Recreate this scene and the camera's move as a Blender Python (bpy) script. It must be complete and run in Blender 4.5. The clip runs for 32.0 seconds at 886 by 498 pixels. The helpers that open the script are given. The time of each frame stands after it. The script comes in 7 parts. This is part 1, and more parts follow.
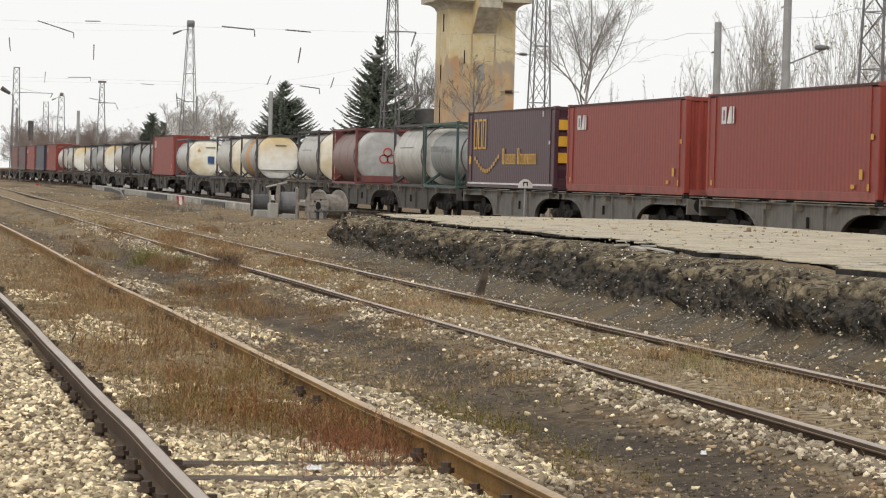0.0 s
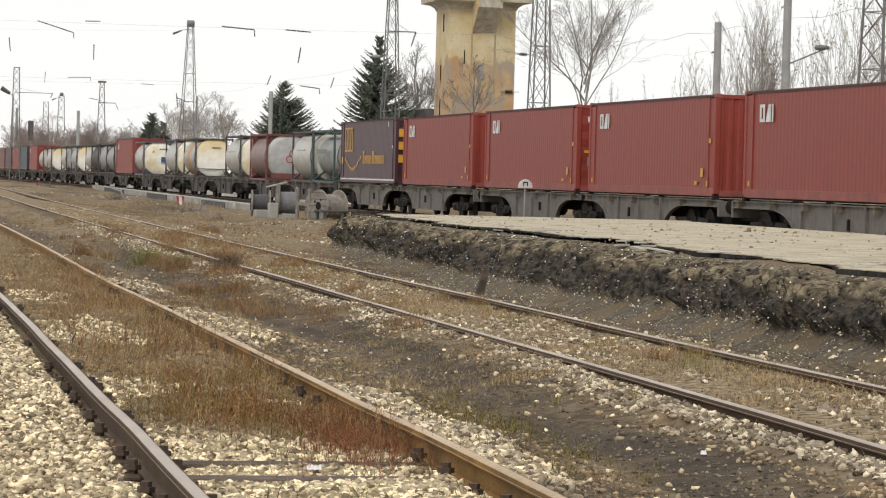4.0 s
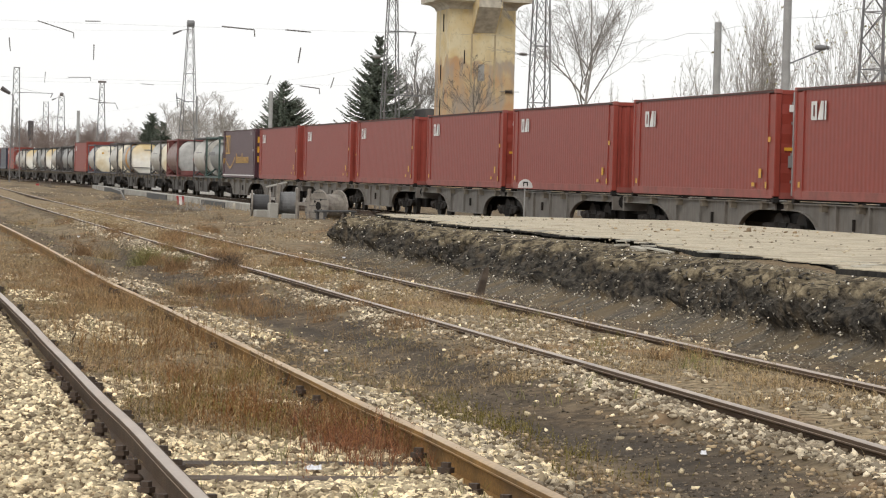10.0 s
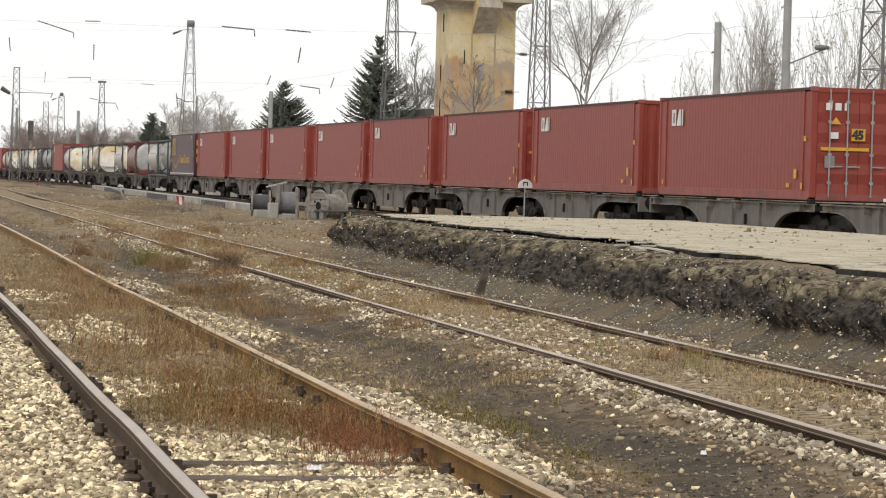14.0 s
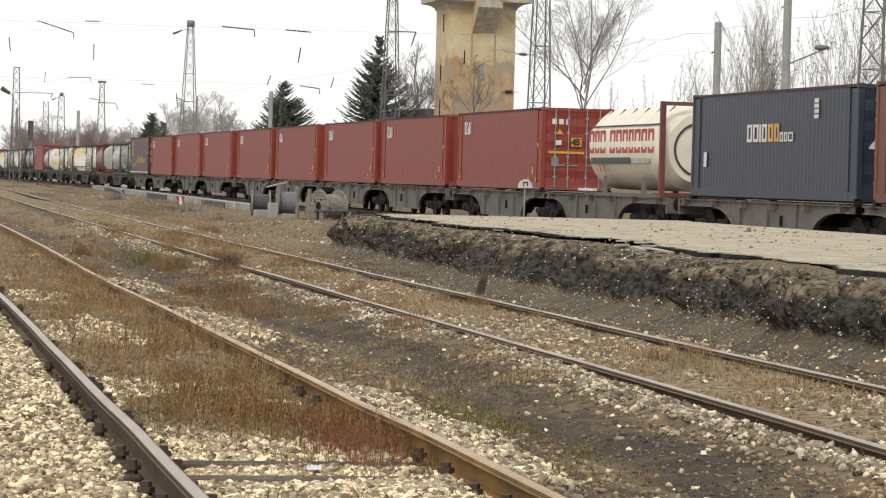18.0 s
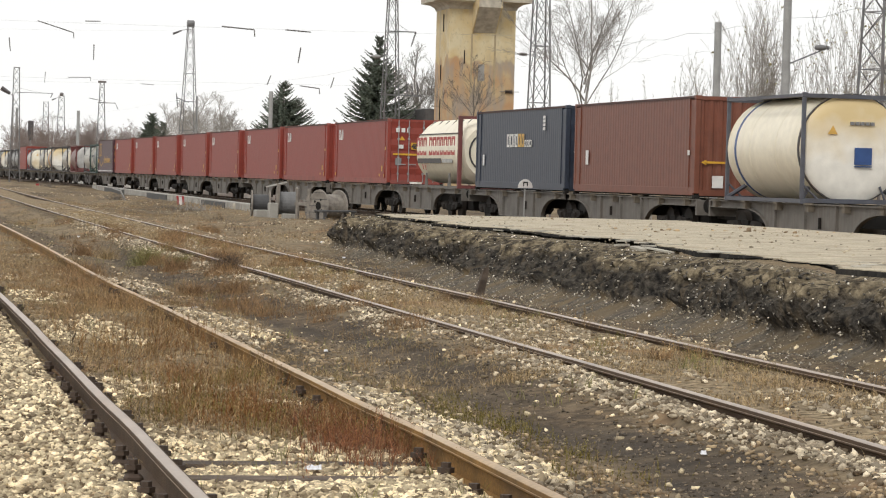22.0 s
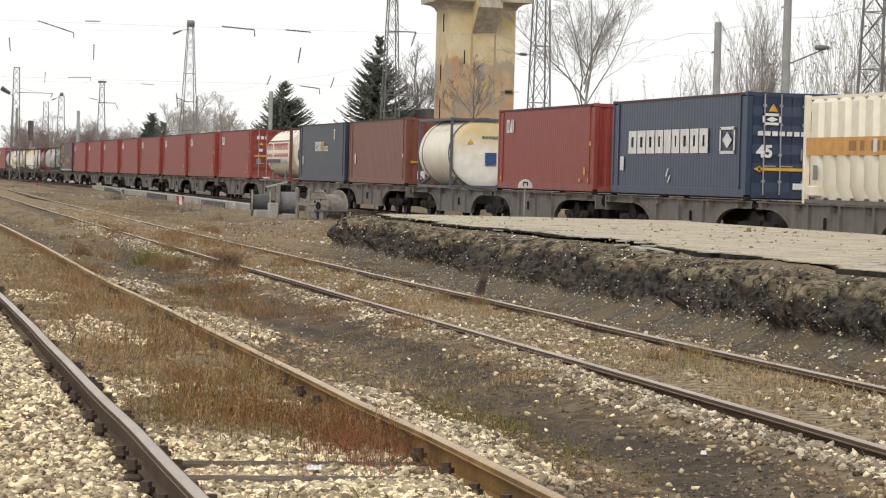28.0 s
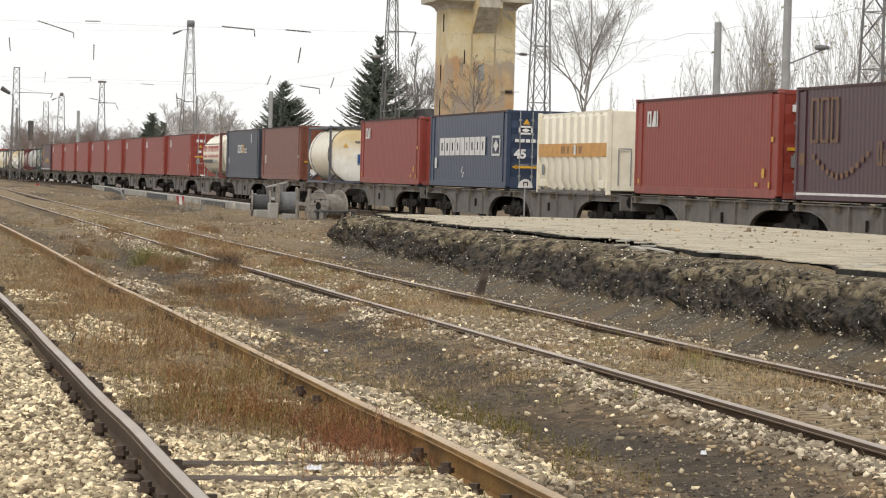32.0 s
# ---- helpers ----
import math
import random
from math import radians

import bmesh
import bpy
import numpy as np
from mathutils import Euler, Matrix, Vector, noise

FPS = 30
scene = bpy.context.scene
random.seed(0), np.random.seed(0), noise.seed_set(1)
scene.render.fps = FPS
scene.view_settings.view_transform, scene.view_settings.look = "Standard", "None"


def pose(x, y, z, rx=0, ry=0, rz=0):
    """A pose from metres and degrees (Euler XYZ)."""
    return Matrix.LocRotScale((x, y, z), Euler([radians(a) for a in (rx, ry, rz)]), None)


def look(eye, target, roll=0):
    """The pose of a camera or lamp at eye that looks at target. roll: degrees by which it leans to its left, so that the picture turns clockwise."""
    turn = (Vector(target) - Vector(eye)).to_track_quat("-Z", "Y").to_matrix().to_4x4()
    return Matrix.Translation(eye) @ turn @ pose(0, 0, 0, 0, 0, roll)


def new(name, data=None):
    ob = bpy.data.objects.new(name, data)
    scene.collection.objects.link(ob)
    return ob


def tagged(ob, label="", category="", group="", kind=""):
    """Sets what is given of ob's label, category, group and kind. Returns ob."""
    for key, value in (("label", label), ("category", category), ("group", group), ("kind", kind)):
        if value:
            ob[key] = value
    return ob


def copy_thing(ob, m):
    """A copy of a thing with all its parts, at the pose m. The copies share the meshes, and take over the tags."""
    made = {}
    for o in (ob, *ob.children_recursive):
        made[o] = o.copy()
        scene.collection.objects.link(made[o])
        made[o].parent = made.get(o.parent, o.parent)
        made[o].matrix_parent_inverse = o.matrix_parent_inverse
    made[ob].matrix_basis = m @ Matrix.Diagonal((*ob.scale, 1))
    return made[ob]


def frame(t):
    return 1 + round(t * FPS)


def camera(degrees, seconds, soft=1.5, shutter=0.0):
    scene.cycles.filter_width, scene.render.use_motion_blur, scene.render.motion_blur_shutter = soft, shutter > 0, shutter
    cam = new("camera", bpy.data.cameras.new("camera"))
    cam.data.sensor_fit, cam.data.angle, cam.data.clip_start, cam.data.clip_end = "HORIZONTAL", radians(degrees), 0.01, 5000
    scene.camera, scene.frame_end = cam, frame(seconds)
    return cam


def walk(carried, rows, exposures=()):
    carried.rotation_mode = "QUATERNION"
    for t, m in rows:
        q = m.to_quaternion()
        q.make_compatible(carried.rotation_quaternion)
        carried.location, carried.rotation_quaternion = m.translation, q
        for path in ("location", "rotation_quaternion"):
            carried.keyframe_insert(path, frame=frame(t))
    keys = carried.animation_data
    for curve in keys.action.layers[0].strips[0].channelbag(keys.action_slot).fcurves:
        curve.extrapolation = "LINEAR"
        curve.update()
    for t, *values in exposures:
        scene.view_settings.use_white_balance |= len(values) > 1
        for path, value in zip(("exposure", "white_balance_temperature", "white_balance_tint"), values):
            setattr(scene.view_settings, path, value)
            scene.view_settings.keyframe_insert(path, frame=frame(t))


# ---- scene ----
cam = camera(17.31, 32.0, soft=1.12)
EYE = Vector((0.0, 0.0, 1.32))
VIEW = look(EYE, EYE + Vector((0.20833711, 0.9777497, -0.02451871)), 1.5)
walk(cam, [(0.0, VIEW), (32.0, VIEW)], exposures=[(0.0, -0.06), (3.0, -0.01), (6.0, 0.04), (32.0, 0.04)])

# ---- world and sun: a bright overcast sky ----
world = bpy.data.worlds.new("overcast_sky")
scene.world = world
world.use_nodes = True
wn = world.node_tree.nodes
wl = world.node_tree.links
sky = wn.new("ShaderNodeTexSky")
sky.sky_type, sky.sun_disc = "NISHITA", False
sky.sun_elevation, sky.sun_rotation = radians(40), radians(213)
veil = wn.new("ShaderNodeMix")
veil.data_type = "RGBA"
veil.inputs["Factor"].default_value = 0.94
veil.inputs["B"].default_value = (10.15, 10.1, 10.0, 1)
wl.new(sky.outputs["Color"], veil.inputs["A"])
wl.new(veil.outputs["Result"], wn["Background"].inputs["Color"])
wn["Background"].inputs["Strength"].default_value = 0.1
sun = new("sun", bpy.data.lights.new("sun", "SUN"))
sun.data.energy, sun.data.angle, sun.data.color = 1.2, radians(18), (1.0, 0.96, 0.9)
sun.matrix_world = look((-22, -34, 34), (0, 0, 0))

# ---- materials ----


def mat(name, base, rough=0.7, metal=0.0, vary=0.15, scale=3.0, grain=0.1, gscale=60.0, bump=0.0, bscale=80.0, dirt=None, amount=0.35, dscale=1.2,
        streak=False, rand=0.0, island=0.0, spec=0.5, other=None):
    """A painted, stony or earthy surface: base colour, broad and fine variation, stains, relief."""
    m = bpy.data.materials.new(name)
    m.use_nodes = True
    n, l = m.node_tree.nodes, m.node_tree.links
    bs = n["Principled BSDF"]
    bs.inputs["Roughness"].default_value, bs.inputs["Metallic"].default_value = rough, metal
    bs.inputs["Specular IOR Level"].default_value = spec
    tc = n.new("ShaderNodeTexCoord")

    def tex(sc, detail, stretch=None):
        t = n.new("ShaderNodeTexNoise")
        t.inputs["Scale"].default_value, t.inputs["Detail"].default_value = sc, detail
        if stretch:
            mp = n.new("ShaderNodeMapping")
            mp.inputs["Scale"].default_value = stretch
            l.new(tc.outputs["Object"], mp.inputs["Vector"])
            l.new(mp.outputs["Vector"], t.inputs["Vector"])
        else:
            l.new(tc.outputs["Object"], t.inputs["Vector"])
        return t.outputs["Fac"]

    def mul(col, fac, lo, hi):
        mr = n.new("ShaderNodeMapRange")
        mr.inputs["From Min"].default_value, mr.inputs["From Max"].default_value = 0.3, 0.7
        mr.inputs["To Min"].default_value, mr.inputs["To Max"].default_value = lo, hi
        l.new(fac, mr.inputs["Value"])
        vm = n.new("ShaderNodeVectorMath")
        vm.operation = "SCALE"
        l.new(col, vm.inputs[0])
        l.new(mr.outputs["Result"], vm.inputs["Scale"])
        return vm.outputs["Vector"]
    rgb = n.new("ShaderNodeRGB")
    rgb.outputs[0].default_value = (*base, 1)
    col = rgb.outputs[0]
    if island:
        geo = n.new("ShaderNodeNewGeometry")
        col = mul(col, geo.outputs["Random Per Island"], 1 - island, 1 + island)
    if other:
        wh = n.new("ShaderNodeTexWhiteNoise")
        wh.noise_dimensions = "1D"
        l.new(geo.outputs["Random Per Island"], wh.inputs["W"])
        pick = n.new("ShaderNodeMapRange")
        pick.inputs["From Min"].default_value, pick.inputs["From Max"].default_value = 0.45, 1.0
        l.new(wh.outputs["Value"], pick.inputs["Value"])
        ox = n.new("ShaderNodeMix")
        ox.data_type = "RGBA"
        l.new(pick.outputs["Result"], ox.inputs["Factor"])
        l.new(col, ox.inputs["A"])
        ox.inputs["B"].default_value = (*other, 1)
        col = ox.outputs["Result"]
    if rand:
        oi = n.new("ShaderNodeObjectInfo")
        col = mul(col, oi.outputs["Random"], 1 - rand, 1 + rand)
    col = mul(col, tex(scale, 3), 1 - vary, 1 + vary)
    if grain:
        col = mul(col, tex(gscale, 2), 1 - grain, 1 + grain)
    if dirt:
        fac = tex(dscale, 5, (1, 6, 0.35) if streak else None)
        mr = n.new("ShaderNodeMapRange")
        mr.inputs["From Min"].default_value, mr.inputs["From Max"].default_value = 0.48, 0.75
        mr.inputs["To Max"].default_value = amount
        l.new(fac, mr.inputs["Value"])
        mx = n.new("ShaderNodeMix")
        mx.data_type = "RGBA"
        l.new(mr.outputs["Result"], mx.inputs["Factor"])
        l.new(col, mx.inputs["A"])
        mx.inputs["B"].default_value = (*dirt, 1)
        col = mx.outputs["Result"]
    l.new(col, bs.inputs["Base Color"])
    if bump:
        b = n.new("ShaderNodeBump")
        b.inputs["Strength"].default_value, b.inputs["Distance"].default_value = bump, 0.02
        l.new(tex(bscale, 4), b.inputs["Height"])
        l.new(b.outputs["Normal"], bs.inputs["Normal"])
    return m


RUST = (0.16, 0.075, 0.035)
GRIME = (0.06, 0.05, 0.042)
M = {
    "red": mat("red_paint", (0.25, 0.038, 0.024), 0.5, vary=0.1, dirt=(0.2, 0.07, 0.05), streak=True, amount=0.22),
    "red_rail": mat("dusty_red_paint", (0.27, 0.075, 0.06), 0.6, dirt=GRIME, amount=0.4),
    "edge_grime": mat("grimy_top_edge", (0.075, 0.035, 0.03), 0.7, vary=0.3, scale=2, dirt=GRIME, amount=0.6),
    "asphalt": mat("broken_asphalt", (0.035, 0.033, 0.03), 0.9, vary=0.3, scale=6, dirt=(0.12, 0.1, 0.075), amount=0.5, dscale=3, bump=0.5, bscale=40, spec=0.2),
    "maroon": mat("maroon_paint", (0.062, 0.021, 0.03), 0.45, dirt=(0.1, 0.06, 0.065), streak=True, amount=0.25),
    "navy": mat("navy_paint", (0.02, 0.037, 0.078), 0.42, dirt=(0.1, 0.1, 0.11), streak=True, amount=0.25),
    "slate": mat("slate_blue_paint", (0.026, 0.036, 0.058), 0.45, dirt=(0.1, 0.1, 0.1), streak=True, amount=0.25),
    "brown": mat("oxide_brown_paint", (0.165, 0.052, 0.029), 0.48, dirt=(0.2, 0.11, 0.08), streak=True, amount=0.3),
    "white": mat("white_paint", (0.74, 0.72, 0.66), 0.45, dirt=(0.35, 0.3, 0.22), streak=True, amount=0.3),
    "cream": mat("yellowed_white_paint", (0.82, 0.78, 0.66), 0.4, vary=0.1, grain=0.04, dirt=(0.6, 0.45, 0.22), amount=0.7, dscale=0.9),
    "silver": mat("dull_aluminium", (0.42, 0.415, 0.4), 0.45, 0.25, dirt=(0.25, 0.22, 0.19), streak=True, amount=0.4),
    # greyer than the white ends: the barrel's shaded side is in this colour
    "tankwhite": mat("weathered_white_shell", (0.5, 0.485, 0.445), 0.45, vary=0.12, grain=0.04, dirt=(0.24, 0.21, 0.17), amount=0.5, dscale=1.6),
    "cream_t": mat("creamy_tank_paint", (0.83, 0.77, 0.62), 0.42, vary=0.06, grain=0.03, dirt=(0.5, 0.42, 0.28), amount=0.3, dscale=1.4),
    "greytank": mat("grey_tank_paint", (0.33, 0.34, 0.33), 0.5, dirt=(0.16, 0.14, 0.12), streak=True, amount=0.5),
    "green": mat("teal_green_paint", (0.05, 0.09, 0.078), 0.55, dirt=GRIME, amount=0.4),
    "frame_blue": mat("blue_grey_frame_paint", (0.09, 0.095, 0.115), 0.5, dirt=GRIME, amount=0.4),
    "frame_dark": mat("dark_frame_paint", (0.06, 0.058, 0.058), 0.6, dirt=RUST, amount=0.3),
    "frame_red": mat("red_frame_paint", (0.165, 0.05, 0.046), 0.5, dirt=GRIME, amount=0.4),
    "bracket": mat("dusty_bracket_steel", (0.17, 0.145, 0.11), 0.8, dirt=GRIME, amount=0.6, dscale=5),
    "wagon": mat("grey_wagon_paint", (0.138, 0.127, 0.112), 0.65, vary=0.2, dirt=(0.09, 0.07, 0.055), streak=True, amount=0.7),
    "wagon_dark": mat("sooty_wagon_paint", (0.072, 0.066, 0.06), 0.75, vary=0.2, dirt=(0.05, 0.04, 0.033), streak=True, amount=0.7),
    "dustred": mat("dusty_red_shell", (0.24, 0.155, 0.14), 0.5, dirt=(0.2, 0.17, 0.16), streak=True, amount=0.5),
    "bandbrown": mat("brown_marking", (0.3, 0.15, 0.05), 0.6),
    "under": mat("grimy_black_steel", (0.014, 0.013, 0.012), 0.85, dirt=(0.05, 0.035, 0.025), amount=0.4, spec=0.25),
    "wheel": mat("worn_wheel_steel", (0.028, 0.025, 0.022), 0.75, 0.0, dirt=(0.06, 0.04, 0.028), amount=0.5, spec=0.3),
    "yellow": mat("yellow_marking", (0.62, 0.34, 0.03), 0.5),
    "orange": mat("orange_marking", (0.58, 0.29, 0.06), 0.5),
    "markwhite": mat("white_marking", (0.72, 0.71, 0.69), 0.5, dirt=(0.4, 0.36, 0.33), amount=0.4, dscale=6),
    "markred": mat("red_marking", (0.42, 0.05, 0.035), 0.5),
    "markblue": mat("blue_marking", (0.03, 0.075, 0.22), 0.4),
    "markblack": mat("black_marking", (0.03, 0.03, 0.03), 0.6),
    "markgrey": mat("grey_marking", (0.2, 0.2, 0.2), 0.5),
    "markfaded": mat("faded_gold_marking", (0.17, 0.09, 0.045), 0.6),
    "markgold": mat("gold_marking", (0.6, 0.36, 0.08), 0.5),
    "bar": mat("galvanised_bar", (0.33, 0.33, 0.33), 0.45, 0.5),
    "rail": mat("rusty_rail_steel", (0.075, 0.046, 0.026), 0.75, 0.0, spec=0.3, vary=0.25, gscale=200, grain=0.15, dirt=(0.07, 0.045, 0.03), amount=0.6, dscale=5, bump=0.15),
    "railhead": mat("worn_rail_head", (0.33, 0.25, 0.185), 0.34, 0.0, vary=0.2, scale=1.2, grain=0.1, gscale=25, dirt=(0.25, 0.14, 0.06), amount=0.8, dscale=0.35),
    "rail_rust": mat("orange_rail_rust", (0.23, 0.125, 0.035), 0.75, spec=0.3, vary=0.3, gscale=60, grain=0.25, dirt=(0.05, 0.035, 0.025), amount=0.95, dscale=0.7, bump=0.15),
    "head_rust": mat("orange_rail_head", (0.43, 0.29, 0.15), 0.45, vary=0.25, scale=1.2, grain=0.2, gscale=25, dirt=(0.45, 0.36, 0.25), amount=0.8, dscale=0.3),
    "sleeper": mat("weathered_sleeper_wood", (0.085, 0.06, 0.042), 0.85, vary=0.3, scale=8, dirt=(0.25, 0.2, 0.15), amount=0.4, dscale=9, bump=0.5, rand=0.25),
    "stone": mat("limestone_ballast", (0.8, 0.665, 0.44), 0.9, vary=0.22, scale=14, grain=0.2, gscale=70, island=0.42, other=(0.13, 0.095, 0.06), dirt=(0.15, 0.105, 0.06), amount=0.8, dscale=2.2, bump=0.5, bscale=60, spec=0.2),
    "chip": mat("pale_limestone_chips", (0.62, 0.57, 0.49), 0.9, vary=0.15, scale=8, island=0.5, spec=0.2),
    "stone_mid": mat("dusty_grey_ballast", (0.57, 0.485, 0.355), 0.9, vary=0.25, scale=10, grain=0.2, gscale=70, island=0.45, other=(0.13, 0.095, 0.062), dirt=(0.1, 0.072, 0.046), amount=0.85, dscale=2.0, bump=0.5, bscale=60, spec=0.2),
    "stone_dirty": mat("sooty_ballast", (0.185, 0.145, 0.1), 0.9, vary=0.2, scale=6, island=0.6, dirt=(0.07, 0.055, 0.045), amount=0.7, dscale=1.7),
    "stone_brown": mat("stained_ballast", (0.36, 0.27, 0.165), 0.9, vary=0.3, scale=6, island=0.45, other=(0.13, 0.09, 0.055), dirt=(0.15, 0.1, 0.06), amount=0.7, dscale=3, spec=0.2),
    "straw": mat("dry_straw_grass", (0.33, 0.24, 0.125), 0.8, vary=0.25, scale=1.5, island=0.45, grain=0),
    "russet": mat("russet_dry_weeds", (0.23, 0.135, 0.06), 0.8, vary=0.3, scale=1.5, island=0.45, grain=0),
    "rust": mat("rust_orange_weeds", (0.2, 0.095, 0.034), 0.8, vary=0.3, scale=1.5, island=0.4, grain=0, spec=0.2),
    "tan": mat("tan_weeds", (0.3, 0.2, 0.095), 0.8, vary=0.3, scale=1.5, island=0.4, grain=0, spec=0.2),
    "olive": mat("olive_weeds", (0.19, 0.155, 0.045), 0.8, vary=0.3, scale=1.5, island=0.4, grain=0, spec=0.2),
    "weeddark": mat("dark_dead_weeds", (0.1, 0.07, 0.045), 0.8, vary=0.3, scale=1.5, island=0.4, grain=0),
    "redweed": mat("reddish_weeds", (0.21, 0.085, 0.036), 0.8, vary=0.3, scale=1.5, island=0.45, grain=0),
    "green_grass": mat("green_weeds", (0.2, 0.185, 0.06), 0.75, vary=0.3, scale=2, island=0.4, grain=0),
    "concrete": mat("weathered_concrete", (0.36, 0.345, 0.31), 0.85, vary=0.2, scale=1.5, dirt=(0.14, 0.125, 0.1), amount=0.6, dscale=0.8, bump=0.3, bscale=30),
    "slab": mat("pale_broken_slab", (0.44, 0.38, 0.275), 0.9, vary=0.15, scale=2.5, grain=0.25, gscale=22, dirt=(0.24, 0.185, 0.12), amount=0.8, dscale=1.6, bump=0.4, bscale=25),
    "pale": mat("pale_platform_concrete", (0.78, 0.77, 0.74), 0.85, vary=0.1, dirt=(0.4, 0.37, 0.33)),
    "crustpale": mat("pale_crust", (0.45, 0.42, 0.35), 0.9, vary=0.2, scale=4, dirt=(0.2, 0.17, 0.13), amount=0.7, dscale=3),
    "rubble": mat("dusty_rubble", (0.33, 0.28, 0.2), 0.9, island=0.4, vary=0.2, scale=8),
    "fasten": mat("dark_rail_fastening", (0.06, 0.042, 0.03), 0.8, dirt=RUST, amount=0.4),
    "panel": mat("dark_grey_panel", (0.07, 0.07, 0.07), 0.8, dirt=GRIME),
    "wood": mat("grey_weathered_wood", (0.24, 0.215, 0.185), 0.85, vary=0.25, scale=5, dirt=(0.1, 0.085, 0.07), amount=0.6, dscale=4, bump=0.3, bscale=50),
    "cable": mat("black_cable", (0.06, 0.06, 0.062), 0.6),
    "cable_grey": mat("grey_cable", (0.17, 0.17, 0.17), 0.6),
    "mast": mat("galvanised_mast_steel", (0.19, 0.19, 0.19), 0.6, 0.3, dirt=RUST, amount=0.4),
    "pole": mat("concrete_pole", (0.32, 0.32, 0.31), 0.8, vary=0.15),
    "wire": mat("wire", (0.25, 0.25, 0.26), 0.6, 0.3),
    "insul": mat("dark_insulator", (0.09, 0.08, 0.08), 0.4),
    "hood": mat("stained_cement", (0.46, 0.42, 0.345), 0.9, vary=0.2, dirt=(0.2, 0.18, 0.15), amount=0.5),
    "run": mat("brown_water_stain", (0.4, 0.32, 0.2), 0.9, vary=0.25, scale=2, dirt=(0.27, 0.22, 0.16), amount=0.7, dscale=2),
    "roof": mat("dark_grey_roofing", (0.085, 0.08, 0.078), 0.85),
    "wall": mat("grey_render", (0.3, 0.29, 0.27), 0.9),
    "glass": mat("dark_glass", (0.02, 0.022, 0.025), 0.1),
    "bark": mat("grey_bark", (0.15, 0.13, 0.11), 0.9, vary=0.25),
    # both paler than the near bark: haze and sky glare are mixed in
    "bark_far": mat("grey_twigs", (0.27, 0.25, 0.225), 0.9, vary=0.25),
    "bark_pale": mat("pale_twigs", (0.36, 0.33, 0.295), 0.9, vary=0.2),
    "needle": mat("spruce_needles", (0.16, 0.185, 0.145), 0.9, vary=0.3, scale=1.0, island=0.35, grain=0, spec=0.1),
    "leafy": mat("yellowing_leaves", (0.3, 0.26, 0.13), 0.8, island=0.4, grain=0),
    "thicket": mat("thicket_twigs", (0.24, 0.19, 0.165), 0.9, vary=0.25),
    "plastic": mat("white_plastic", (0.78, 0.79, 0.82), 0.4),
    "redmark": mat("red_enamel", (0.33, 0.035, 0.035), 0.5),
    "clod": mat("coal_black_soil", (0.075, 0.065, 0.053), 0.95, vary=0.3, scale=3, island=0.5, dirt=(0.2, 0.17, 0.13), amount=0.5, dscale=2.5),
}


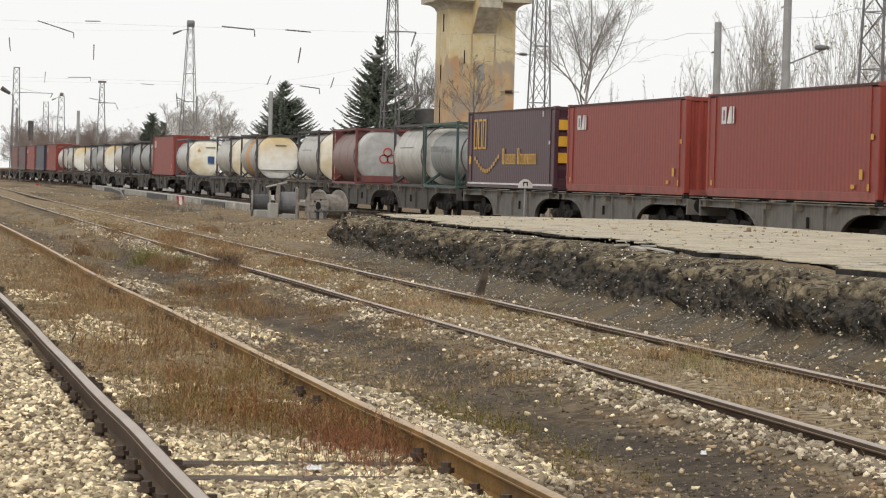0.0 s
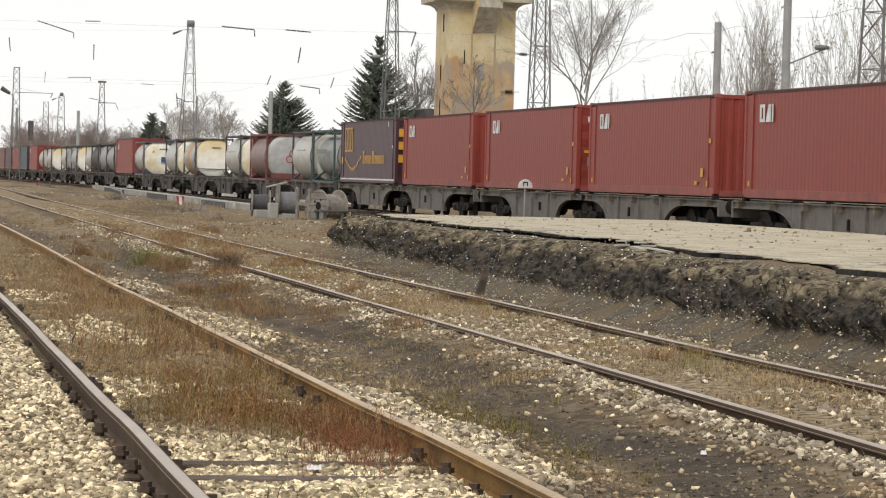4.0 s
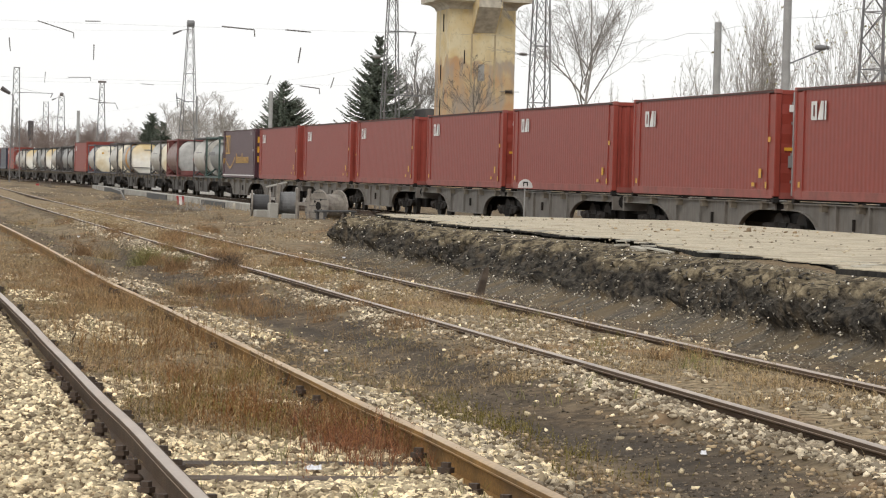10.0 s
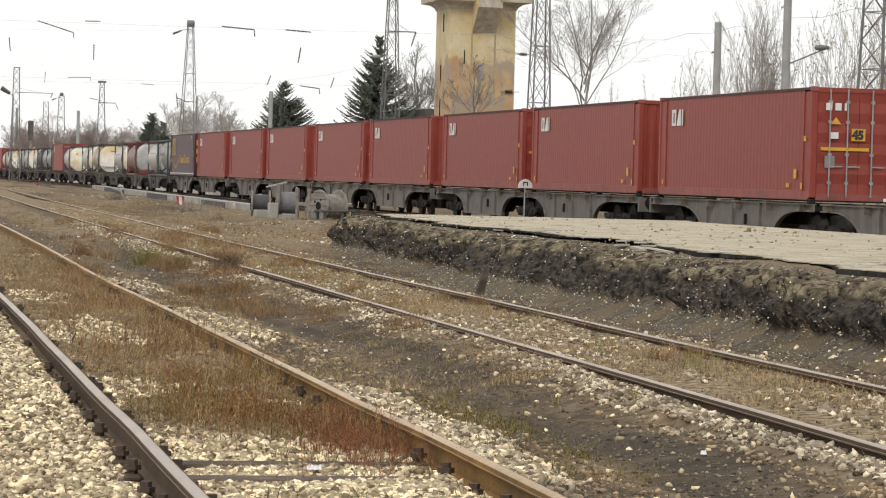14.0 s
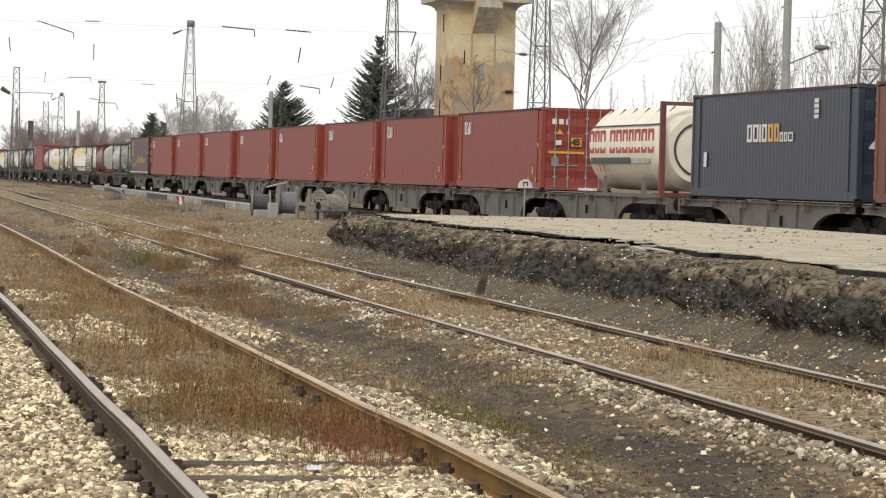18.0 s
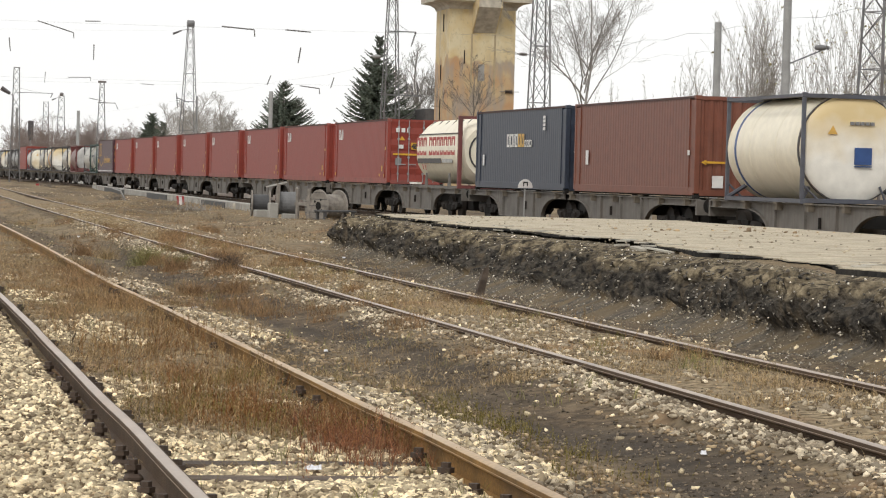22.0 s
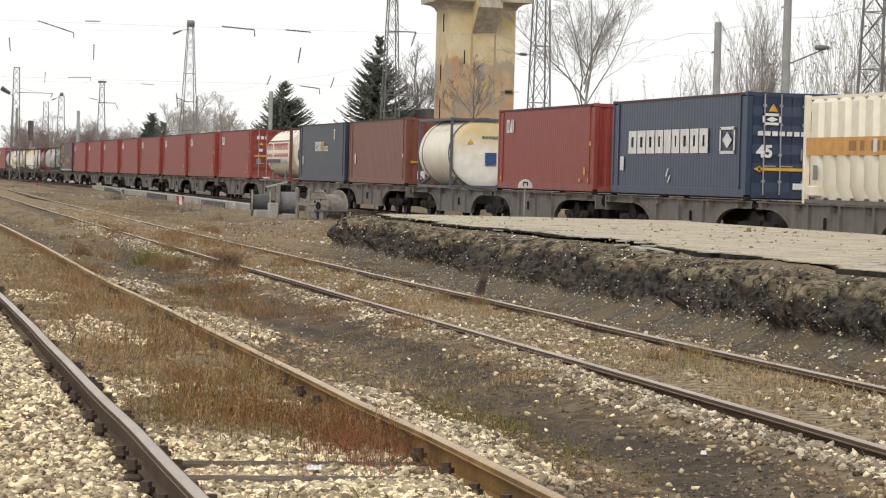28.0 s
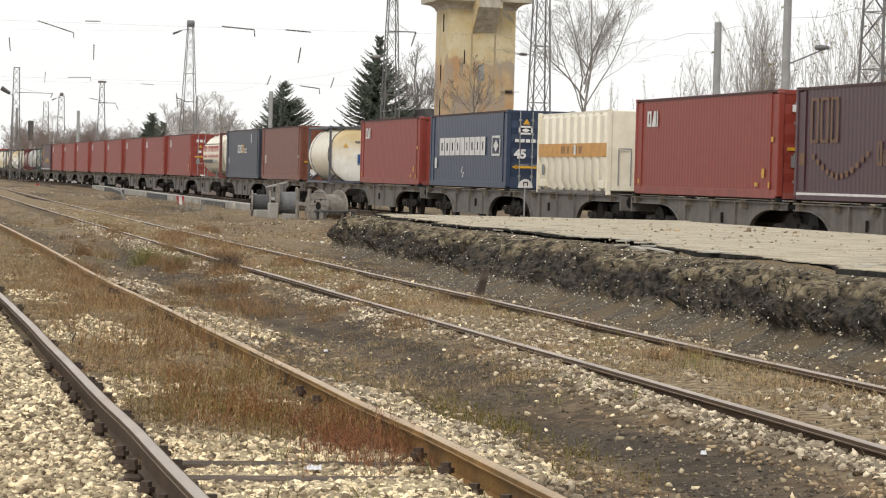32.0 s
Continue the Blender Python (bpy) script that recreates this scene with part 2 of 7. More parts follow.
def ground_material():
    """Soil with sooty tracks, gap shade painted dark under the ballast and straw-coloured litter, by place and noise.
    """
    m = bpy.data.materials.new("yard_soil")
    m.use_nodes = True
    n, l = m.node_tree.nodes, m.node_tree.links
    bs = n["Principled BSDF"]
    bs.inputs["Roughness"].default_value = 0.95
    bs.inputs["Specular IOR Level"].default_value = 0.2
    tc = n.new("ShaderNodeTexCoord")

    def tex(sc, detail=5):
        t = n.new("ShaderNodeTexNoise")
        t.inputs["Scale"].default_value, t.inputs["Detail"].default_value = sc, detail
        l.new(tc.outputs["Object"], t.inputs["Vector"])
        return t.outputs["Fac"]

    def step(f, a, b):
        mr = n.new("ShaderNodeMapRange")
        mr.inputs["From Min"].default_value, mr.inputs["From Max"].default_value = a, b
        l.new(f, mr.inputs["Value"])
        return mr.outputs["Result"]

    def mix(f, a, b):
        mx = n.new("ShaderNodeMix")
        mx.data_type = "RGBA"
        if isinstance(f, float):
            mx.inputs["Factor"].default_value = f
        else:
            l.new(f, mx.inputs["Factor"])
        for k, v in (("A", a), ("B", b)):
            if isinstance(v, tuple):
                mx.inputs[k].default_value = (*v, 1)
            else:
                l.new(v, mx.inputs[k])
        return mx.outputs["Result"]
    at = n.new("ShaderNodeAttribute")
    at.attribute_name = "zone"
    sep = n.new("ShaderNodeSeparateColor")
    l.new(at.outputs["Color"], sep.inputs["Color"])
    soil = mix(step(tex(6.0, 8), 0.38, 0.62), (0.085, 0.062, 0.039), (0.26, 0.2, 0.125))
    straw = mix(step(tex(14.0, 8), 0.36, 0.64), (0.11, 0.08, 0.046), (0.35, 0.27, 0.165))
    soot = mix(step(tex(6.0), 0.3, 0.7), (0.04, 0.031, 0.023), (0.085, 0.064, 0.043))
    mp = n.new("ShaderNodeMapping")
    mp.inputs["Scale"].default_value = (1.5, 0.22, 1.0)
    l.new(tc.outputs["Object"], mp.inputs["Vector"])
    lane = n.new("ShaderNodeTexNoise")
    lane.inputs["Scale"].default_value, lane.inputs["Detail"].default_value = 1.6, 7
    l.new(mp.outputs["Vector"], lane.inputs["Vector"])
    earth = mix(step(tex(11.0, 8), 0.36, 0.64), (0.06, 0.043, 0.027), (0.155, 0.112, 0.069))
    soot = mix(step(lane.outputs["Fac"], 0.46, 0.62), soot, earth)
    # dark in spite of its name: the shade between ballast stones
    pale = mix(step(tex(40.0), 0.35, 0.65), (0.035, 0.026, 0.018), (0.12, 0.09, 0.058))
    col = mix(step(tex(0.9), 0.42, 0.6), soil, straw)

    def zone(ch, f):
        a = n.new("ShaderNodeMath")
        a.operation = "MULTIPLY_ADD"
        l.new(f, a.inputs[0])
        a.inputs[1].default_value = 0.7
        l.new(sep.outputs[ch], a.inputs[2])
        return step(a.outputs[0], 0.62, 1.12)
    col = mix(zone("Blue", tex(1.3)), col, straw)
    col = mix(step(tex(0.55), 0.56, 0.68), col, mix(step(tex(9.0), 0.35, 0.65), (0.17, 0.095, 0.045), (0.33, 0.2, 0.1)))
    col = mix(zone("Green", tex(1.7)), col, soot)
    col = mix(zone("Red", tex(3.0)), col, pale)
    l.new(col, bs.inputs["Base Color"])
    b = n.new("ShaderNodeBump")
    b.inputs["Strength"].default_value, b.inputs["Distance"].default_value = 0.6, 0.03
    l.new(tex(26.0, 8), b.inputs["Height"])
    l.new(b.outputs["Normal"], bs.inputs["Normal"])
    return m


M["ground"] = ground_material()


def stained_end():
    """White tank end with a yellow spill running down from the manhole."""
    m = mat("stained_tank_end", (0.84, 0.81, 0.73), 0.4, vary=0.08, grain=0.04)
    n, l = m.node_tree.nodes, m.node_tree.links
    bs = n["Principled BSDF"]
    col = bs.inputs["Base Color"].links[0].from_socket
    tc = n.new("ShaderNodeTexCoord")
    sep = n.new("ShaderNodeSeparateXYZ")
    l.new(tc.outputs["Object"], sep.inputs[0])
    t = n.new("ShaderNodeTexNoise")
    t.inputs["Scale"].default_value = 1.6
    l.new(tc.outputs["Object"], t.inputs["Vector"])
    a = n.new("ShaderNodeMath")
    a.operation = "MULTIPLY_ADD"
    l.new(t.outputs["Fac"], a.inputs[0])
    a.inputs[1].default_value = 1.2
    l.new(sep.outputs["Z"], a.inputs[2])
    mr = n.new("ShaderNodeMapRange")
    mr.inputs["From Min"].default_value, mr.inputs["From Max"].default_value, mr.inputs["To Max"].default_value = 1.7, 2.9, 0.85
    l.new(a.outputs[0], mr.inputs["Value"])
    mx = n.new("ShaderNodeMix")
    mx.data_type = "RGBA"
    l.new(mr.outputs["Result"], mx.inputs["Factor"])
    l.new(col, mx.inputs["A"])
    mx.inputs["B"].default_value = (0.64, 0.47, 0.19, 1)
    l.new(mx.outputs["Result"], bs.inputs["Base Color"])
    return m


M["stained"] = stained_end()


def bank_material():
    """The dug face of the platform in its layers: brown crust, black clinker fill, grey scree at the foot."""
    m = bpy.data.materials.new("excavated_fill")
    m.use_nodes = True
    n, l = m.node_tree.nodes, m.node_tree.links
    bs = n["Principled BSDF"]
    bs.inputs["Roughness"].default_value, bs.inputs["Specular IOR Level"].default_value = 0.95, 0.2
    tc = n.new("ShaderNodeTexCoord")
    sep = n.new("ShaderNodeSeparateXYZ")
    l.new(tc.outputs["Object"], sep.inputs[0])

    def tex(sc, detail=6):
        fold = n.new("ShaderNodeMapping")
        fold.inputs["Scale"].default_value = (1.0, 2.4, 1.0)
        l.new(tc.outputs["Object"], fold.inputs["Vector"])
        t = n.new("ShaderNodeTexNoise")
        t.inputs["Scale"].default_value, t.inputs["Detail"].default_value = sc, detail
        l.new(fold.outputs["Vector"], t.inputs["Vector"])
        return t.outputs["Fac"]

    def ramp(f, a, b):
        mr = n.new("ShaderNodeMapRange")
        mr.inputs["From Min"].default_value, mr.inputs["From Max"].default_value = a, b
        l.new(f, mr.inputs["Value"])
        return mr.outputs["Result"]

    def mix(f, a, b):
        mx = n.new("ShaderNodeMix")
        mx.data_type = "RGBA"
        l.new(f, mx.inputs["Factor"])
        for k, v in (("A", a), ("B", b)):
            if isinstance(v, tuple):
                mx.inputs[k].default_value = (*v, 1)
            else:
                l.new(v, mx.inputs[k])
        return mx.outputs["Result"]

    def wobble(amount, sc):
        a = n.new("ShaderNodeMath")
        a.operation = "MULTIPLY_ADD"
        l.new(tex(sc), a.inputs[0])
        a.inputs[1].default_value = amount
        l.new(sep.outputs["Z"], a.inputs[2])
        return a.outputs[0]
    mp = n.new("ShaderNodeMapping")
    mp.inputs["Scale"].default_value = (1.0, 4.0, 0.4)
    l.new(tc.outputs["Object"], mp.inputs["Vector"])
    runs = n.new("ShaderNodeTexNoise")
    runs.inputs["Scale"].default_value, runs.inputs["Detail"].default_value = 7.0, 6
    l.new(mp.outputs["Vector"], runs.inputs["Vector"])
    scree = mix(ramp(tex(9), 0.35, 0.65), (0.085, 0.073, 0.058), (0.2, 0.172, 0.135))
    scree = mix(ramp(tex(1.1), 0.45, 0.65), scree, (0.2, 0.15, 0.09))
    black = mix(ramp(tex(12), 0.36, 0.66), (0.018, 0.017, 0.016), (0.11, 0.097, 0.08))
    black = mix(ramp(runs.outputs["Fac"], 0.52, 0.68), black, (0.125, 0.1, 0.07))
    crust = mix(ramp(tex(10), 0.35, 0.65), (0.09, 0.072, 0.05), (0.34, 0.28, 0.185))
    crust = mix(ramp(runs.outputs["Fac"], 0.5, 0.62), crust, (0.045, 0.038, 0.03))
    col = mix(ramp(wobble(0.34, 1.3), 0.14, 0.22), scree, black)
    col = mix(ramp(wobble(0.46, 0.8), 0.53, 0.61), col, crust)
    l.new(col, bs.inputs["Base Color"])
    b = n.new("ShaderNodeBump")
    b.inputs["Strength"].default_value, b.inputs["Distance"].default_value = 1.0, 0.05
    l.new(tex(22), b.inputs["Height"])
    l.new(b.outputs["Normal"], bs.inputs["Normal"])
    return m


M["bank"] = bank_material()


def tower_material():
    """Yellow plaster with pale and grey runs, worn through to an orange coat lower down along a ragged line."""
    m = bpy.data.materials.new("tower_plaster")
    m.use_nodes = True
    n, l = m.node_tree.nodes, m.node_tree.links
    bs = n["Principled BSDF"]
    bs.inputs["Roughness"].default_value = 0.9
    tc = n.new("ShaderNodeTexCoord")
    sep = n.new("ShaderNodeSeparateXYZ")
    l.new(tc.outputs["Object"], sep.inputs[0])

    def tex(sc, stretch=1.0, detail=5):
        mp = n.new("ShaderNodeMapping")
        mp.inputs["Scale"].default_value = (1, 1, stretch)
        l.new(tc.outputs["Object"], mp.inputs["Vector"])
        t = n.new("ShaderNodeTexNoise")
        t.inputs["Scale"].default_value, t.inputs["Detail"].default_value = sc, detail
        l.new(mp.outputs["Vector"], t.inputs["Vector"])
        return t.outputs["Fac"]

    def ramp(f, a, b, top=1.0):
        mr = n.new("ShaderNodeMapRange")
        mr.inputs["From Min"].default_value, mr.inputs["From Max"].default_value, mr.inputs["To Max"].default_value = a, b, top
        l.new(f, mr.inputs["Value"])
        return mr.outputs["Result"]

    def mix(f, a, b):
        mx = n.new("ShaderNodeMix")
        mx.data_type = "RGBA"
        l.new(f, mx.inputs["Factor"])
        for k, v in (("A", a), ("B", b)):
            if isinstance(v, tuple):
                mx.inputs[k].default_value = (*v, 1)
            else:
                l.new(v, mx.inputs[k])
        return mx.outputs["Result"]
    high = mix(ramp(tex(0.8), 0.35, 0.65), (0.56, 0.43, 0.22), (0.62, 0.54, 0.36))
    high = mix(ramp(tex(1.6, 0.25), 0.52, 0.7, 0.7), high, (0.42, 0.37, 0.29))
    low = mix(ramp(tex(0.7), 0.38, 0.62), (0.45, 0.27, 0.14), (0.5, 0.38, 0.22))
    low = mix(ramp(tex(1.3, 0.3), 0.48, 0.62, 0.85), low, (0.33, 0.285, 0.235))
    line = n.new("ShaderNodeMath")
    line.operation = "MULTIPLY_ADD"
    l.new(tex(0.9, 0.6), line.inputs[0])
    line.inputs[1].default_value = 4.0
    l.new(sep.outputs["Z"], line.inputs[2])
    col = mix(ramp(line.outputs[0], 11.45, 11.75), low, high)
    col = mix(ramp(tex(7, 0.6), 0.56, 0.72, 0.5), col, (0.3, 0.25, 0.19))
    l.new(col, bs.inputs["Base Color"])
    b = n.new("ShaderNodeBump")
    b.inputs["Strength"].default_value, b.inputs["Distance"].default_value = 0.3, 0.03
    l.new(tex(8), b.inputs["Height"])
    l.new(b.outputs["Normal"], bs.inputs["Normal"])
    return m


M["tower"] = tower_material()

# ---- mesh tools ----


class Mesh:
    def __init__(self):
        self.v, self.f = [], []

    def add(self, verts, faces):
        o = len(self.v)
        self.v += [tuple(p) for p in verts]
        self.f += [tuple(i + o for i in q) for q in faces]
        return self

    def box(self, x0, x1, y0, y1, z0, z1, chamfer=0.0):
        if chamfer:
            c = chamfer
            ring = [(x0 + c, y0), (x1 - c, y0), (x1, y0 + c), (x1, y1 - c), (x1 - c, y1), (x0 + c, y1), (x0, y1 - c), (x0, y0 + c)]
            mid = [((x0 + x1) / 2 + (x - (x0 + x1) / 2) * (1 - 2 * c / max(x1 - x0, 1e-6)), (y0 + y1) / 2 + (y - (y0 + y1) / 2) * (1 - 2 * c / max(y1 - y0, 1e-6))) for x, y in ring]
            rows = [[(x, y, z0) for x, y in mid], [(x, y, z0 + c) for x, y in ring], [(x, y, z1 - c) for x, y in ring], [(x, y, z1) for x, y in mid]]
            return self.loft(rows)
        return self.add([(x, y, z) for z in (z0, z1) for y in (y0, y1) for x in (x0, x1)],
                        [(0, 2, 3, 1), (4, 5, 7, 6), (0, 1, 5, 4), (2, 6, 7, 3), (0, 4, 6, 2), (1, 3, 7, 5)])

    def loft(self, rows, caps=True, closed=True):
        k = len(rows[0])
        vs = [p for r in rows for p in r]
        fs = []
        for i in range(len(rows) - 1):
            for j in range(k if closed else k - 1):
                a, b = i * k + j, i * k + (j + 1) % k
                fs.append((a, b, b + k, a + k))
        if caps:
            fs += [tuple(range(k - 1, -1, -1)), tuple(range((len(rows) - 1) * k, len(rows) * k))]
        return self.add(vs, fs)

    def tube(self, p0, p1, r0, r1=None, seg=8, caps=True):
        p0, p1 = Vector(p0), Vector(p1)
        r1 = r0 if r1 is None else r1
        d = (p1 - p0).normalized()
        a = d.orthogonal().normalized()
        b = d.cross(a)
        ring = [a * math.cos(2 * math.pi * i / seg) + b * math.sin(2 * math.pi * i / seg) for i in range(seg)]
        return self.loft([[p0 + q * r0 for q in ring], [p1 + q * r1 for q in ring]], caps)

    def ring(self, profile, axis="y", seg=24, centre=(0, 0, 0)):
        """A hoop: the profile goes all round and closes on itself."""
        return self.lathe(list(profile) + [profile[0]], axis, seg, centre, False)

    def lathe(self, profile, axis="y", seg=24, centre=(0, 0, 0), caps=True):
        """profile: pairs of place along the axis and radius."""
        rows = []
        for s, r in profile:
            ring = []
            for i in range(seg):
                a = 2 * math.pi * i / seg
                u, w = r * math.cos(a), r * math.sin(a)
                p = {"y": (u, s, w), "x": (s, w, u), "z": (u, w, s)}[axis]
                ring.append((p[0] + centre[0], p[1] + centre[1], p[2] + centre[2]))
            rows.append(ring)
        if axis == "y":
            rows = rows[::-1]
        return self.loft(rows, caps)

    def prism(self, poly, x0, x1):
        """A plate with an outline of (y, z) pairs, from x0 to x1."""
        return self.loft([[(x0, y, z) for y, z in poly], [(x1, y, z) for y, z in poly]])

    def data(self, name, material, smooth=False):
        me = bpy.data.meshes.new(name)
        me.from_pydata(self.v, [], self.f)
        me.materials.append(material)
        if smooth:
            me.shade_smooth()
            me.set_sharp_from_angle(angle=radians(35))
        return me


MARKS = ("label_patch", "lettering", "end_lettering", "warning_label", "band_marks", "stencil", "end_mark")


def pieces(mb):
    """The separate pieces of a mesh, each as a mesh of its own."""
    root = list(range(len(mb.v)))

    def find(a):
        while root[a] != a:
            a = root[a]
        return a
    for f in mb.f:
        for k in f[1:]:
            root[find(k)] = find(f[0])
    groups = {}
    for f in mb.f:
        groups.setdefault(find(f[0]), []).append(f)
    out = []
    for faces in groups.values():
        ids = sorted({k for f in faces for k in f})
        to = {k: n for n, k in enumerate(ids)}
        out.append(Mesh().add([mb.v[k] for k in ids], [tuple(to[k] for k in f) for f in faces]))
    return out


def part(name, mb, material, parent, label="", smooth=False):
    if name in MARKS and isinstance(mb, Mesh):
        apart = pieces(mb)
        for p in apart[1:]:
            tagged(new(name, p.data(name, material, smooth)), label).parent = parent
        mb = apart[0]
    ob = new(name, mb if isinstance(mb, bpy.types.Mesh) else mb.data(name, material, smooth))
    ob.parent = parent
    return tagged(ob, label)


def thing(name, m, label, category, group=""):
    ob = new(name)
    ob.matrix_basis = m
    return tagged(ob, label, category, group)


def one(name, mb, material, m, label, category, group="", kind="", smooth=False):
    ob = new(name, mb.data(name, material, smooth))
    ob.matrix_basis = m
    return tagged(ob, label, category, group, kind)


def bulk(name, verts, faces, material, label, category, kind="stuff", parent=None):
    """A mesh from numpy arrays, all faces with the same number of corners."""
    me = bpy.data.meshes.new(name)
    k = faces.shape[1]
    me.vertices.add(len(verts))
    me.vertices.foreach_set("co", np.ascontiguousarray(verts, dtype=np.float32).ravel())
    me.loops.add(faces.size)
    me.loops.foreach_set("vertex_index", np.ascontiguousarray(faces, dtype=np.int32).ravel())
    me.polygons.add(len(faces))
    me.polygons.foreach_set("loop_start", np.arange(0, faces.size, k, dtype=np.int32))
    me.update(calc_edges=True)
    me.materials.append(material)
    ob = new(name, me)
    ob.parent = parent
    if parent is None:
        tagged(ob, label, category, kind=kind)
    return ob


def smoothstep(a, b, x):
    t = np.clip((x - a) / (b - a), 0, 1)
    return t * t * (3 - 2 * t)


# ---- the plan: two old tracks beside the camera, the train's track behind the dug-off platform ----
def track_a(y):
    return 2.08 + 0.0170 * y


def track_b(y):
    return 5.86 + 0.0170 * y + 0.00005 * np.maximum(y - 45, 0) ** 2


XT = 23.67
RAIL_T = -0.26
TRACK_T = XT + 1.22
SPEED = 6.88


def fbm(x, y, seed):
    """Smooth cheap noise of numpy arrays, about -1 to 1."""
    r = np.random.RandomState(seed)
    out = np.zeros_like(x, dtype=float)
    amp = 0.5
    for o in range(4):
        for k in range(3):
            a, ph = r.rand() * 6.283, r.rand() * 6.283
            fr = 2.0 ** o * (0.8 + 0.5 * r.rand())
            out += amp / 1.6 * np.sin((x * math.cos(a) + y * math.sin(a)) * fr + ph + 1.7 * np.sin(x * math.sin(a) * fr * 0.6 + ph * 2))
        amp *= 0.5
    return out


def ground_z(x, y):
    z = np.full_like(x, -0.2, dtype=float)
    da, db = np.abs(x - track_a(y)), np.abs(x - track_b(y))
    z += 0.06 * smoothstep(1.9, 1.0, da) + 0.145 * smoothstep(2.0, 0.9, db)
    z += (0.05 + 0.07 * smoothstep(50, 70, y) * smoothstep(9, 11, x)) * fbm(x * 0.7, y * 0.35, 3) + 0.022 * fbm(x * 3.1, y * 2.3, 5)
    near_rail = np.minimum(np.abs(da - 0.75), np.abs(db - 0.75))
    z = np.where((near_rail < 0.24) & (da < 2.0), np.minimum(z, -0.10), z)
    z = np.where((np.abs(da - 0.75) < 0.13) & (da < 2.0), np.minimum(z, -0.15), z)
    z = np.where(db < 1.1, np.minimum(z, -0.045), z)
    z = np.where((x - track_b(y) < -0.79) & (x - track_b(y) > -1.15), np.maximum(z, -0.075), z)
    for ys in (14.45, 13.75):
        z -= 0.06 * np.exp(-((y - ys) / 0.13) ** 2) * smoothstep(0.72, 0.62, da)
    z += 0.22 * np.exp(-((x - 13.0) / 3.0) ** 2 - ((y - 74) / 10.0) ** 2) + 0.12 * np.exp(-((x - 9.6) / 1.2) ** 2) * smoothstep(52, 60, y) * smoothstep(120, 90, y)
    z = np.where((x > 10.4) & (x < 20.0) & (y < 62), np.minimum(z, -0.25), z)
    z -= 0.3 * smoothstep(15, 19.5, x) * smoothstep(40, 28, x)
    return z


def build_ground():
    xs = np.unique(np.concatenate([np.linspace(-900, -20, 12), np.linspace(-20, -2, 10), np.linspace(-2, 12, 200), np.linspace(12, 26, 60), np.linspace(26, 90, 24), np.linspace(90, 1200, 12)]))
    ys = np.unique(np.concatenate([np.linspace(-300, -5, 8), np.linspace(-5, 9, 8), np.linspace(9, 40, 300), np.linspace(40, 120, 200), np.linspace(120, 460, 60), np.linspace(460, 3000, 14)]))
    gx, gy = np.meshgrid(xs, ys)
    gz = ground_z(gx, gy)
    v = np.stack([gx, gy, gz], -1).reshape(-1, 3)
    nx, ny = len(xs), len(ys)
    i = (np.arange(ny - 1)[:, None] * nx + np.arange(nx - 1)[None]).ravel()
    f = np.stack([i, i + 1, i + nx + 1, i + nx], -1)
    ob = bulk("ground", v, f, M["ground"], "brown yard soil with soot and straw, darkened under the ballast as gap shade", "ground", "structure")
    x, y = v[:, 0], v[:, 1]
    da, db = x - track_a(y), x - track_b(y)
    red = np.maximum(smoothstep(-0.6, -1.0, da) * smoothstep(60, 30, y), smoothstep(1.1, 0.8, np.abs(da)) * np.maximum(smoothstep(14.5, 13.0, y), 0.35))
    red = np.maximum(red, 0.62 * smoothstep(0.75, 0.95, da) * smoothstep(1.9, 1.5, da))
    red = np.maximum(red, 0.5 * smoothstep(0.3, 0.1, np.abs(db + 1.0)))
    green = smoothstep(1.5, 1.9, da) * smoothstep(-1.0, -1.4, db) * smoothstep(75, 45, y) * 0.75
    green = np.maximum(green, 0.7 * smoothstep(0.95, 1.5, db) * smoothstep(60, 50, y))
    green = np.maximum(green, (0.42 + 0.4 * fbm(x * 0.6, y * 0.15, 42)) * smoothstep(58, 66, y) * smoothstep(1.2, 2.0, db))
    blue = 0.55 * smoothstep(1.0, 0.7, np.abs(da)) * smoothstep(13, 15, y)
    blue = np.maximum(blue, 0.8 * smoothstep(0.85, 0.6, np.abs(db)))
    blue = np.maximum(blue, (0.5 + 0.35 * fbm(x * 0.5, y * 0.12, 41)) * smoothstep(55, 62, y) * smoothstep(1.0, 1.6, db))
    col = np.stack([red, green, blue, np.ones_like(red)], -1).astype(np.float32)
    ca = ob.data.color_attributes.new("zone", "FLOAT_COLOR", "POINT")
    ca.data.foreach_set("color", col.ravel())
    ob.data.shade_smooth()


build_ground()


# ---- tracks ----
def rail_profile(s=1.0):
    return [(-0.036, 0.0), (0.036, 0.0), (0.037, -0.03), (0.012, -0.045), (0.010, -0.125), (0.068, -0.145), (0.068, -0.155), (-0.068, -0.155), (-0.068, -0.145), (-0.010, -0.125), (-0.012, -0.045), (-0.037, -0.03)]


def sag(y):
    """How far the near track has sunk into its bed."""
    return -0.018 * float(smoothstep(14.5, 17.0, y)) - 0.042 * math.exp(-((y - 37) / 9.0) ** 2)


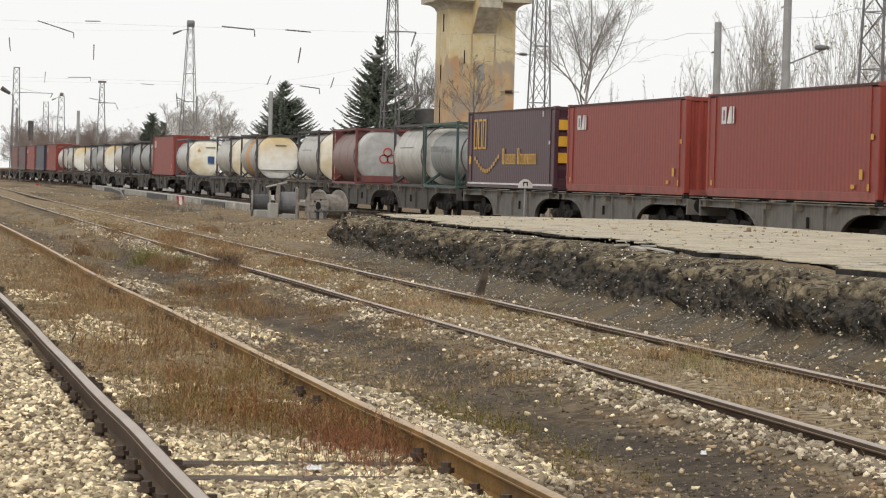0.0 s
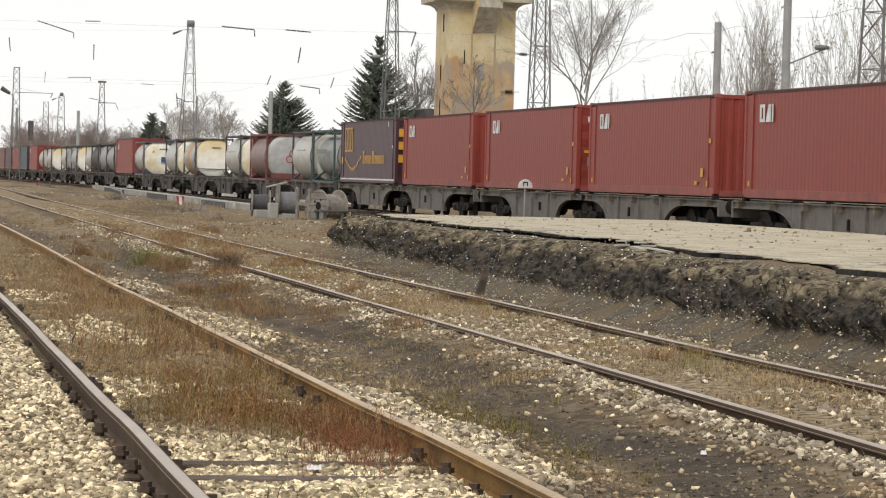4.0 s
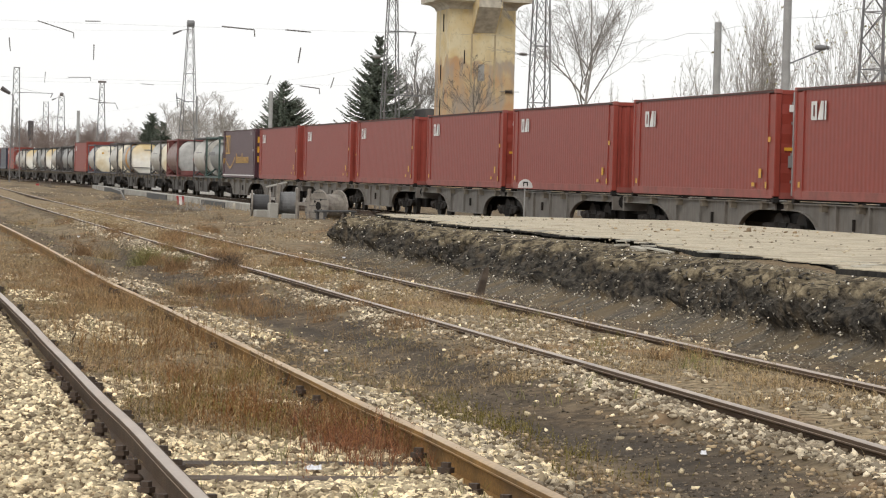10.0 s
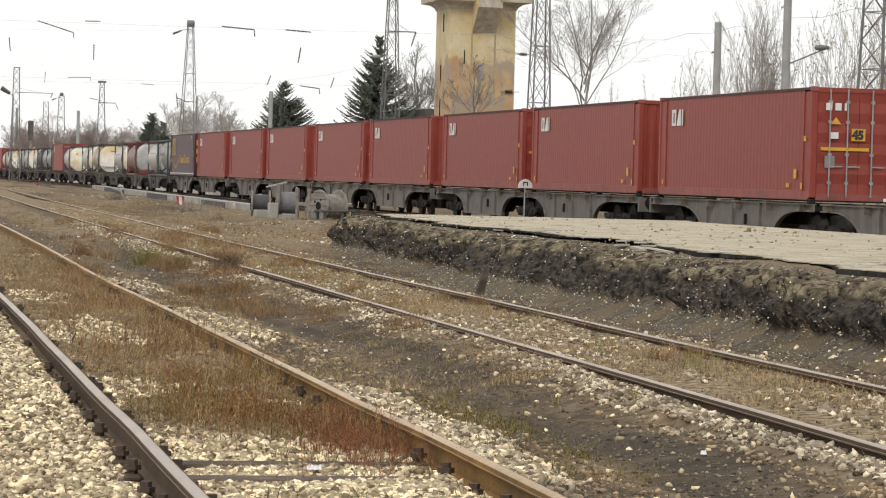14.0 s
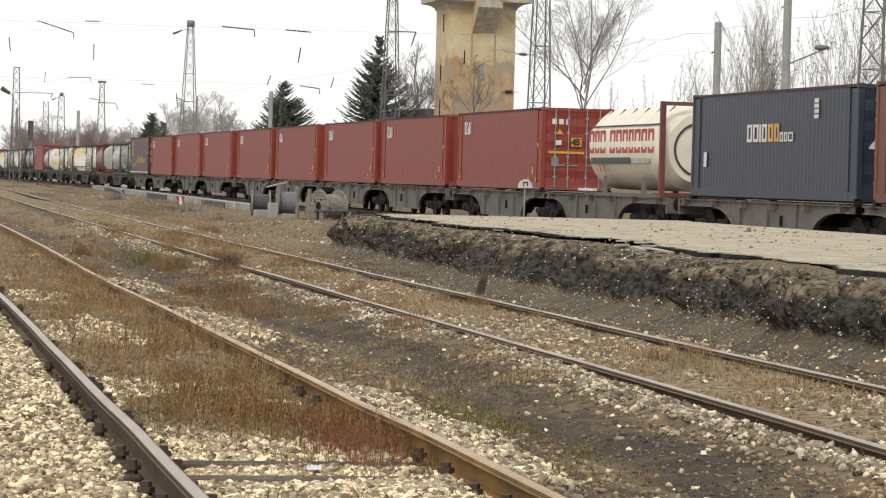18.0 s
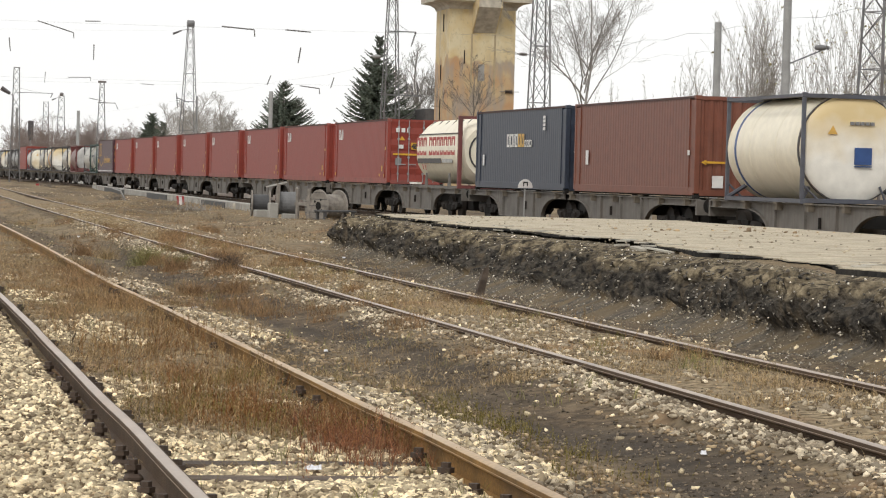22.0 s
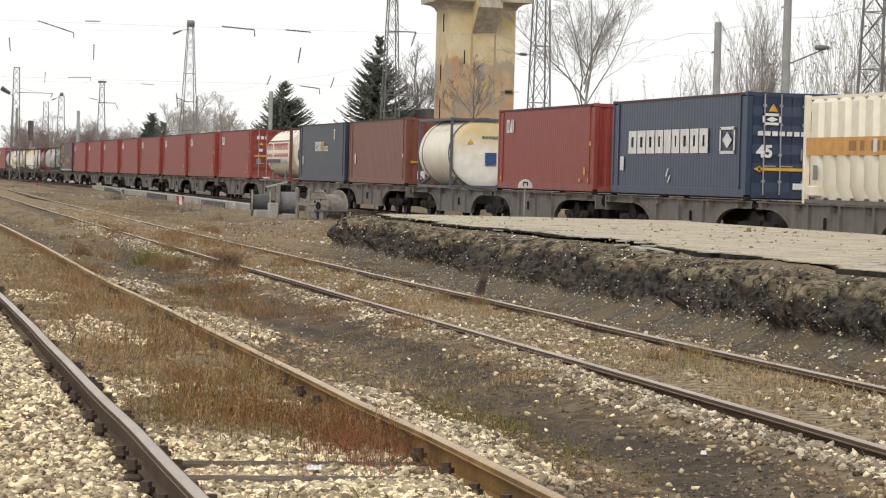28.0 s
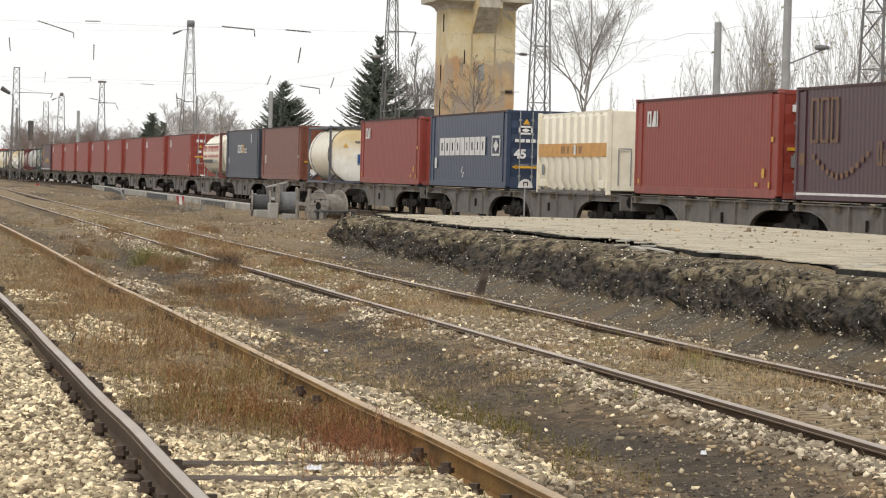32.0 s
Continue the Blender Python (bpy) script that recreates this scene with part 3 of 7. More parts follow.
def rail_run(centre, side, y0, y1, z, step, wobble, name, parent, rusty=False):
    """One rail as head and web, a little crooked along its way."""
    web, head = Mesh(), Mesh()
    rows_w, rows_h = [], []
    ys = np.arange(y0, y1 + 0.01, step)
    for y in ys:
        x = float(centre(y)) + side * 0.7525 + wobble * math.sin(y * 0.61 + side * 2.1) + wobble * 0.6 * math.sin(y * 1.37 + side)
        dz = z + wobble * 0.5 * math.sin(y * 0.43 + side) + (sag(y) if parent.name == "near_track" else 0.0)
        rows_w.append([(x + px, y, dz + pz - 0.004) for px, pz in rail_profile()])
        rows_h.append([(x + px, y, dz + pz) for px, pz in ((-0.037, -0.026), (-0.035, -0.009), (-0.028, -0.002), (-0.012, 0.003), (0.012, 0.003), (0.028, -0.002), (0.035, -0.009), (0.037, -0.026))])
    web.loft(rows_w)
    head.loft(rows_h, caps=False, closed=False)
    ob = part(name, web, M["rail_rust" if rusty else "rail"], parent, "orange rusty rail" if rusty else "", True)
    part("rail_head", head, M["head_rust" if rusty else "railhead"], ob, "worn running surface", True)
    return ob


def track(name, centre, y0, y1, z, step, wobble, label, sleepers, sink=0.0):
    base = new(name)
    tagged(base, label, "railway track", kind="structure")
    for side in (-1, 1):
        rail_run(centre, side, y0, y1, z, step, wobble, "rail", base, side > 0 and name == "near_track")
    me = Mesh().box(-1.3, 1.3, -0.12, 0.12, -0.29, -0.16, 0.012).data("sleeper", M["sleeper"])
    short = Mesh().box(-0.66, 0.62, -0.11, 0.10, -0.29, -0.135, 0.012).data("sleeper", M["sleeper"])
    clip = Mesh()
    for s in (-1, 1):
        for q in (-1, 1):
            clip.box(s * 0.7525 + q * 0.10 - 0.045, s * 0.7525 + q * 0.10 + 0.045, -0.05, 0.05, -0.16, -0.12, 0.014)
            clip.tube((s * 0.7525 + q * 0.105, 0, -0.13), (s * 0.7525 + q * 0.105, 0, -0.05), 0.026, seg=6)
            clip.tube((s * 0.7525 + q * 0.105, 0, -0.10), (s * 0.7525 + q * 0.105, 0, -0.075), 0.042, seg=6)
        clip.box(s * 0.7525 - 0.17, s * 0.7525 + 0.17, -0.08, 0.08, -0.162, -0.152)
    cme = clip.data("rail_fastening", M["fasten"])
    r = random.Random(4)
    for y in sleepers:
        m = pose(float(centre(y)), y, z - sink, 0, 0, -0.97 + r.uniform(-0.7, 0.7))
        bare = sink == 0.035 and min(abs(y - 14.45), abs(y - 13.75)) < 0.06
        if bare:
            m = pose(float(centre(y)), y, z - 0.0, 0, 0, -0.97)
        a = part("sleeper", short if bare else me, None, base)
        a.matrix_basis = m
        if bare or r.random() < 0.6:
            b = part("rail_fastening", cme, None, a)
            b.matrix_basis = pose(0, r.uniform(-0.03, 0.03), (0 if bare else sink) - r.uniform(0, 0.03), 0, 0, r.uniform(-3, 3))
    return base


track("near_track", track_a, -8, 330, 0.0, 0.5, 0.003, "rusty old track on half-buried wooden sleepers", [-5.85 + 0.70 * i for i in range(60)], 0.035)
track("middle_track", track_b, -8, 330, 0.0, 0.5, 0.005, "rusty siding track overgrown with dry grass", [11.0 + 0.62 * i for i in range(60)], 0.05)
track("train_track", lambda y: TRACK_T + 0 * y, -190, 640, RAIL_T, 10.0, 0.0, "track with worn rails under the freight train", [96 + 0.65 * i for i in range(150)])

# ---- platform that has been dug away ----
PLAT_Z = 0.555
FACE = []


def build_platform():
    base = tagged(new("platform"), "crumbling goods platform dug away along its edge", "platform", kind="structure")
    # the cut face, from the foot over the slope to the undercut crust, round the near end
    def foot(s):
        """The line of the foot: along the track, then round the far end."""
        if s < 49.3:
            y = 8 + s
            return 8.75 + 0.00135 * (y - 28) ** 2 + 0.12 * math.sin(y * 0.9) + 0.07 * math.sin(y * 2.3 + 1), y, 1.0, 0.0
        a = min((s - 49.3) / 2.5, 1.0) * math.pi / 2
        return 9.9 + 2.6 * (1 - math.cos(a)) + max(s - 51.8, 0.0), 57.3 + 1.4 * math.sin(a), math.cos(a), math.sin(a)
    n_s, n_t = 2300, 60
    S = np.linspace(12, 56.9, n_s)
    T = np.linspace(0, 1, n_t)
    # talus, steep clinker face, sandy ledge under the asphalt
    run = np.interp(T, (0, 0.32, 0.42, 0.68, 0.74, 1.0), (-0.42, 0.16, 0.22, 0.36, 0.46, 0.84))
    rise = np.interp(T, (0, 0.32, 0.42, 0.68, 0.74, 1.0), (-0.27, -0.04, 0.05, 0.33, 0.36, PLAT_Z - 0.05))
    F = np.array([foot(q) for q in S])
    P = np.zeros((n_s, n_t, 3))
    u, w = np.meshgrid(S, T, indexing="ij")
    rough, ledge = np.zeros_like(u), np.zeros_like(u)
    for i in range(n_s):
        a = S[i]
        shift = 0.10 * noise.noise(Vector((a * 0.45, 0, 2))) + 0.07 * noise.noise(Vector((a * 1.7, 0, 4)))
        for j in range(n_t):
            b = T[j]
            gully = abs(noise.noise(Vector((a * 1.9 + 0.5 * noise.noise(Vector((a, b * 3, 1))), b * 0.9, 7))))
            rough[i, j] = 0.46 * gully + 0.30 * abs(noise.noise(Vector((a * 4.6 + b * 1.2, b * 1.1, 11)))) + 0.20 * abs(noise.noise(Vector((a * 9.5 + b * 2.0, b * 1.5, 13)))) + 0.08 * noise.noise(Vector((a * 14.0, b * 6, 3))) + 0.06 * noise.noise(Vector((a * 26.0, b * 15, 5)))
            ledge[i, j] = shift
    steep = smoothstep(0.28, 0.42, w) * smoothstep(1.0, 0.84, w)
    rough *= 0.13 + 0.9 * steep
    wide = 1 + 0.55 * np.exp(-((F[:, 1:2] - 38) / 5.5) ** 2) - 0.3 * F[:, 3:4]
    reach = run[None] * np.where(w > 0.4, wide, 1 - 0.7 * F[:, 3:4]) + ledge * steep - rough + 0.2 * steep
    P[..., 0] = F[:, 0:1] + F[:, 2:3] * reach
    P[..., 1] = F[:, 1:2] - F[:, 3:4] * reach
    P[..., 2] = rise[None] + 0.25 * rough * smoothstep(1.0, 0.8, w) + 0.5 * ledge * steep
    v = P.reshape(-1, 3)
    i = (np.arange(n_s - 1)[:, None] * n_t + np.arange(n_t - 1)[None]).ravel()
    f = np.stack([i, i + n_t, i + n_t + 1, i + 1], -1)
    FACE.append(P)
    ob = bulk("cut_face", v, f, M["bank"], "", "", parent=base)
    tagged(ob, "black and brown excavated fill, rough and crumbling")
    # the top: pale crust with a ragged front edge
    r = random.Random(9)
    edge = []
    for k in range(900):
        s = 56.9 * k / 899
        x, y, nx, ny = foot(s)
        off = 0.95 + 0.55 * math.exp(-((y - 38) / 5.5) ** 2) - 0.3 * ny + 0.14 * noise.noise(Vector((s * 0.7, 0, 5))) + 0.10 * noise.noise(Vector((s * 2.6, 0, 9))) + 0.09 * noise.noise(Vector((s * 7.0, 0, 3))) + 0.05 * noise.noise(Vector((s * 17.0, 0, 3)))
        edge.append((x + nx * off, y - ny * off))
    back = [(17.2, 57.0), (17.2, 45.0), (17.2, 8.0)]
    poly = edge + back
    def under(x, y):
        return PLAT_Z - 0.022 - 0.09 * max(0.0, noise.noise(Vector((y * 0.33, 0, 6))) + 0.18) - 0.02 * noise.noise(Vector((y * 5.0, x, 6)))
    sheet = Mesh().loft([[(x + 0.03, y, under(x, y)) for x, y in poly], [(x, y, under(x, y) + 0.012) for x, y in poly], [(x, y, PLAT_Z - 0.004) for x, y in poly]])
    part("asphalt_sheet", sheet, M["asphalt"], base, "broken black asphalt edge")
    inner = [(x + 0.02 + 0.05 * abs(noise.noise(Vector((y * 1.9, x, 1)))), y) for x, y in edge] + back
    top = Mesh().loft([[(x, y, PLAT_Z - 0.004) for x, y in inner], [(x, y, PLAT_Z + 0.004) for x, y in inner]])
    part("crust", top, M["slab"], base, "pale dusty concrete surface")
    for k in range(5):
        s = r.uniform(3, 52)
        x, y, nx, ny = foot(s)
        L, Wd, h = r.uniform(0.1, 0.4), r.uniform(0.04, 0.12), r.uniform(0.015, 0.03)
        o = 0.92 + r.uniform(-0.03, 0.3)
        m = pose(x + nx * o, y - ny * o, PLAT_Z - 0.03 + r.uniform(-0.01, 0.025), r.uniform(-4, 4), r.uniform(-6, 6), r.uniform(-25, 25))
        pts = [(-Wd, -L * r.uniform(.6, 1)), (Wd * r.uniform(.5, 1), -L), (Wd, L * r.uniform(.5, 1)), (-Wd * r.uniform(.4, 1), L)]
        part("broken_slab", Mesh().loft([[m @ Vector((a, b, -h / 2)) for a, b in pts], [m @ Vector((a, b, h / 2)) for a, b in pts]]), M["crustpale"], base)
    for k in range(40):
        s = r.uniform(3, 53)
        x, y, nx, ny = foot(s)
        L, Wd = r.uniform(0.06, 0.3), r.uniform(0.03, 0.12)
        o = 1.05 + abs(r.gauss(0, 0.55))
        m = pose(x + nx * o, y - ny * o, PLAT_Z + 0.008, 0, 0, r.uniform(-60, 60))
        pts = [(-Wd, -L * r.uniform(.6, 1)), (Wd * r.uniform(.2, 1), -L), (Wd, L * r.uniform(.3, 1)), (-Wd * r.uniform(.1, 1), L)]
        part("slab_flake", Mesh().loft([[m @ Vector((a, b, -0.008)) for a, b in pts], [m @ Vector((a, b, r.uniform(0.002, 0.014))) for a, b in pts]]), M["crustpale"], base)
    return base


build_platform()

# ---- the freight train ----


def corrugated(L, z0, z1, x, depth, direction, y0=None, pitch=0.278):
    """A trapezoid-corrugated wall along y at x; direction -1 faces the near side."""
    mb = Mesh()
    y0 = -L / 2 if y0 is None else y0
    n = max(1, round(L / pitch))
    p = L / n
    prof = []
    for i in range(n):
        y = y0 + i * p
        prof += [(y, 0), (y + 0.34 * p, 0), (y + 0.5 * p, 1), (y + 0.84 * p, 1)]
    prof.append((y0 + L, 0))
    lo = [(x - direction * depth * d, y, z0) for y, d in prof]
    hi = [(x - direction * depth * d, y, z1) for y, d in prof]
    return mb.loft([lo, hi] if direction < 0 else [hi, lo], caps=False, closed=False)


LEN45, HIGH = 13.36, 2.896


def decal(mb, y_left, z0, z1, width, x=-0.007, slant=0.0):
    """A flat patch on the near side; y_left is its forward edge."""
    return mb.add([(x, y_left, z0), (x, y_left - width, z0), (x, y_left - width - slant, z1), (x, y_left - slant, z1)], [(0, 1, 2, 3)])


def end_patch(mb, x0, x1, z0, z1, y):
    return mb.add([(x0, y, z0), (x1, y, z0), (x1, y, z1), (x0, y, z1)], [(0, 1, 2, 3)])


def blocks(parent, material, y_left, z0, h, widths, gap, x=-0.007, stroke=0.0):
    """Letter-sized plain blocks in a row, solid or as hollow frames, in place of a brand's lettering."""
    y = y_left
    for w in widths:
        g = Mesh()
        if stroke and w > 2.4 * stroke:
            c, e = stroke, stroke * 0.6
            g.add([(x, y, z0), (x, y - w, z0), (x, y - w, z0 + h), (x, y, z0 + h), (x, y - c, z0 + e), (x, y - w + c, z0 + e), (x, y - w + c, z0 + h - e), (x, y - c, z0 + h - e)],
                  [(0, 1, 5, 4), (1, 2, 6, 5), (2, 3, 7, 6), (3, 0, 4, 7)])
        else:
            decal(g, y, z0, z0 + h, w, x)
        part("letter_block", g, material, parent)
        y -= w + gap


def text_mesh(words, size, m, material, name="number"):
    cu = bpy.data.curves.new("words", "FONT")
    cu.body, cu.size, cu.extrude, cu.offset = words, size, 0.002, 0.018
    ob = bpy.data.objects.new("words", cu)
    me = bpy.data.meshes.new_from_object(ob)
    me.transform(m)
    me.materials.clear()
    me.materials.append(material)
    bpy.data.objects.remove(ob)
    return me


def container(color, rail_color, L, H, W, door, m, label, group=""):
    """A corrugated box: rear end (towards -y) with doors or plain."""
    t = thing("freight_container", m, label, "container", group)
    h = L / 2
    post = 0.16
    inset = 0.5 if L > 12 else 0.0
    for x, d in ((0.028, -1), (W - 0.028, 1)):
        part("side_panel", corrugated(L - 2 * post - 2 * inset, 0.30, H - 0.085, x, 0.0046, d), color, t)
        if inset:
            for y0 in (-h + post, h - post - inset):
                part("end_panel", Mesh().box(min(x, x - d * 0.02), max(x, x - d * 0.02), y0, y0 + inset, 0.3, H - 0.12), color, t)
            for y0 in (-h + post + inset, h - post - inset):
                x0, x1 = (0.0, 0.06) if d < 0 else (W - 0.06, W)
                part("mid_post", Mesh().box(x0, x1, y0 - 0.07, y0 + 0.07, 0.16, H - 0.1), color, t)
        x0, x1 = (0.0, 0.06) if d < 0 else (W - 0.06, W)
        part("bottom_rail", Mesh().box(x0 + 0.004 if d < 0 else x0, x1, -h + post, h - post, 0.1, 0.32, 0.006), rail_color, t)
        part("top_rail", Mesh().box(x0 + 0.004 if d < 0 else x0, x1, -h + post, h - post, H - 0.085, H - 0.03), M["edge_grime"], t)
    for x0 in (0.0, W - post):
        for y0 in (-h, h - post):
            part("corner_post", Mesh().box(x0, x0 + post, y0, y0 + post, 0.15, H - 0.12, 0.02), color, t)
            for z0 in (0.0, H - 0.12):
                part("corner_casting", Mesh().box(x0 - 0.004, x0 + post + 0.004, y0 - 0.004, y0 + post + 0.014, z0, z0 + 0.12, 0.012), M["under"] if z0 == 0 else rail_color, t)
    part("roof", corrugated_roof(L - 2 * post, W, H - 0.035), color, t)
    part("floor", Mesh().box(0.08, W - 0.08, -h + 0.05, h - 0.05, 0.06, 0.2), M["under"], t)
    for y0 in (-h + 0.03, h - 0.09):
        part("end_sill", Mesh().box(post, W - post, y0, y0 + 0.06, 0.1, 0.26), rail_color, t)
        part("header", Mesh().box(post, W - post, y0, y0 + 0.06, H - 0.13, H - 0.02), color, t)
    part("front_wall", end_wall(W, H, h - 0.075, post), color, t)
    if not door:
        part("rear_wall", end_wall(W, H, -h + 0.055, post), color, t)
        return t
    mid = W / 2
    for x0, x1 in ((post, mid - 0.006), (mid + 0.006, W - post)):
        d = Mesh()
        zs = [0.26 + (H - 0.39) * k / 10 for k in range(11)]
        rows = []
        for k, z in enumerate(zs):
            y = -h + (0.05 if k % 2 == 0 else 0.075)
            rows.append((y, z))
        for (ya, za), (yb, zb) in zip(rows, rows[1:]):
            d.add([(x0, ya, za), (x1, ya, za), (x1, yb, zb), (x0, yb, zb)], [(0, 1, 2, 3)])
        d.box(x0, x1, -h + 0.08, -h + 0.11, 0.26, H - 0.13)
        dd = part("door", d, color, t)
        for q in (0.3, 0.72):
            xb = x0 + (x1 - x0) * q
            bar = Mesh().tube((xb, -h + 0.015, 0.18), (xb, -h + 0.015, H - 0.06), 0.022, seg=8)
            for zz in (0.5, 1.2, 2.0, H - 0.4):
                bar.box(xb - 0.05, xb + 0.05, -h + 0.0, -h + 0.05, zz, zz + 0.07)
            part("locking_bar", bar, M["bar"], dd, "galvanised locking bar")
            part("handle", Mesh().box(xb - 0.02, xb + 0.34, -h - 0.005, -h + 0.018, 0.92, 0.955, 0.004), M["bar"], dd)
    return t


def end_wall(W, H, y, post):
    mb = Mesh()
    n = 8
    w = (W - 2 * post) / n
    prof = []
    for i in range(n):
        x = post + i * w
        prof += [(x, 0), (x + 0.3 * w, 0), (x + 0.5 * w, 0.04), (x + 0.8 * w, 0.04)]
    prof.append((W - post, 0))
    s = 1 if y < 0 else -1
    return mb.loft([[(x, y + s * d, 0.24) for x, d in prof], [(x, y + s * d, H - 0.12) for x, d in prof]], caps=False, closed=False)


def corrugated_roof(L, W, z):
    mb = Mesh()
    n = round(L / 0.3)
    prof = []
    for i in range(n):
        y = -L / 2 + L * i / n
        p = L / n
        prof += [(y, 0), (y + 0.3 * p, 0), (y + 0.4 * p, 0.02), (y + 0.9 * p, 0.02)]
    return mb.loft([[(0.04, y, z + d) for y, d in prof], [(W - 0.04, y, z + d) for y, d in prof]], caps=False, closed=False)


def tank(shell, frame_mat, L, H, m, label, end_mat=None, R=1.27, cladding=True, beams=None, group="", panel=None, W=2.5):
    """A tank in an open lifting frame, dished ends, walkway, legs."""
    t = thing("tank_container", m, label, "tank container", group)
    h, p = L / 2, 0.10
    cx, cz = W / 2, H / 2 + 0.01
    b = h - 0.08
    part("barrel", Mesh().lathe([(-b + 0.18, R), (b - 0.18, R)], seg=40, centre=(cx, 0, cz)), shell, t, "", True)
    for s in (-1, 1):
        prof = [(s * (b - 0.18), R + 0.004), (s * (b - 0.08), R * 0.99), (s * (b - 0.02), R * 0.94), (s * (b + 0.03), R * 0.75), (s * (b + 0.055), R * 0.4), (s * (b + 0.065), R * 0.02)]
        part("dished_end", Mesh().lathe(prof if s > 0 else prof[::-1], seg=40, centre=(cx, 0, cz)), end_mat or shell, t, "", True)
    # added dark hoop: outlines the rear end like the shaded gap around it
    part("shoulder_ring", Mesh().ring([(-b + 0.10, R * 0.985), (-b + 0.10, R + 0.02), (-b + 0.2, R + 0.02), (-b + 0.2, R * 0.985)], seg=40, centre=(cx, 0, cz)), M["frame_dark"], t, "dark ring added for the shaded gap round the end", True)
    if cladding:
        for y in (-b + 0.4, -b * 0.35, b * 0.35, b - 0.4):
            part("band", Mesh().ring([(y - 0.03, R + 0.002), (y - 0.03, R + 0.009), (y + 0.03, R + 0.009), (y + 0.03, R + 0.002)], seg=40, centre=(cx, 0, cz)), shell, t, "", True)
    for y0 in (-h, h - p):
        for x0 in (0.0, W - p):
            part("corner_post", Mesh().box(x0, x0 + p, y0, y0 + p, 0.12, H - 0.12, 0.015), frame_mat, t)
            for z0 in (0.0, H - 0.12):
                part("corner_casting", Mesh().box(x0 - 0.004, x0 + p + 0.03, y0 - 0.004, y0 + p + 0.01, z0, z0 + 0.12, 0.012), frame_mat, t)
        part("end_beam", Mesh().box(p, W - p, y0 + 0.015, y0 + 0.115, 0.03, 0.14), frame_mat, t)
        part("end_beam", Mesh().box(p, W - p, y0 + 0.015, y0 + 0.115, H - 0.13, H - 0.03), frame_mat, t)
        if panel:
            part("end_panel", Mesh().box(p, W - p, y0 + 0.2 if y0 < 0 else y0 - 0.1, y0 + 0.22 if y0 < 0 else y0 - 0.08, 0.12, H - 0.12), panel, t, "plate behind the dished end")
        for x0, xe in ((p, 0.62), (W - p, W - 0.62)):
            for z0, ze in ((0.12, 0.62),):
                part("corner_brace", Mesh().tube((x0 * 0.8, y0 + 0.065, z0 + (ze - z0) * 0.7), (x0 + (xe - x0) * 0.7, y0 + 0.065, z0), 0.028, seg=6), frame_mat, t)
    for x0 in (0.01, W - 0.11):
        part("side_beam", Mesh().box(x0, x0 + 0.1, -h + p, h - p, 0.02, 0.12), beams or frame_mat, t)
        part("top_beam", Mesh().box(x0, x0 + 0.08, -h + p, h - p, H - 0.11, H - 0.03), beams or frame_mat, t) if beams is None else None
        for s in (-1, 1):
            part("saddle_leg", Mesh().tube((x0 + 0.05, s * (h - 0.1), 0.1), (cx + (x0 + 0.05 - cx) * 0.62, s * (h - 0.75), 0.55), 0.06, seg=6), frame_mat, t)
    part("walkway", Mesh().box(cx - 0.9, cx - 0.35, -h + 0.2, h - 0.2, H - 0.06, H - 0.03), M["bar"], t)
    part("manhole", Mesh().lathe([(H - 0.16, 0.28), (H - 0.05, 0.28), (H - 0.03, 0.22)], axis="z", seg=16, centre=(cx, 0, 0)), M["bar"], t)
    return t


WHEELSETS = []


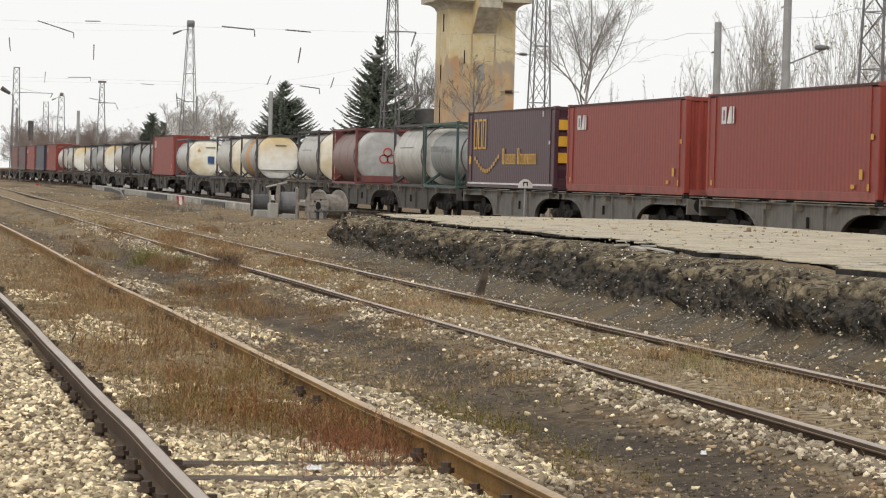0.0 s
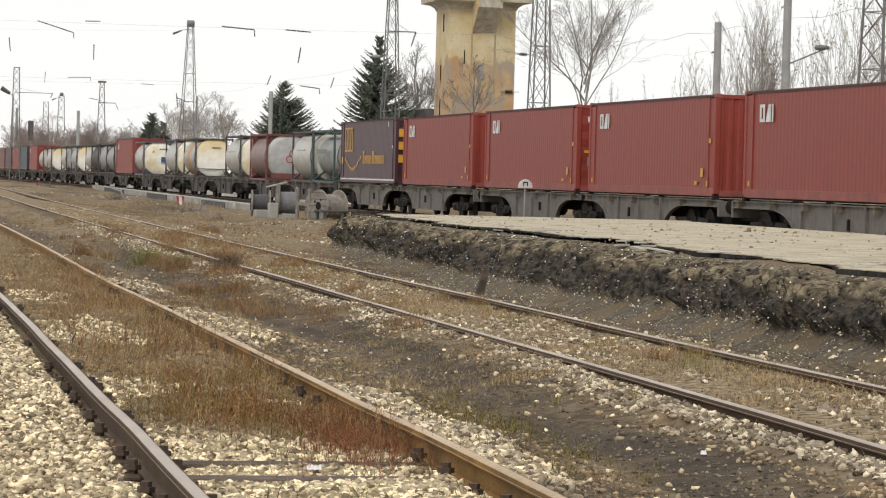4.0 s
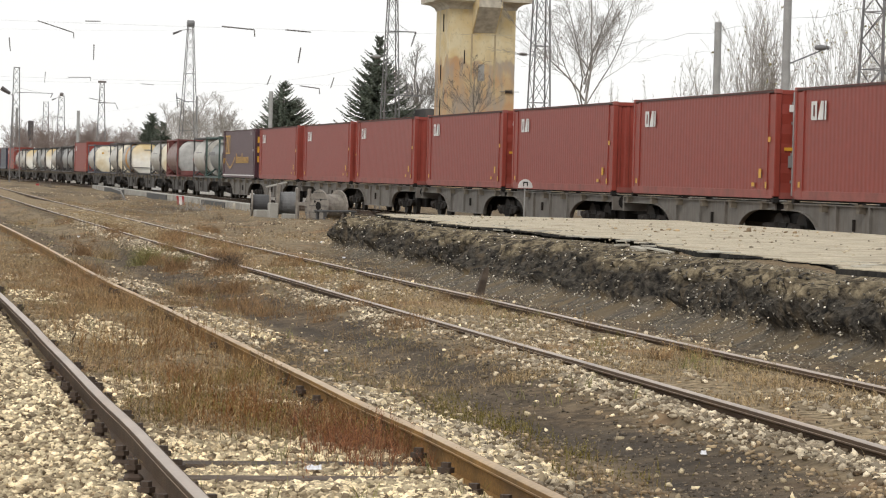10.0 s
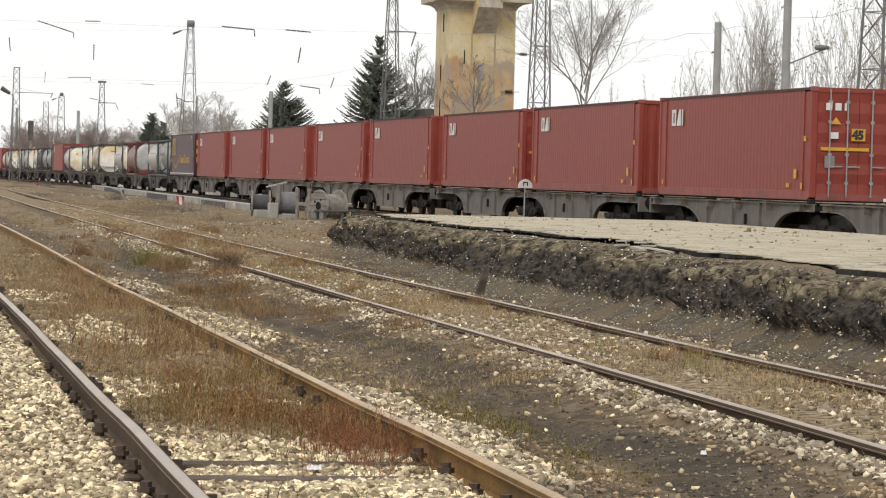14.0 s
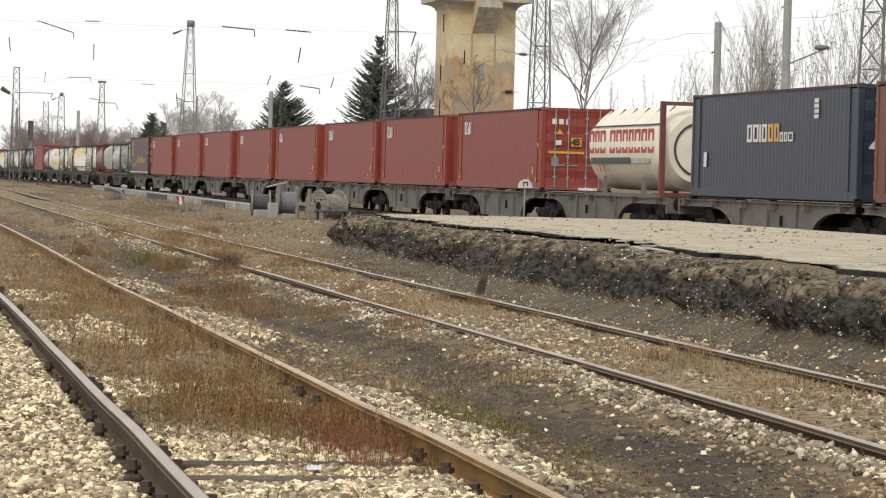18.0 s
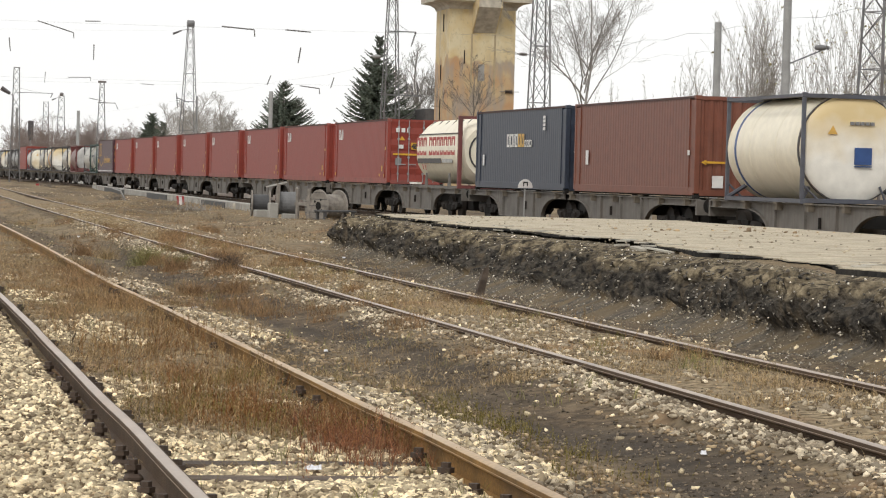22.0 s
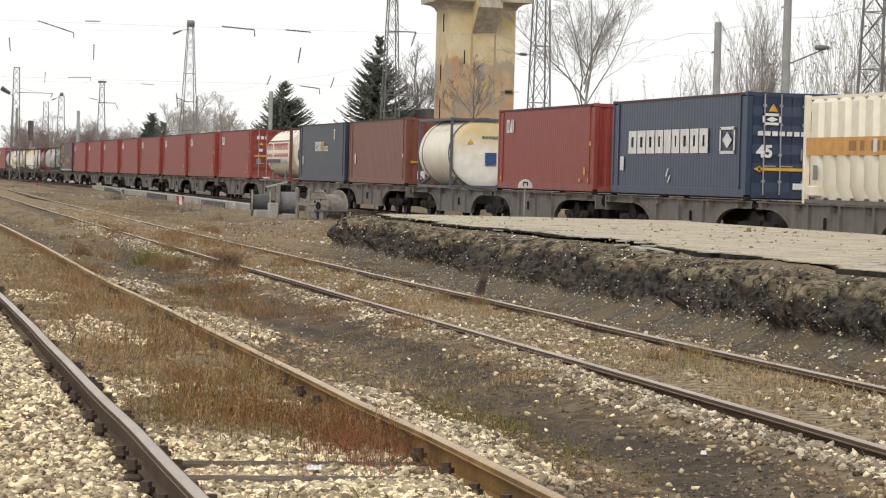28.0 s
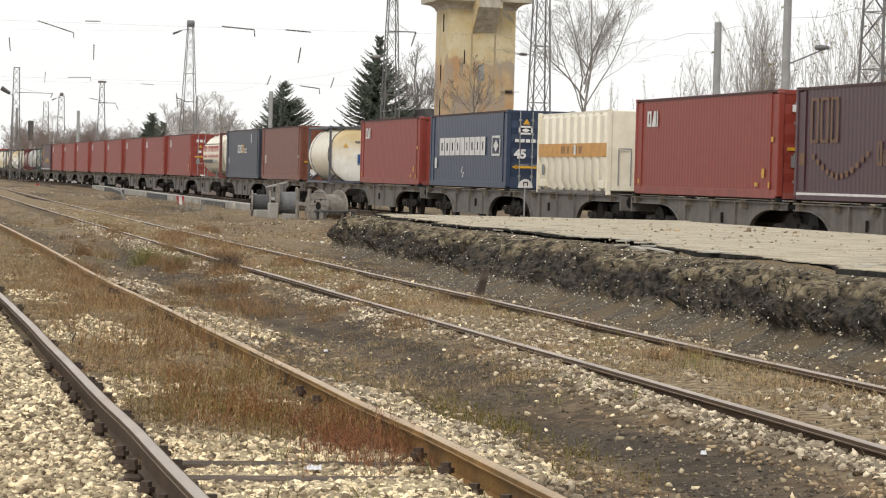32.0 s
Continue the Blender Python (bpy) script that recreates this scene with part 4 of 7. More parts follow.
def wagon(m, paint="wagon"):
    """An articulated two-unit container wagon on three bogies."""
    t = thing("container_wagon", m, ("grey" if paint == "wagon" else "sooty dark") + " articulated flat wagon with deep side sills, grimy", "wagon", "wagons of the train")
    half = 14.95
    top, low, thin = 1.14, 0.28, 0.97
    for s in (-1, 1):
        def q(y):
            return s * y
        def arch(ya, yb):
            """From the deep sill at ya up over the bogie at yb in one quarter of an oval."""
            return [(ya + (yb - ya) * (1 - math.cos(e)), low + (thin - low) * math.sin(e)) for e in (0.0, 0.2, 0.4, 0.62, 0.85, 1.1, 1.35, math.pi / 2)]
        outer, inner = arch(half - 5.5, half - 3.5), arch(3.2, 1.3)
        path = [(half - 0.4, thin)] + outer[::-1] + inner + [(0.4, thin)]
        outline = [(q(0.35), top), (q(half - 0.35), top), (q(half - 0.35), thin)] + [(q(a), b) for a, b in path[1:-1]] + [(q(0.35), thin)]
        if s < 0:
            outline = outline[::-1]
        for x0 in (0.10, 2.28):
            part("side_sill", Mesh().prism(outline[::-1], x0, x0 + 0.05), M[paint], t)
            part("sill_flange", Mesh().box(x0 - 0.07, x0 + 0.09, min(q(0.35), q(half - 0.35)), max(q(0.35), q(half - 0.35)), top, top + 0.03), M[paint], t)
        lip = Mesh()
        for (ya, za), (yb, zb) in zip(path, path[1:]):
            lip.loft([[(0.02, q(ya), za), (0.02, q(ya), za + 0.035), (0.15, q(ya), za + 0.035), (0.15, q(ya), za)], [(0.02, q(yb), zb), (0.02, q(yb), zb + 0.035), (0.15, q(yb), zb + 0.035), (0.15, q(yb), zb)]])
        part("lower_flange", lip, M[paint], t, "curved lower edge of the sill")
        for y in (4.4, 6.7, 9.0):
            rib = Mesh().box(0.03, 0.10, q(y) - 0.045, q(y) + 0.045, low + 0.03, top)
            part("rib", rib, M[paint], t)
        for k, y in enumerate((1.0, 3.6, 6.2, 8.6, 11.2, 13.8)):
            br = Mesh().prism([(q(y) - 0.09, top - 0.16), (q(y) + 0.09, top - 0.16), (q(y) + 0.13, top + 0.02), (q(y) - 0.13, top + 0.02)], -0.06, 0.10)
            br.box(-0.1, 0.06, q(y) - 0.16, q(y) + 0.16, top + 0.0, top + 0.045)
            part("twistlock_bracket", br, M["bracket"], t)
        part("centre_beam", Mesh().box(0.85, 1.59, min(q(0.3), q(half - 0.3)), max(q(0.3), q(half - 0.3)), 0.62, top - 0.02), M["under"], t)
        for y in (0.5, 2.0, 4.5, 7.5, 10.5, half - 0.6):
            part("cross_beam", Mesh().box(0.15, 2.28, q(y) - 0.12, q(y) + 0.12, thin + 0.02, top - 0.03), M["under"], t)
        part("tie_ring", Mesh().box(0.03, 0.1, q(5.6) - 0.03, q(5.6) + 0.03, 0.56, 0.84, 0.01), M["under"], t)
        part("head_stock", Mesh().box(0.05, 2.4, q(half - 0.35) - 0.07, q(half - 0.35) + 0.07, 0.72, top), M[paint], t)
        for x in (0.35, 2.09):
            buf = Mesh().tube((x, q(half - 0.35), 0.98), (x, q(half + 0.05), 0.98), 0.09, seg=10)
            buf.tube((x, q(half + 0.05), 0.98), (x, q(half + 0.10), 0.98), 0.22, seg=14)
            part("buffer", buf, M["under"], t)
        part("coupling", Mesh().tube((1.22, q(half - 0.4), 0.92), (1.22, q(half + 0.2), 0.86), 0.05, seg=6), M["under"], t)
    for yb in (-half + 3.1, 0.0, half - 3.1):
        bg = part("bogie", bogie_mesh(), M["under"], t, "grimy two-axle bogie")
        bg.matrix_basis = pose(0, yb, 0)
        # black block added behind the wheels to make the arch as dark as its shade
        part("brake_gear", Mesh().box(0.62, 1.82, yb - 2.2, yb + 2.2, 0.34, 0.9, 0.05), M["under"], t)
        for ya in (-0.9, 0.9):
            ws = part("wheelset", wheelset_mesh(), M["wheel"], bg, "worn steel wheels on their axle", True)
            ws.matrix_basis = pose(1.22, ya, 0.46)
    return t


def bogie_mesh():
    mb = Mesh()
    for x in (0.16, 2.18):
        mb.prism([(-1.5, 0.50), (-1.5, 0.62), (-0.6, 0.66), (-0.45, 0.52), (0.45, 0.52), (0.6, 0.66), (1.5, 0.62), (1.5, 0.50), (1.1, 0.36), (0.7, 0.46), (0.4, 0.30), (-0.4, 0.30), (-0.7, 0.46), (-1.1, 0.36)], x, x + 0.1)
        for y in (-0.9, 0.9):
            mb.box(x - 0.05, x + 0.13, y - 0.15, y + 0.15, 0.34, 0.58, 0.03)
            mb.tube((x - 0.07, y, 0.46), (x, y, 0.46), 0.09, seg=10)
        for y in (-0.25, 0.0, 0.25):
            mb.tube((x + 0.03, y, 0.32), (x + 0.03, y, 0.55), 0.08, seg=8)
    mb.box(0.2, 2.24, -0.25, 0.25, 0.45, 0.66)
    return mb


def wheelset_mesh():
    mb = Mesh()
    mb.tube((-0.95, 0, 0), (0.95, 0, 0), 0.08, seg=10)
    for s in (-1, 1):
        x = s * 0.7525
        mb.lathe([(x - 0.065, 0.10), (x - 0.065, 0.36), (x - 0.065, 0.45), (x + 0.065, 0.46), (x + 0.065, 0.36), (x + 0.03, 0.33), (x + 0.02, 0.15), (x + 0.08, 0.12), (x + 0.08, 0.09)], axis="x", seg=24)
        mb.lathe([(x - s * 0.09, 0.40), (x - s * 0.09, 0.485), (x - s * 0.06, 0.485), (x - s * 0.055, 0.40)], axis="x", seg=24)
        for k in range(4):
            a = k * math.pi / 2
            mb.box(x - 0.05, x + 0.05, 0.22 * math.cos(a) - 0.03, 0.22 * math.cos(a) + 0.03, 0.22 * math.sin(a) - 0.03, 0.22 * math.sin(a) + 0.03)
    return mb


MOVING = []
DECK = RAIL_T + 1.165


def ride(t, y):
    MOVING.append((t, t.matrix_basis.translation.copy()))
    return t


def at(y, z=DECK):
    return pose(XT, y, z)


first = wagon(pose(XT, 93.2, RAIL_T))
ride(first, 0)
sooty = wagon(pose(XT, 93.2 + 30.45, RAIL_T), "wagon_dark")
ride(sooty, 0)
for k in range(-9, 11):
    if k not in (0, 1):
        ride(copy_thing(sooty if k > 0 else first, pose(XT, 93.2 + 30.45 * k, RAIL_T)), 0)

H = LEN45 / 2
CAI_LABEL = "red corrugated 45-foot shipping container on a wagon"
plain_cai = container(M["red"], M["red_rail"], LEN45, HIGH, 2.5, False, at(92.1 - H), CAI_LABEL + ", plain end", "red containers")
blocks(plain_cai, M["markwhite"], H - 1.3, 2.06, 0.46, (0.42,), 0.07, stroke=0.15)
part("letter_block", Mesh().add([(-0.007, H - 1.78, 2.06), (-0.007, H - 2.2, 2.06), (-0.007, H - 2.2, 2.52), (-0.007, H - 2.0, 2.52)], [(0, 1, 2, 3)]), M["markwhite"], plain_cai)
blocks(plain_cai, M["markwhite"], H - 2.28, 2.06, 0.46, (0.12,), 0.07)
mk = Mesh()
decal(mk, -H + 1.25, 0.62, 0.86, 0.22)
decal(mk, -H + 0.7, 0.36, 0.52, 0.14, -0.012)
decal(mk, -H + 1.8, 0.4, 0.5, 0.25, -0.012)
decal(mk, H - 0.45, 0.40, 0.54, 0.16, -0.012)
decal(mk, -H + 0.55, 1.55, 1.68, 0.2)
part("label_patch", mk, M["yellow"], plain_cai, "small yellow marks")
door_cai = container(M["red"], M["red_rail"], LEN45, HIGH, 2.5, True, at(76.7 - H), CAI_LABEL + ", doors at its rear", "red containers")
for o in [c for c in plain_cai.children if c.name.startswith(("letter_block", "label_patch"))]:
    part(o.name.split(".")[0], o.data, None, door_cai)
for xa, xb, za, zb in ((0.36, 0.52, 2.32, 2.5), (0.60, 0.76, 2.32, 2.5), (0.84, 0.90, 2.32, 2.5), (0.5, 0.7, 1.62, 1.78)):
    part("end_mark", end_patch(Mesh(), xa, xb, za, zb, -H - 0.002), M["markwhite"], door_cai)
mk = Mesh()
part("warning_triangle", mk.add([(0.5, -H - 0.002, 1.98), (0.76, -H - 0.002, 1.98), (0.63, -H - 0.002, 2.16)], [(0, 1, 2)]), M["yellow"], door_cai)
part("warning_label", end_patch(Mesh(), 1.04, 1.4, 1.58, 1.88, -H - 0.002), M["yellow"], door_cai)
part("arrow_stripe", end_patch(Mesh(), 0.25, 1.5, 1.33, 1.41, -H - 0.002), M["yellow"], door_cai)
part("number", text_mesh("45", 0.29, pose(1.06, -H - 0.008, 1.63, 90, 0, 0), M["markblack"]), None, door_cai)
part("data_plate", end_patch(Mesh(), 0.36, 0.62, 0.9, 1.2, -H - 0.002), M["markgrey"], door_cai)
ride(plain_cai, 0), ride(door_cai, 0)
for y, src in ((61.8, plain_cai), (45.9, door_cai), (31.0, plain_cai), (15.4, door_cai), (0.6, plain_cai), (-14.9, door_cai), (-90.6, plain_cai), (-136.2, door_cai), (214.8, plain_cai), (320.0, plain_cai), (352.0, door_cai)):
    ride(copy_thing(src, at(y - H)), 0)


def gold_box(y, ink="yellow"):
    c = container(M["maroon"], M["maroon"], LEN45, HIGH, 2.5, True, at(y - H), "dark maroon 45-foot container with gold lettering blocks and white lower rail", "")
    blocks(c, M[ink], H - 1.15, 1.5, 1.1, (0.56, 0.6, 0.54), 0.14, stroke=0.12)
    blocks(c, M[ink], H - 5.8, 0.95, 0.56, (0.34,), 0.1, stroke=0.12)
    blocks(c, M[ink], H - 6.24, 0.95, 0.36, (0.2, 0.22, 0.24, 0.22, 0.2, 0.2), 0.07, stroke=0.07)
    blocks(c, M[ink], H - 8.1, 0.95, 0.56, (0.34,), 0.1, stroke=0.12)
    blocks(c, M[ink], H - 8.54, 0.95, 0.36, (0.22, 0.2, 0.14, 0.22, 0.12, 0.2, 0.22, 0.24, 0.22), 0.07, stroke=0.07)
    g = Mesh()
    for k in range(12):
        a = k / 11
        decal(g, H - 1.3 - 3.8 * a, 0.98 - 0.36 * math.sin(a * math.pi * 1.25 - 0.3), 1.12 - 0.36 * math.sin(a * math.pi * 1.25 - 0.3), 0.2)
    decal(g, H - 0.35, 0.95, 1.25, 0.4)
    part("lettering", g, M[ink], c, "gold lettering blocks")
    w = Mesh().box(-0.012, 0.0, -H + 0.2, H - 0.2, 0.22, 0.28)
    part("white_strip", w, M["markwhite"], c)
    w = Mesh()
    decal(w, -H + 1.7, 2.55, 2.75, 0.14)
    decal(w, -H + 0.75, 1.62, 1.74, 0.2)
    part("label_patch", w, M["markwhite"], c)
    for z in (2.1, 1.55, 1.0):
        part("end_mark", end_patch(Mesh(), 0.14, 1.0, z, z + 0.34, -H - 0.004), M[ink], c)
    return ride(c, 0)


gold_box(107.15)
gold_box(-150.9, "markfaded")

unit = container(M["slate"], M["slate"], LEN45, HIGH, 2.5, True, at(-45.7 - H), "slate blue 45-foot container with a small white brand mark", "")
blocks(unit, M["markwhite"], H - 5.0, 1.55, 0.46, (0.42, 0.46, 0.14, 0.4), 0.07, stroke=0.13)
blocks(unit, M["markgold"], H - 6.72, 1.55, 0.46, (0.42, 0.4), 0.07, stroke=0.15)
blocks(unit, M["markwhite"], H - 7.68, 1.55, 0.24, (0.26, 0.26, 0.36), 0.07, stroke=0.08)
g = Mesh()
decal(g, H - 1.2, 0.9, 1.3, 0.28)
for k in range(4):
    decal(g, -H + 3.1, 2.1 + 0.13 * k, 2.2 + 0.13 * k, 0.34)
part("label_patch", g, M["markwhite"], unit)
part("number", text_mesh("45", 0.5, pose(0.3, -H - 0.008, 1.25, 90, 0, 0), M["markwhite"]), None, unit)
ride(unit, 0)

ox = container(M["brown"], M["brown"], LEN45, HIGH, 2.5, False, at(-60.2 - H), "oxide brown 45-foot container with plain sides, rusty", "")
g = Mesh()
decal(g, H - 1.5, 0.95, 1.4, 0.34)
decal(g, -H + 0.7, 1.22, 1.36, 0.22)
end_patch(g, 0.52, 0.84, 0.32, 0.66, -H - 0.002)
part("label_patch", g, M["markwhite"], ox)
g = Mesh()
end_patch(g, 0.3, 1.6, 1.0, 1.06, -H - 0.002)
g.add([(0.18, -H - 0.002, 1.03), (0.34, -H - 0.002, 0.95), (0.34, -H - 0.002, 1.11)], [(0, 1, 2)])
part("arrow", g, M["yellow"], ox, "yellow arrow")
ride(ox, 0)

cob = container(M["navy"], M["navy"], LEN45, HIGH, 2.5, True, at(-106.1 - H), "navy blue 45-foot container with large white lettering blocks", "")
blocks(cob, M["markwhite"], H - 1.9, 1.28, 0.68, (0.86, 0.88, 0.86, 0.8, 0.7, 0.76, 0.86, 0.8, 0.8), 0.09, stroke=0.31)
g = Mesh()
decal(g, H - 11.0, 1.28, 1.96, 0.12)
decal(g, H - 12.24, 1.28, 1.96, 0.12)
decal(g, H - 11.0, 1.9, 1.98, 1.36)
decal(g, H - 11.0, 1.25, 1.33, 1.36)
g.add([(-0.007, H - 11.25, 1.62), (-0.007, H - 11.68, 1.4), (-0.007, H - 12.11, 1.62), (-0.007, H - 11.68, 1.84)], [(0, 1, 2, 3)])
decal(g, H - 1.0, 0.78, 1.2, 0.4)
decal(g, H - 5.9, 0.62, 0.85, 0.12, slant=0.2)
decal(g, H - 6.1, 0.45, 0.65, 0.12, slant=0.2)
part("lettering", g, M["markwhite"], cob, "white lettering blocks and a lozenge mark")
g = Mesh()
end_patch(g, 0.42, 0.95, 2.02, 2.09, -H - 0.002)
end_patch(g, 0.42, 0.95, 2.26, 2.33, -H - 0.002)
end_patch(g, 0.42, 0.5, 2.02, 2.33, -H - 0.002)
end_patch(g, 0.87, 0.95, 2.02, 2.33, -H - 0.002)
g.add([(0.52, -H - 0.002, 2.17), (0.68, -H - 0.002, 2.10), (0.85, -H - 0.002, 2.17), (0.68, -H - 0.002, 2.25)], [(0, 1, 2, 3)])
for k in range(9):
    end_patch(g, 0.3 + 0.2 * k, 0.45 + 0.2 * k, 1.74, 1.86, -H - 0.002)
end_patch(g, 1.3, 1.9, 0.34, 0.5, -H - 0.002)
end_patch(g, 1.6, 1.85, 2.42, 2.68, -H - 0.002)
part("end_lettering", g, M["markwhite"], cob)
part("number", text_mesh("45", 0.44, pose(0.28, -H - 0.008, 1.18, 90, 0, 0), M["markwhite"]), None, cob)
g = Mesh()
g.add([(0.58, -H - 0.002, 2.38), (0.84, -H - 0.002, 2.38), (0.71, -H - 0.002, 2.59)], [(0, 1, 2)])
end_patch(g, 0.34, 2.2, 0.82, 0.9, -H - 0.002)
g.add([(0.2, -H - 0.002, 0.86), (0.4, -H - 0.002, 0.77), (0.4, -H - 0.002, 0.95)], [(0, 1, 2)])
part("warning_label", g, M["yellow"], cob)
part("data_plate", end_patch(Mesh(), 1.5, 1.9, 1.1, 1.4, -H - 0.002), M["markgrey"], cob)
ride(cob, 0)


def bulk_box(y):
    """A white ribbed pressure box, 30 feet, with an orange band."""
    L, W, Hh = 9.1, 2.5, 2.68
    t = thing("bulk_container", at(y - L / 2), "white ribbed bulk container with an orange band and stepped ribs", "container")
    h = L / 2
    part("body", Mesh().box(0.16, W - 0.16, -h + 0.1, h - 0.1, 0.12, Hh - 0.12, 0.06), M["cream_t"], t)
    for k in range(9):
        yy = -h + 0.75 + (L - 1.5) * k / 8
        for x0 in (0.03, W - 0.16):
            rib = Mesh()
            s = 1 if x0 < 1 else -1
            xa, xb = (0.02, 0.17) if s > 0 else (W - 0.02, W - 0.17)
            prof = [(xb, yy - 0.42), (xa, yy - 0.25), (xa, yy + 0.25), (xb, yy + 0.42)]
            rib.loft([[(xb, yy - 0.36, 0.1), (xb, yy - 0.2, 0.1), (xb, yy + 0.2, 0.1), (xb, yy + 0.36, 0.1)], [(x, q, 0.42) for x, q in prof], [(x, q, Hh - 0.2) for x, q in prof], [(xb, yy - 0.36, Hh - 0.04), (xb, yy - 0.2, Hh - 0.04), (xb, yy + 0.2, Hh - 0.04), (xb, yy + 0.36, Hh - 0.04)]])
            part("rib", rib, M["cream_t"], t, "", True)
    for x0 in (0.0, W - 0.14):
        for y0 in (-h, h - 0.14):
            part("corner_post", Mesh().box(x0, x0 + 0.14, y0, y0 + 0.14, 0.0, Hh, 0.015), M["cream_t"], t)
        part("top_rail", Mesh().box(x0 + (0.12 if x0 < 1 else 0.0), x0 + (0.2 if x0 < 1 else 0.08), -h + 0.14, h - 0.14, Hh - 0.11, Hh - 0.03), M["cream_t"], t)
        part("bottom_rail", Mesh().box(x0 + 0.02, x0 + 0.12, -h + 0.14, h - 0.14, 0.02, 0.12), M["wagon"], t)
    band = Mesh()
    band.box(0.012, 0.02, -h + 0.2, h - 0.2, 1.2, 1.63)
    part("band", band, M["orange"], t, "orange band")
    mk = Mesh()
    for k, w in enumerate((0.5, 0.3, 0.6, 0.4)):
        decal(mk, 1.3 - k * 0.75, 1.3, 1.54, w, 0.008)
    part("band_marks", mk, M["bandbrown"], t)
    mk = Mesh()
    decal(mk, -0.35, 1.26, 1.58, 0.26, 0.007)
    part("band_badge", mk, M["markwhite"], t)
    part("rear_wall", Mesh().box(0.14, W - 0.14, -h + 0.03, -h + 0.1, 0.14, Hh - 0.05, 0.02), M["cream_t"], t)
    hand = Mesh()
    for x in (0.35, 0.75):
        hand.tube((x, -h - 0.05, 0.3), (x, -h - 0.05, 1.45), 0.02, seg=6)
    hand.tube((0.35, -h - 0.05, 1.45), (0.75, -h - 0.05, 1.45), 0.02, seg=6)
    part("ladder", hand, M["bar"], t)
    for y0 in (-h + 0.35, h - 1.1):
        part("outlet_box", Mesh().box(0.0, 0.2, y0, y0 + 0.75, 0.2, 0.45, 0.02), M["cream_t"], t)
    mk = Mesh()
    decal(mk, h - 0.75, 0.6, 0.95, 0.3, 0.005)
    part("label_patch", mk, M["markgrey"], t)
    return ride(t, 0)


bulk_box(-124.0)


def hopper_tank(y):
    """A white bulk tank with flat flanks, sloping roof panels and a round belly, in one red end frame."""
    L, W = 8.9, 2.5
    h = L / 2
    t = thing("bulk_tank", at(y - h), "creamy white bulk tank with red lettering and end frame", "tank container")
    sect = [(0.05, 1.2), (0.04, 1.6), (0.06, 1.98), (0.20, 2.16), (0.46, 2.46), (0.72, 2.66), (0.98, 2.73), (1.25, 2.75), (1.52, 2.73), (1.78, 2.66), (2.04, 2.46), (2.30, 2.16), (2.44, 1.98), (2.46, 1.6), (2.45, 1.2), (2.38, 0.92), (2.24, 0.66), (2.02, 0.42), (1.76, 0.26), (1.45, 0.19), (1.05, 0.19), (0.74, 0.26), (0.48, 0.42), (0.26, 0.66), (0.12, 0.92)]

    def row(yy, k):
        return [(1.25 + (x - 1.25) * k, yy, 1.4 + (z - 1.4) * k) for x, z in sect]
    part("barrel", Mesh().loft([row(h - 0.75, 1.0), row(-h + 0.55, 1.0)], caps=False), M["cream_t"], t, "", True)
    part("front_taper", Mesh().loft([row(h - 0.1, 0.72), row(h - 0.75, 1.0)]), M["cream_t"], t, "", True)
    part("rear_taper", Mesh().loft([row(-h + 0.55, 1.0), row(-h + 0.16, 0.78)]), M["cream_t"], t, "", True)
    part("manway_ring", Mesh().ring([(-0.02, 0.80), (0.03, 0.80), (0.03, 0.74), (-0.02, 0.74)], seg=28, centre=(1.25, -h + 0.14, 1.42)), M["frame_dark"], t)
    part("end_badge", Mesh().box(1.0, 1.5, -h + 0.13, -h + 0.15, 1.75, 1.95), M["markgold"], t)
    part("end_badge", Mesh().box(1.2, 1.5, -h + 0.13, -h + 0.15, 0.82, 1.12), M["markred"], t)
    for x0 in (0.0, W - 0.16):
        part("corner_post", Mesh().box(x0, x0 + 0.16, -h, -h + 0.16, 0.0, 2.8, 0.02), M["frame_red"], t, "red corner post")
    part("end_beam", Mesh().box(0.16, W - 0.16, -h + 0.02, -h + 0.14, 2.68, 2.79), M["frame_red"], t)
    part("end_beam", Mesh().box(0.16, W - 0.16, -h + 0.02, -h + 0.14, 0.02, 0.14), M["frame_red"], t)
    for x0 in (0.04, W - 0.16):
        part("side_beam", Mesh().box(x0, x0 + 0.12, -h + 0.16, h - 0.1, 0.0, 0.1), M["wagon"], t)
        for yy in (-h + 2.1, h - 2.4):
            part("support", Mesh().prism([(yy - 0.3, 0.08), (yy + 0.3, 0.08), (yy + 0.12, 0.6), (yy - 0.12, 0.6)], x0 + 0.08, x0 + 0.11), M["wagon"], t)
    for k in range(6):
        yy = h - 1.1 - k * 1.35
        part("roof_rib", Mesh().loft([[(0.17, yy - 0.03, 2.13), (0.17, yy + 0.03, 2.13), (0.71, yy + 0.03, 2.70), (0.71, yy - 0.03, 2.70)], [(0.22, yy - 0.03, 2.08), (0.22, yy + 0.03, 2.08), (0.76, yy + 0.03, 2.65), (0.76, yy - 0.03, 2.65)]]), M["frame_dark"], t)
    part("hand_rail", Mesh().tube((0.12, -h + 0.6, 2.14), (0.12, h - 0.8, 2.14), 0.025, seg=6), M["frame_dark"], t)
    part("hose_tray", Mesh().box(-0.02, 0.1, h - 1.6, h + 0.3, 0.12, 0.2), M["white"], t)
    yy = h - 0.7
    for w in (0.6, 0.54, 0.62, 0, 0.64, 0.62, 0.6, 0.54, 0.64, 0.62, 0.64):
        if w:
            blocks(t, M["markred"], yy, 1.30, 0.72, (w,), 0.1, 0.043, 0.19)
        yy -= (w or 0.3) + 0.1
    part("stripe", decal(Mesh(), h - 0.95, 0.98, 1.17, 4.6, 0.043), M["frame_dark"], t)
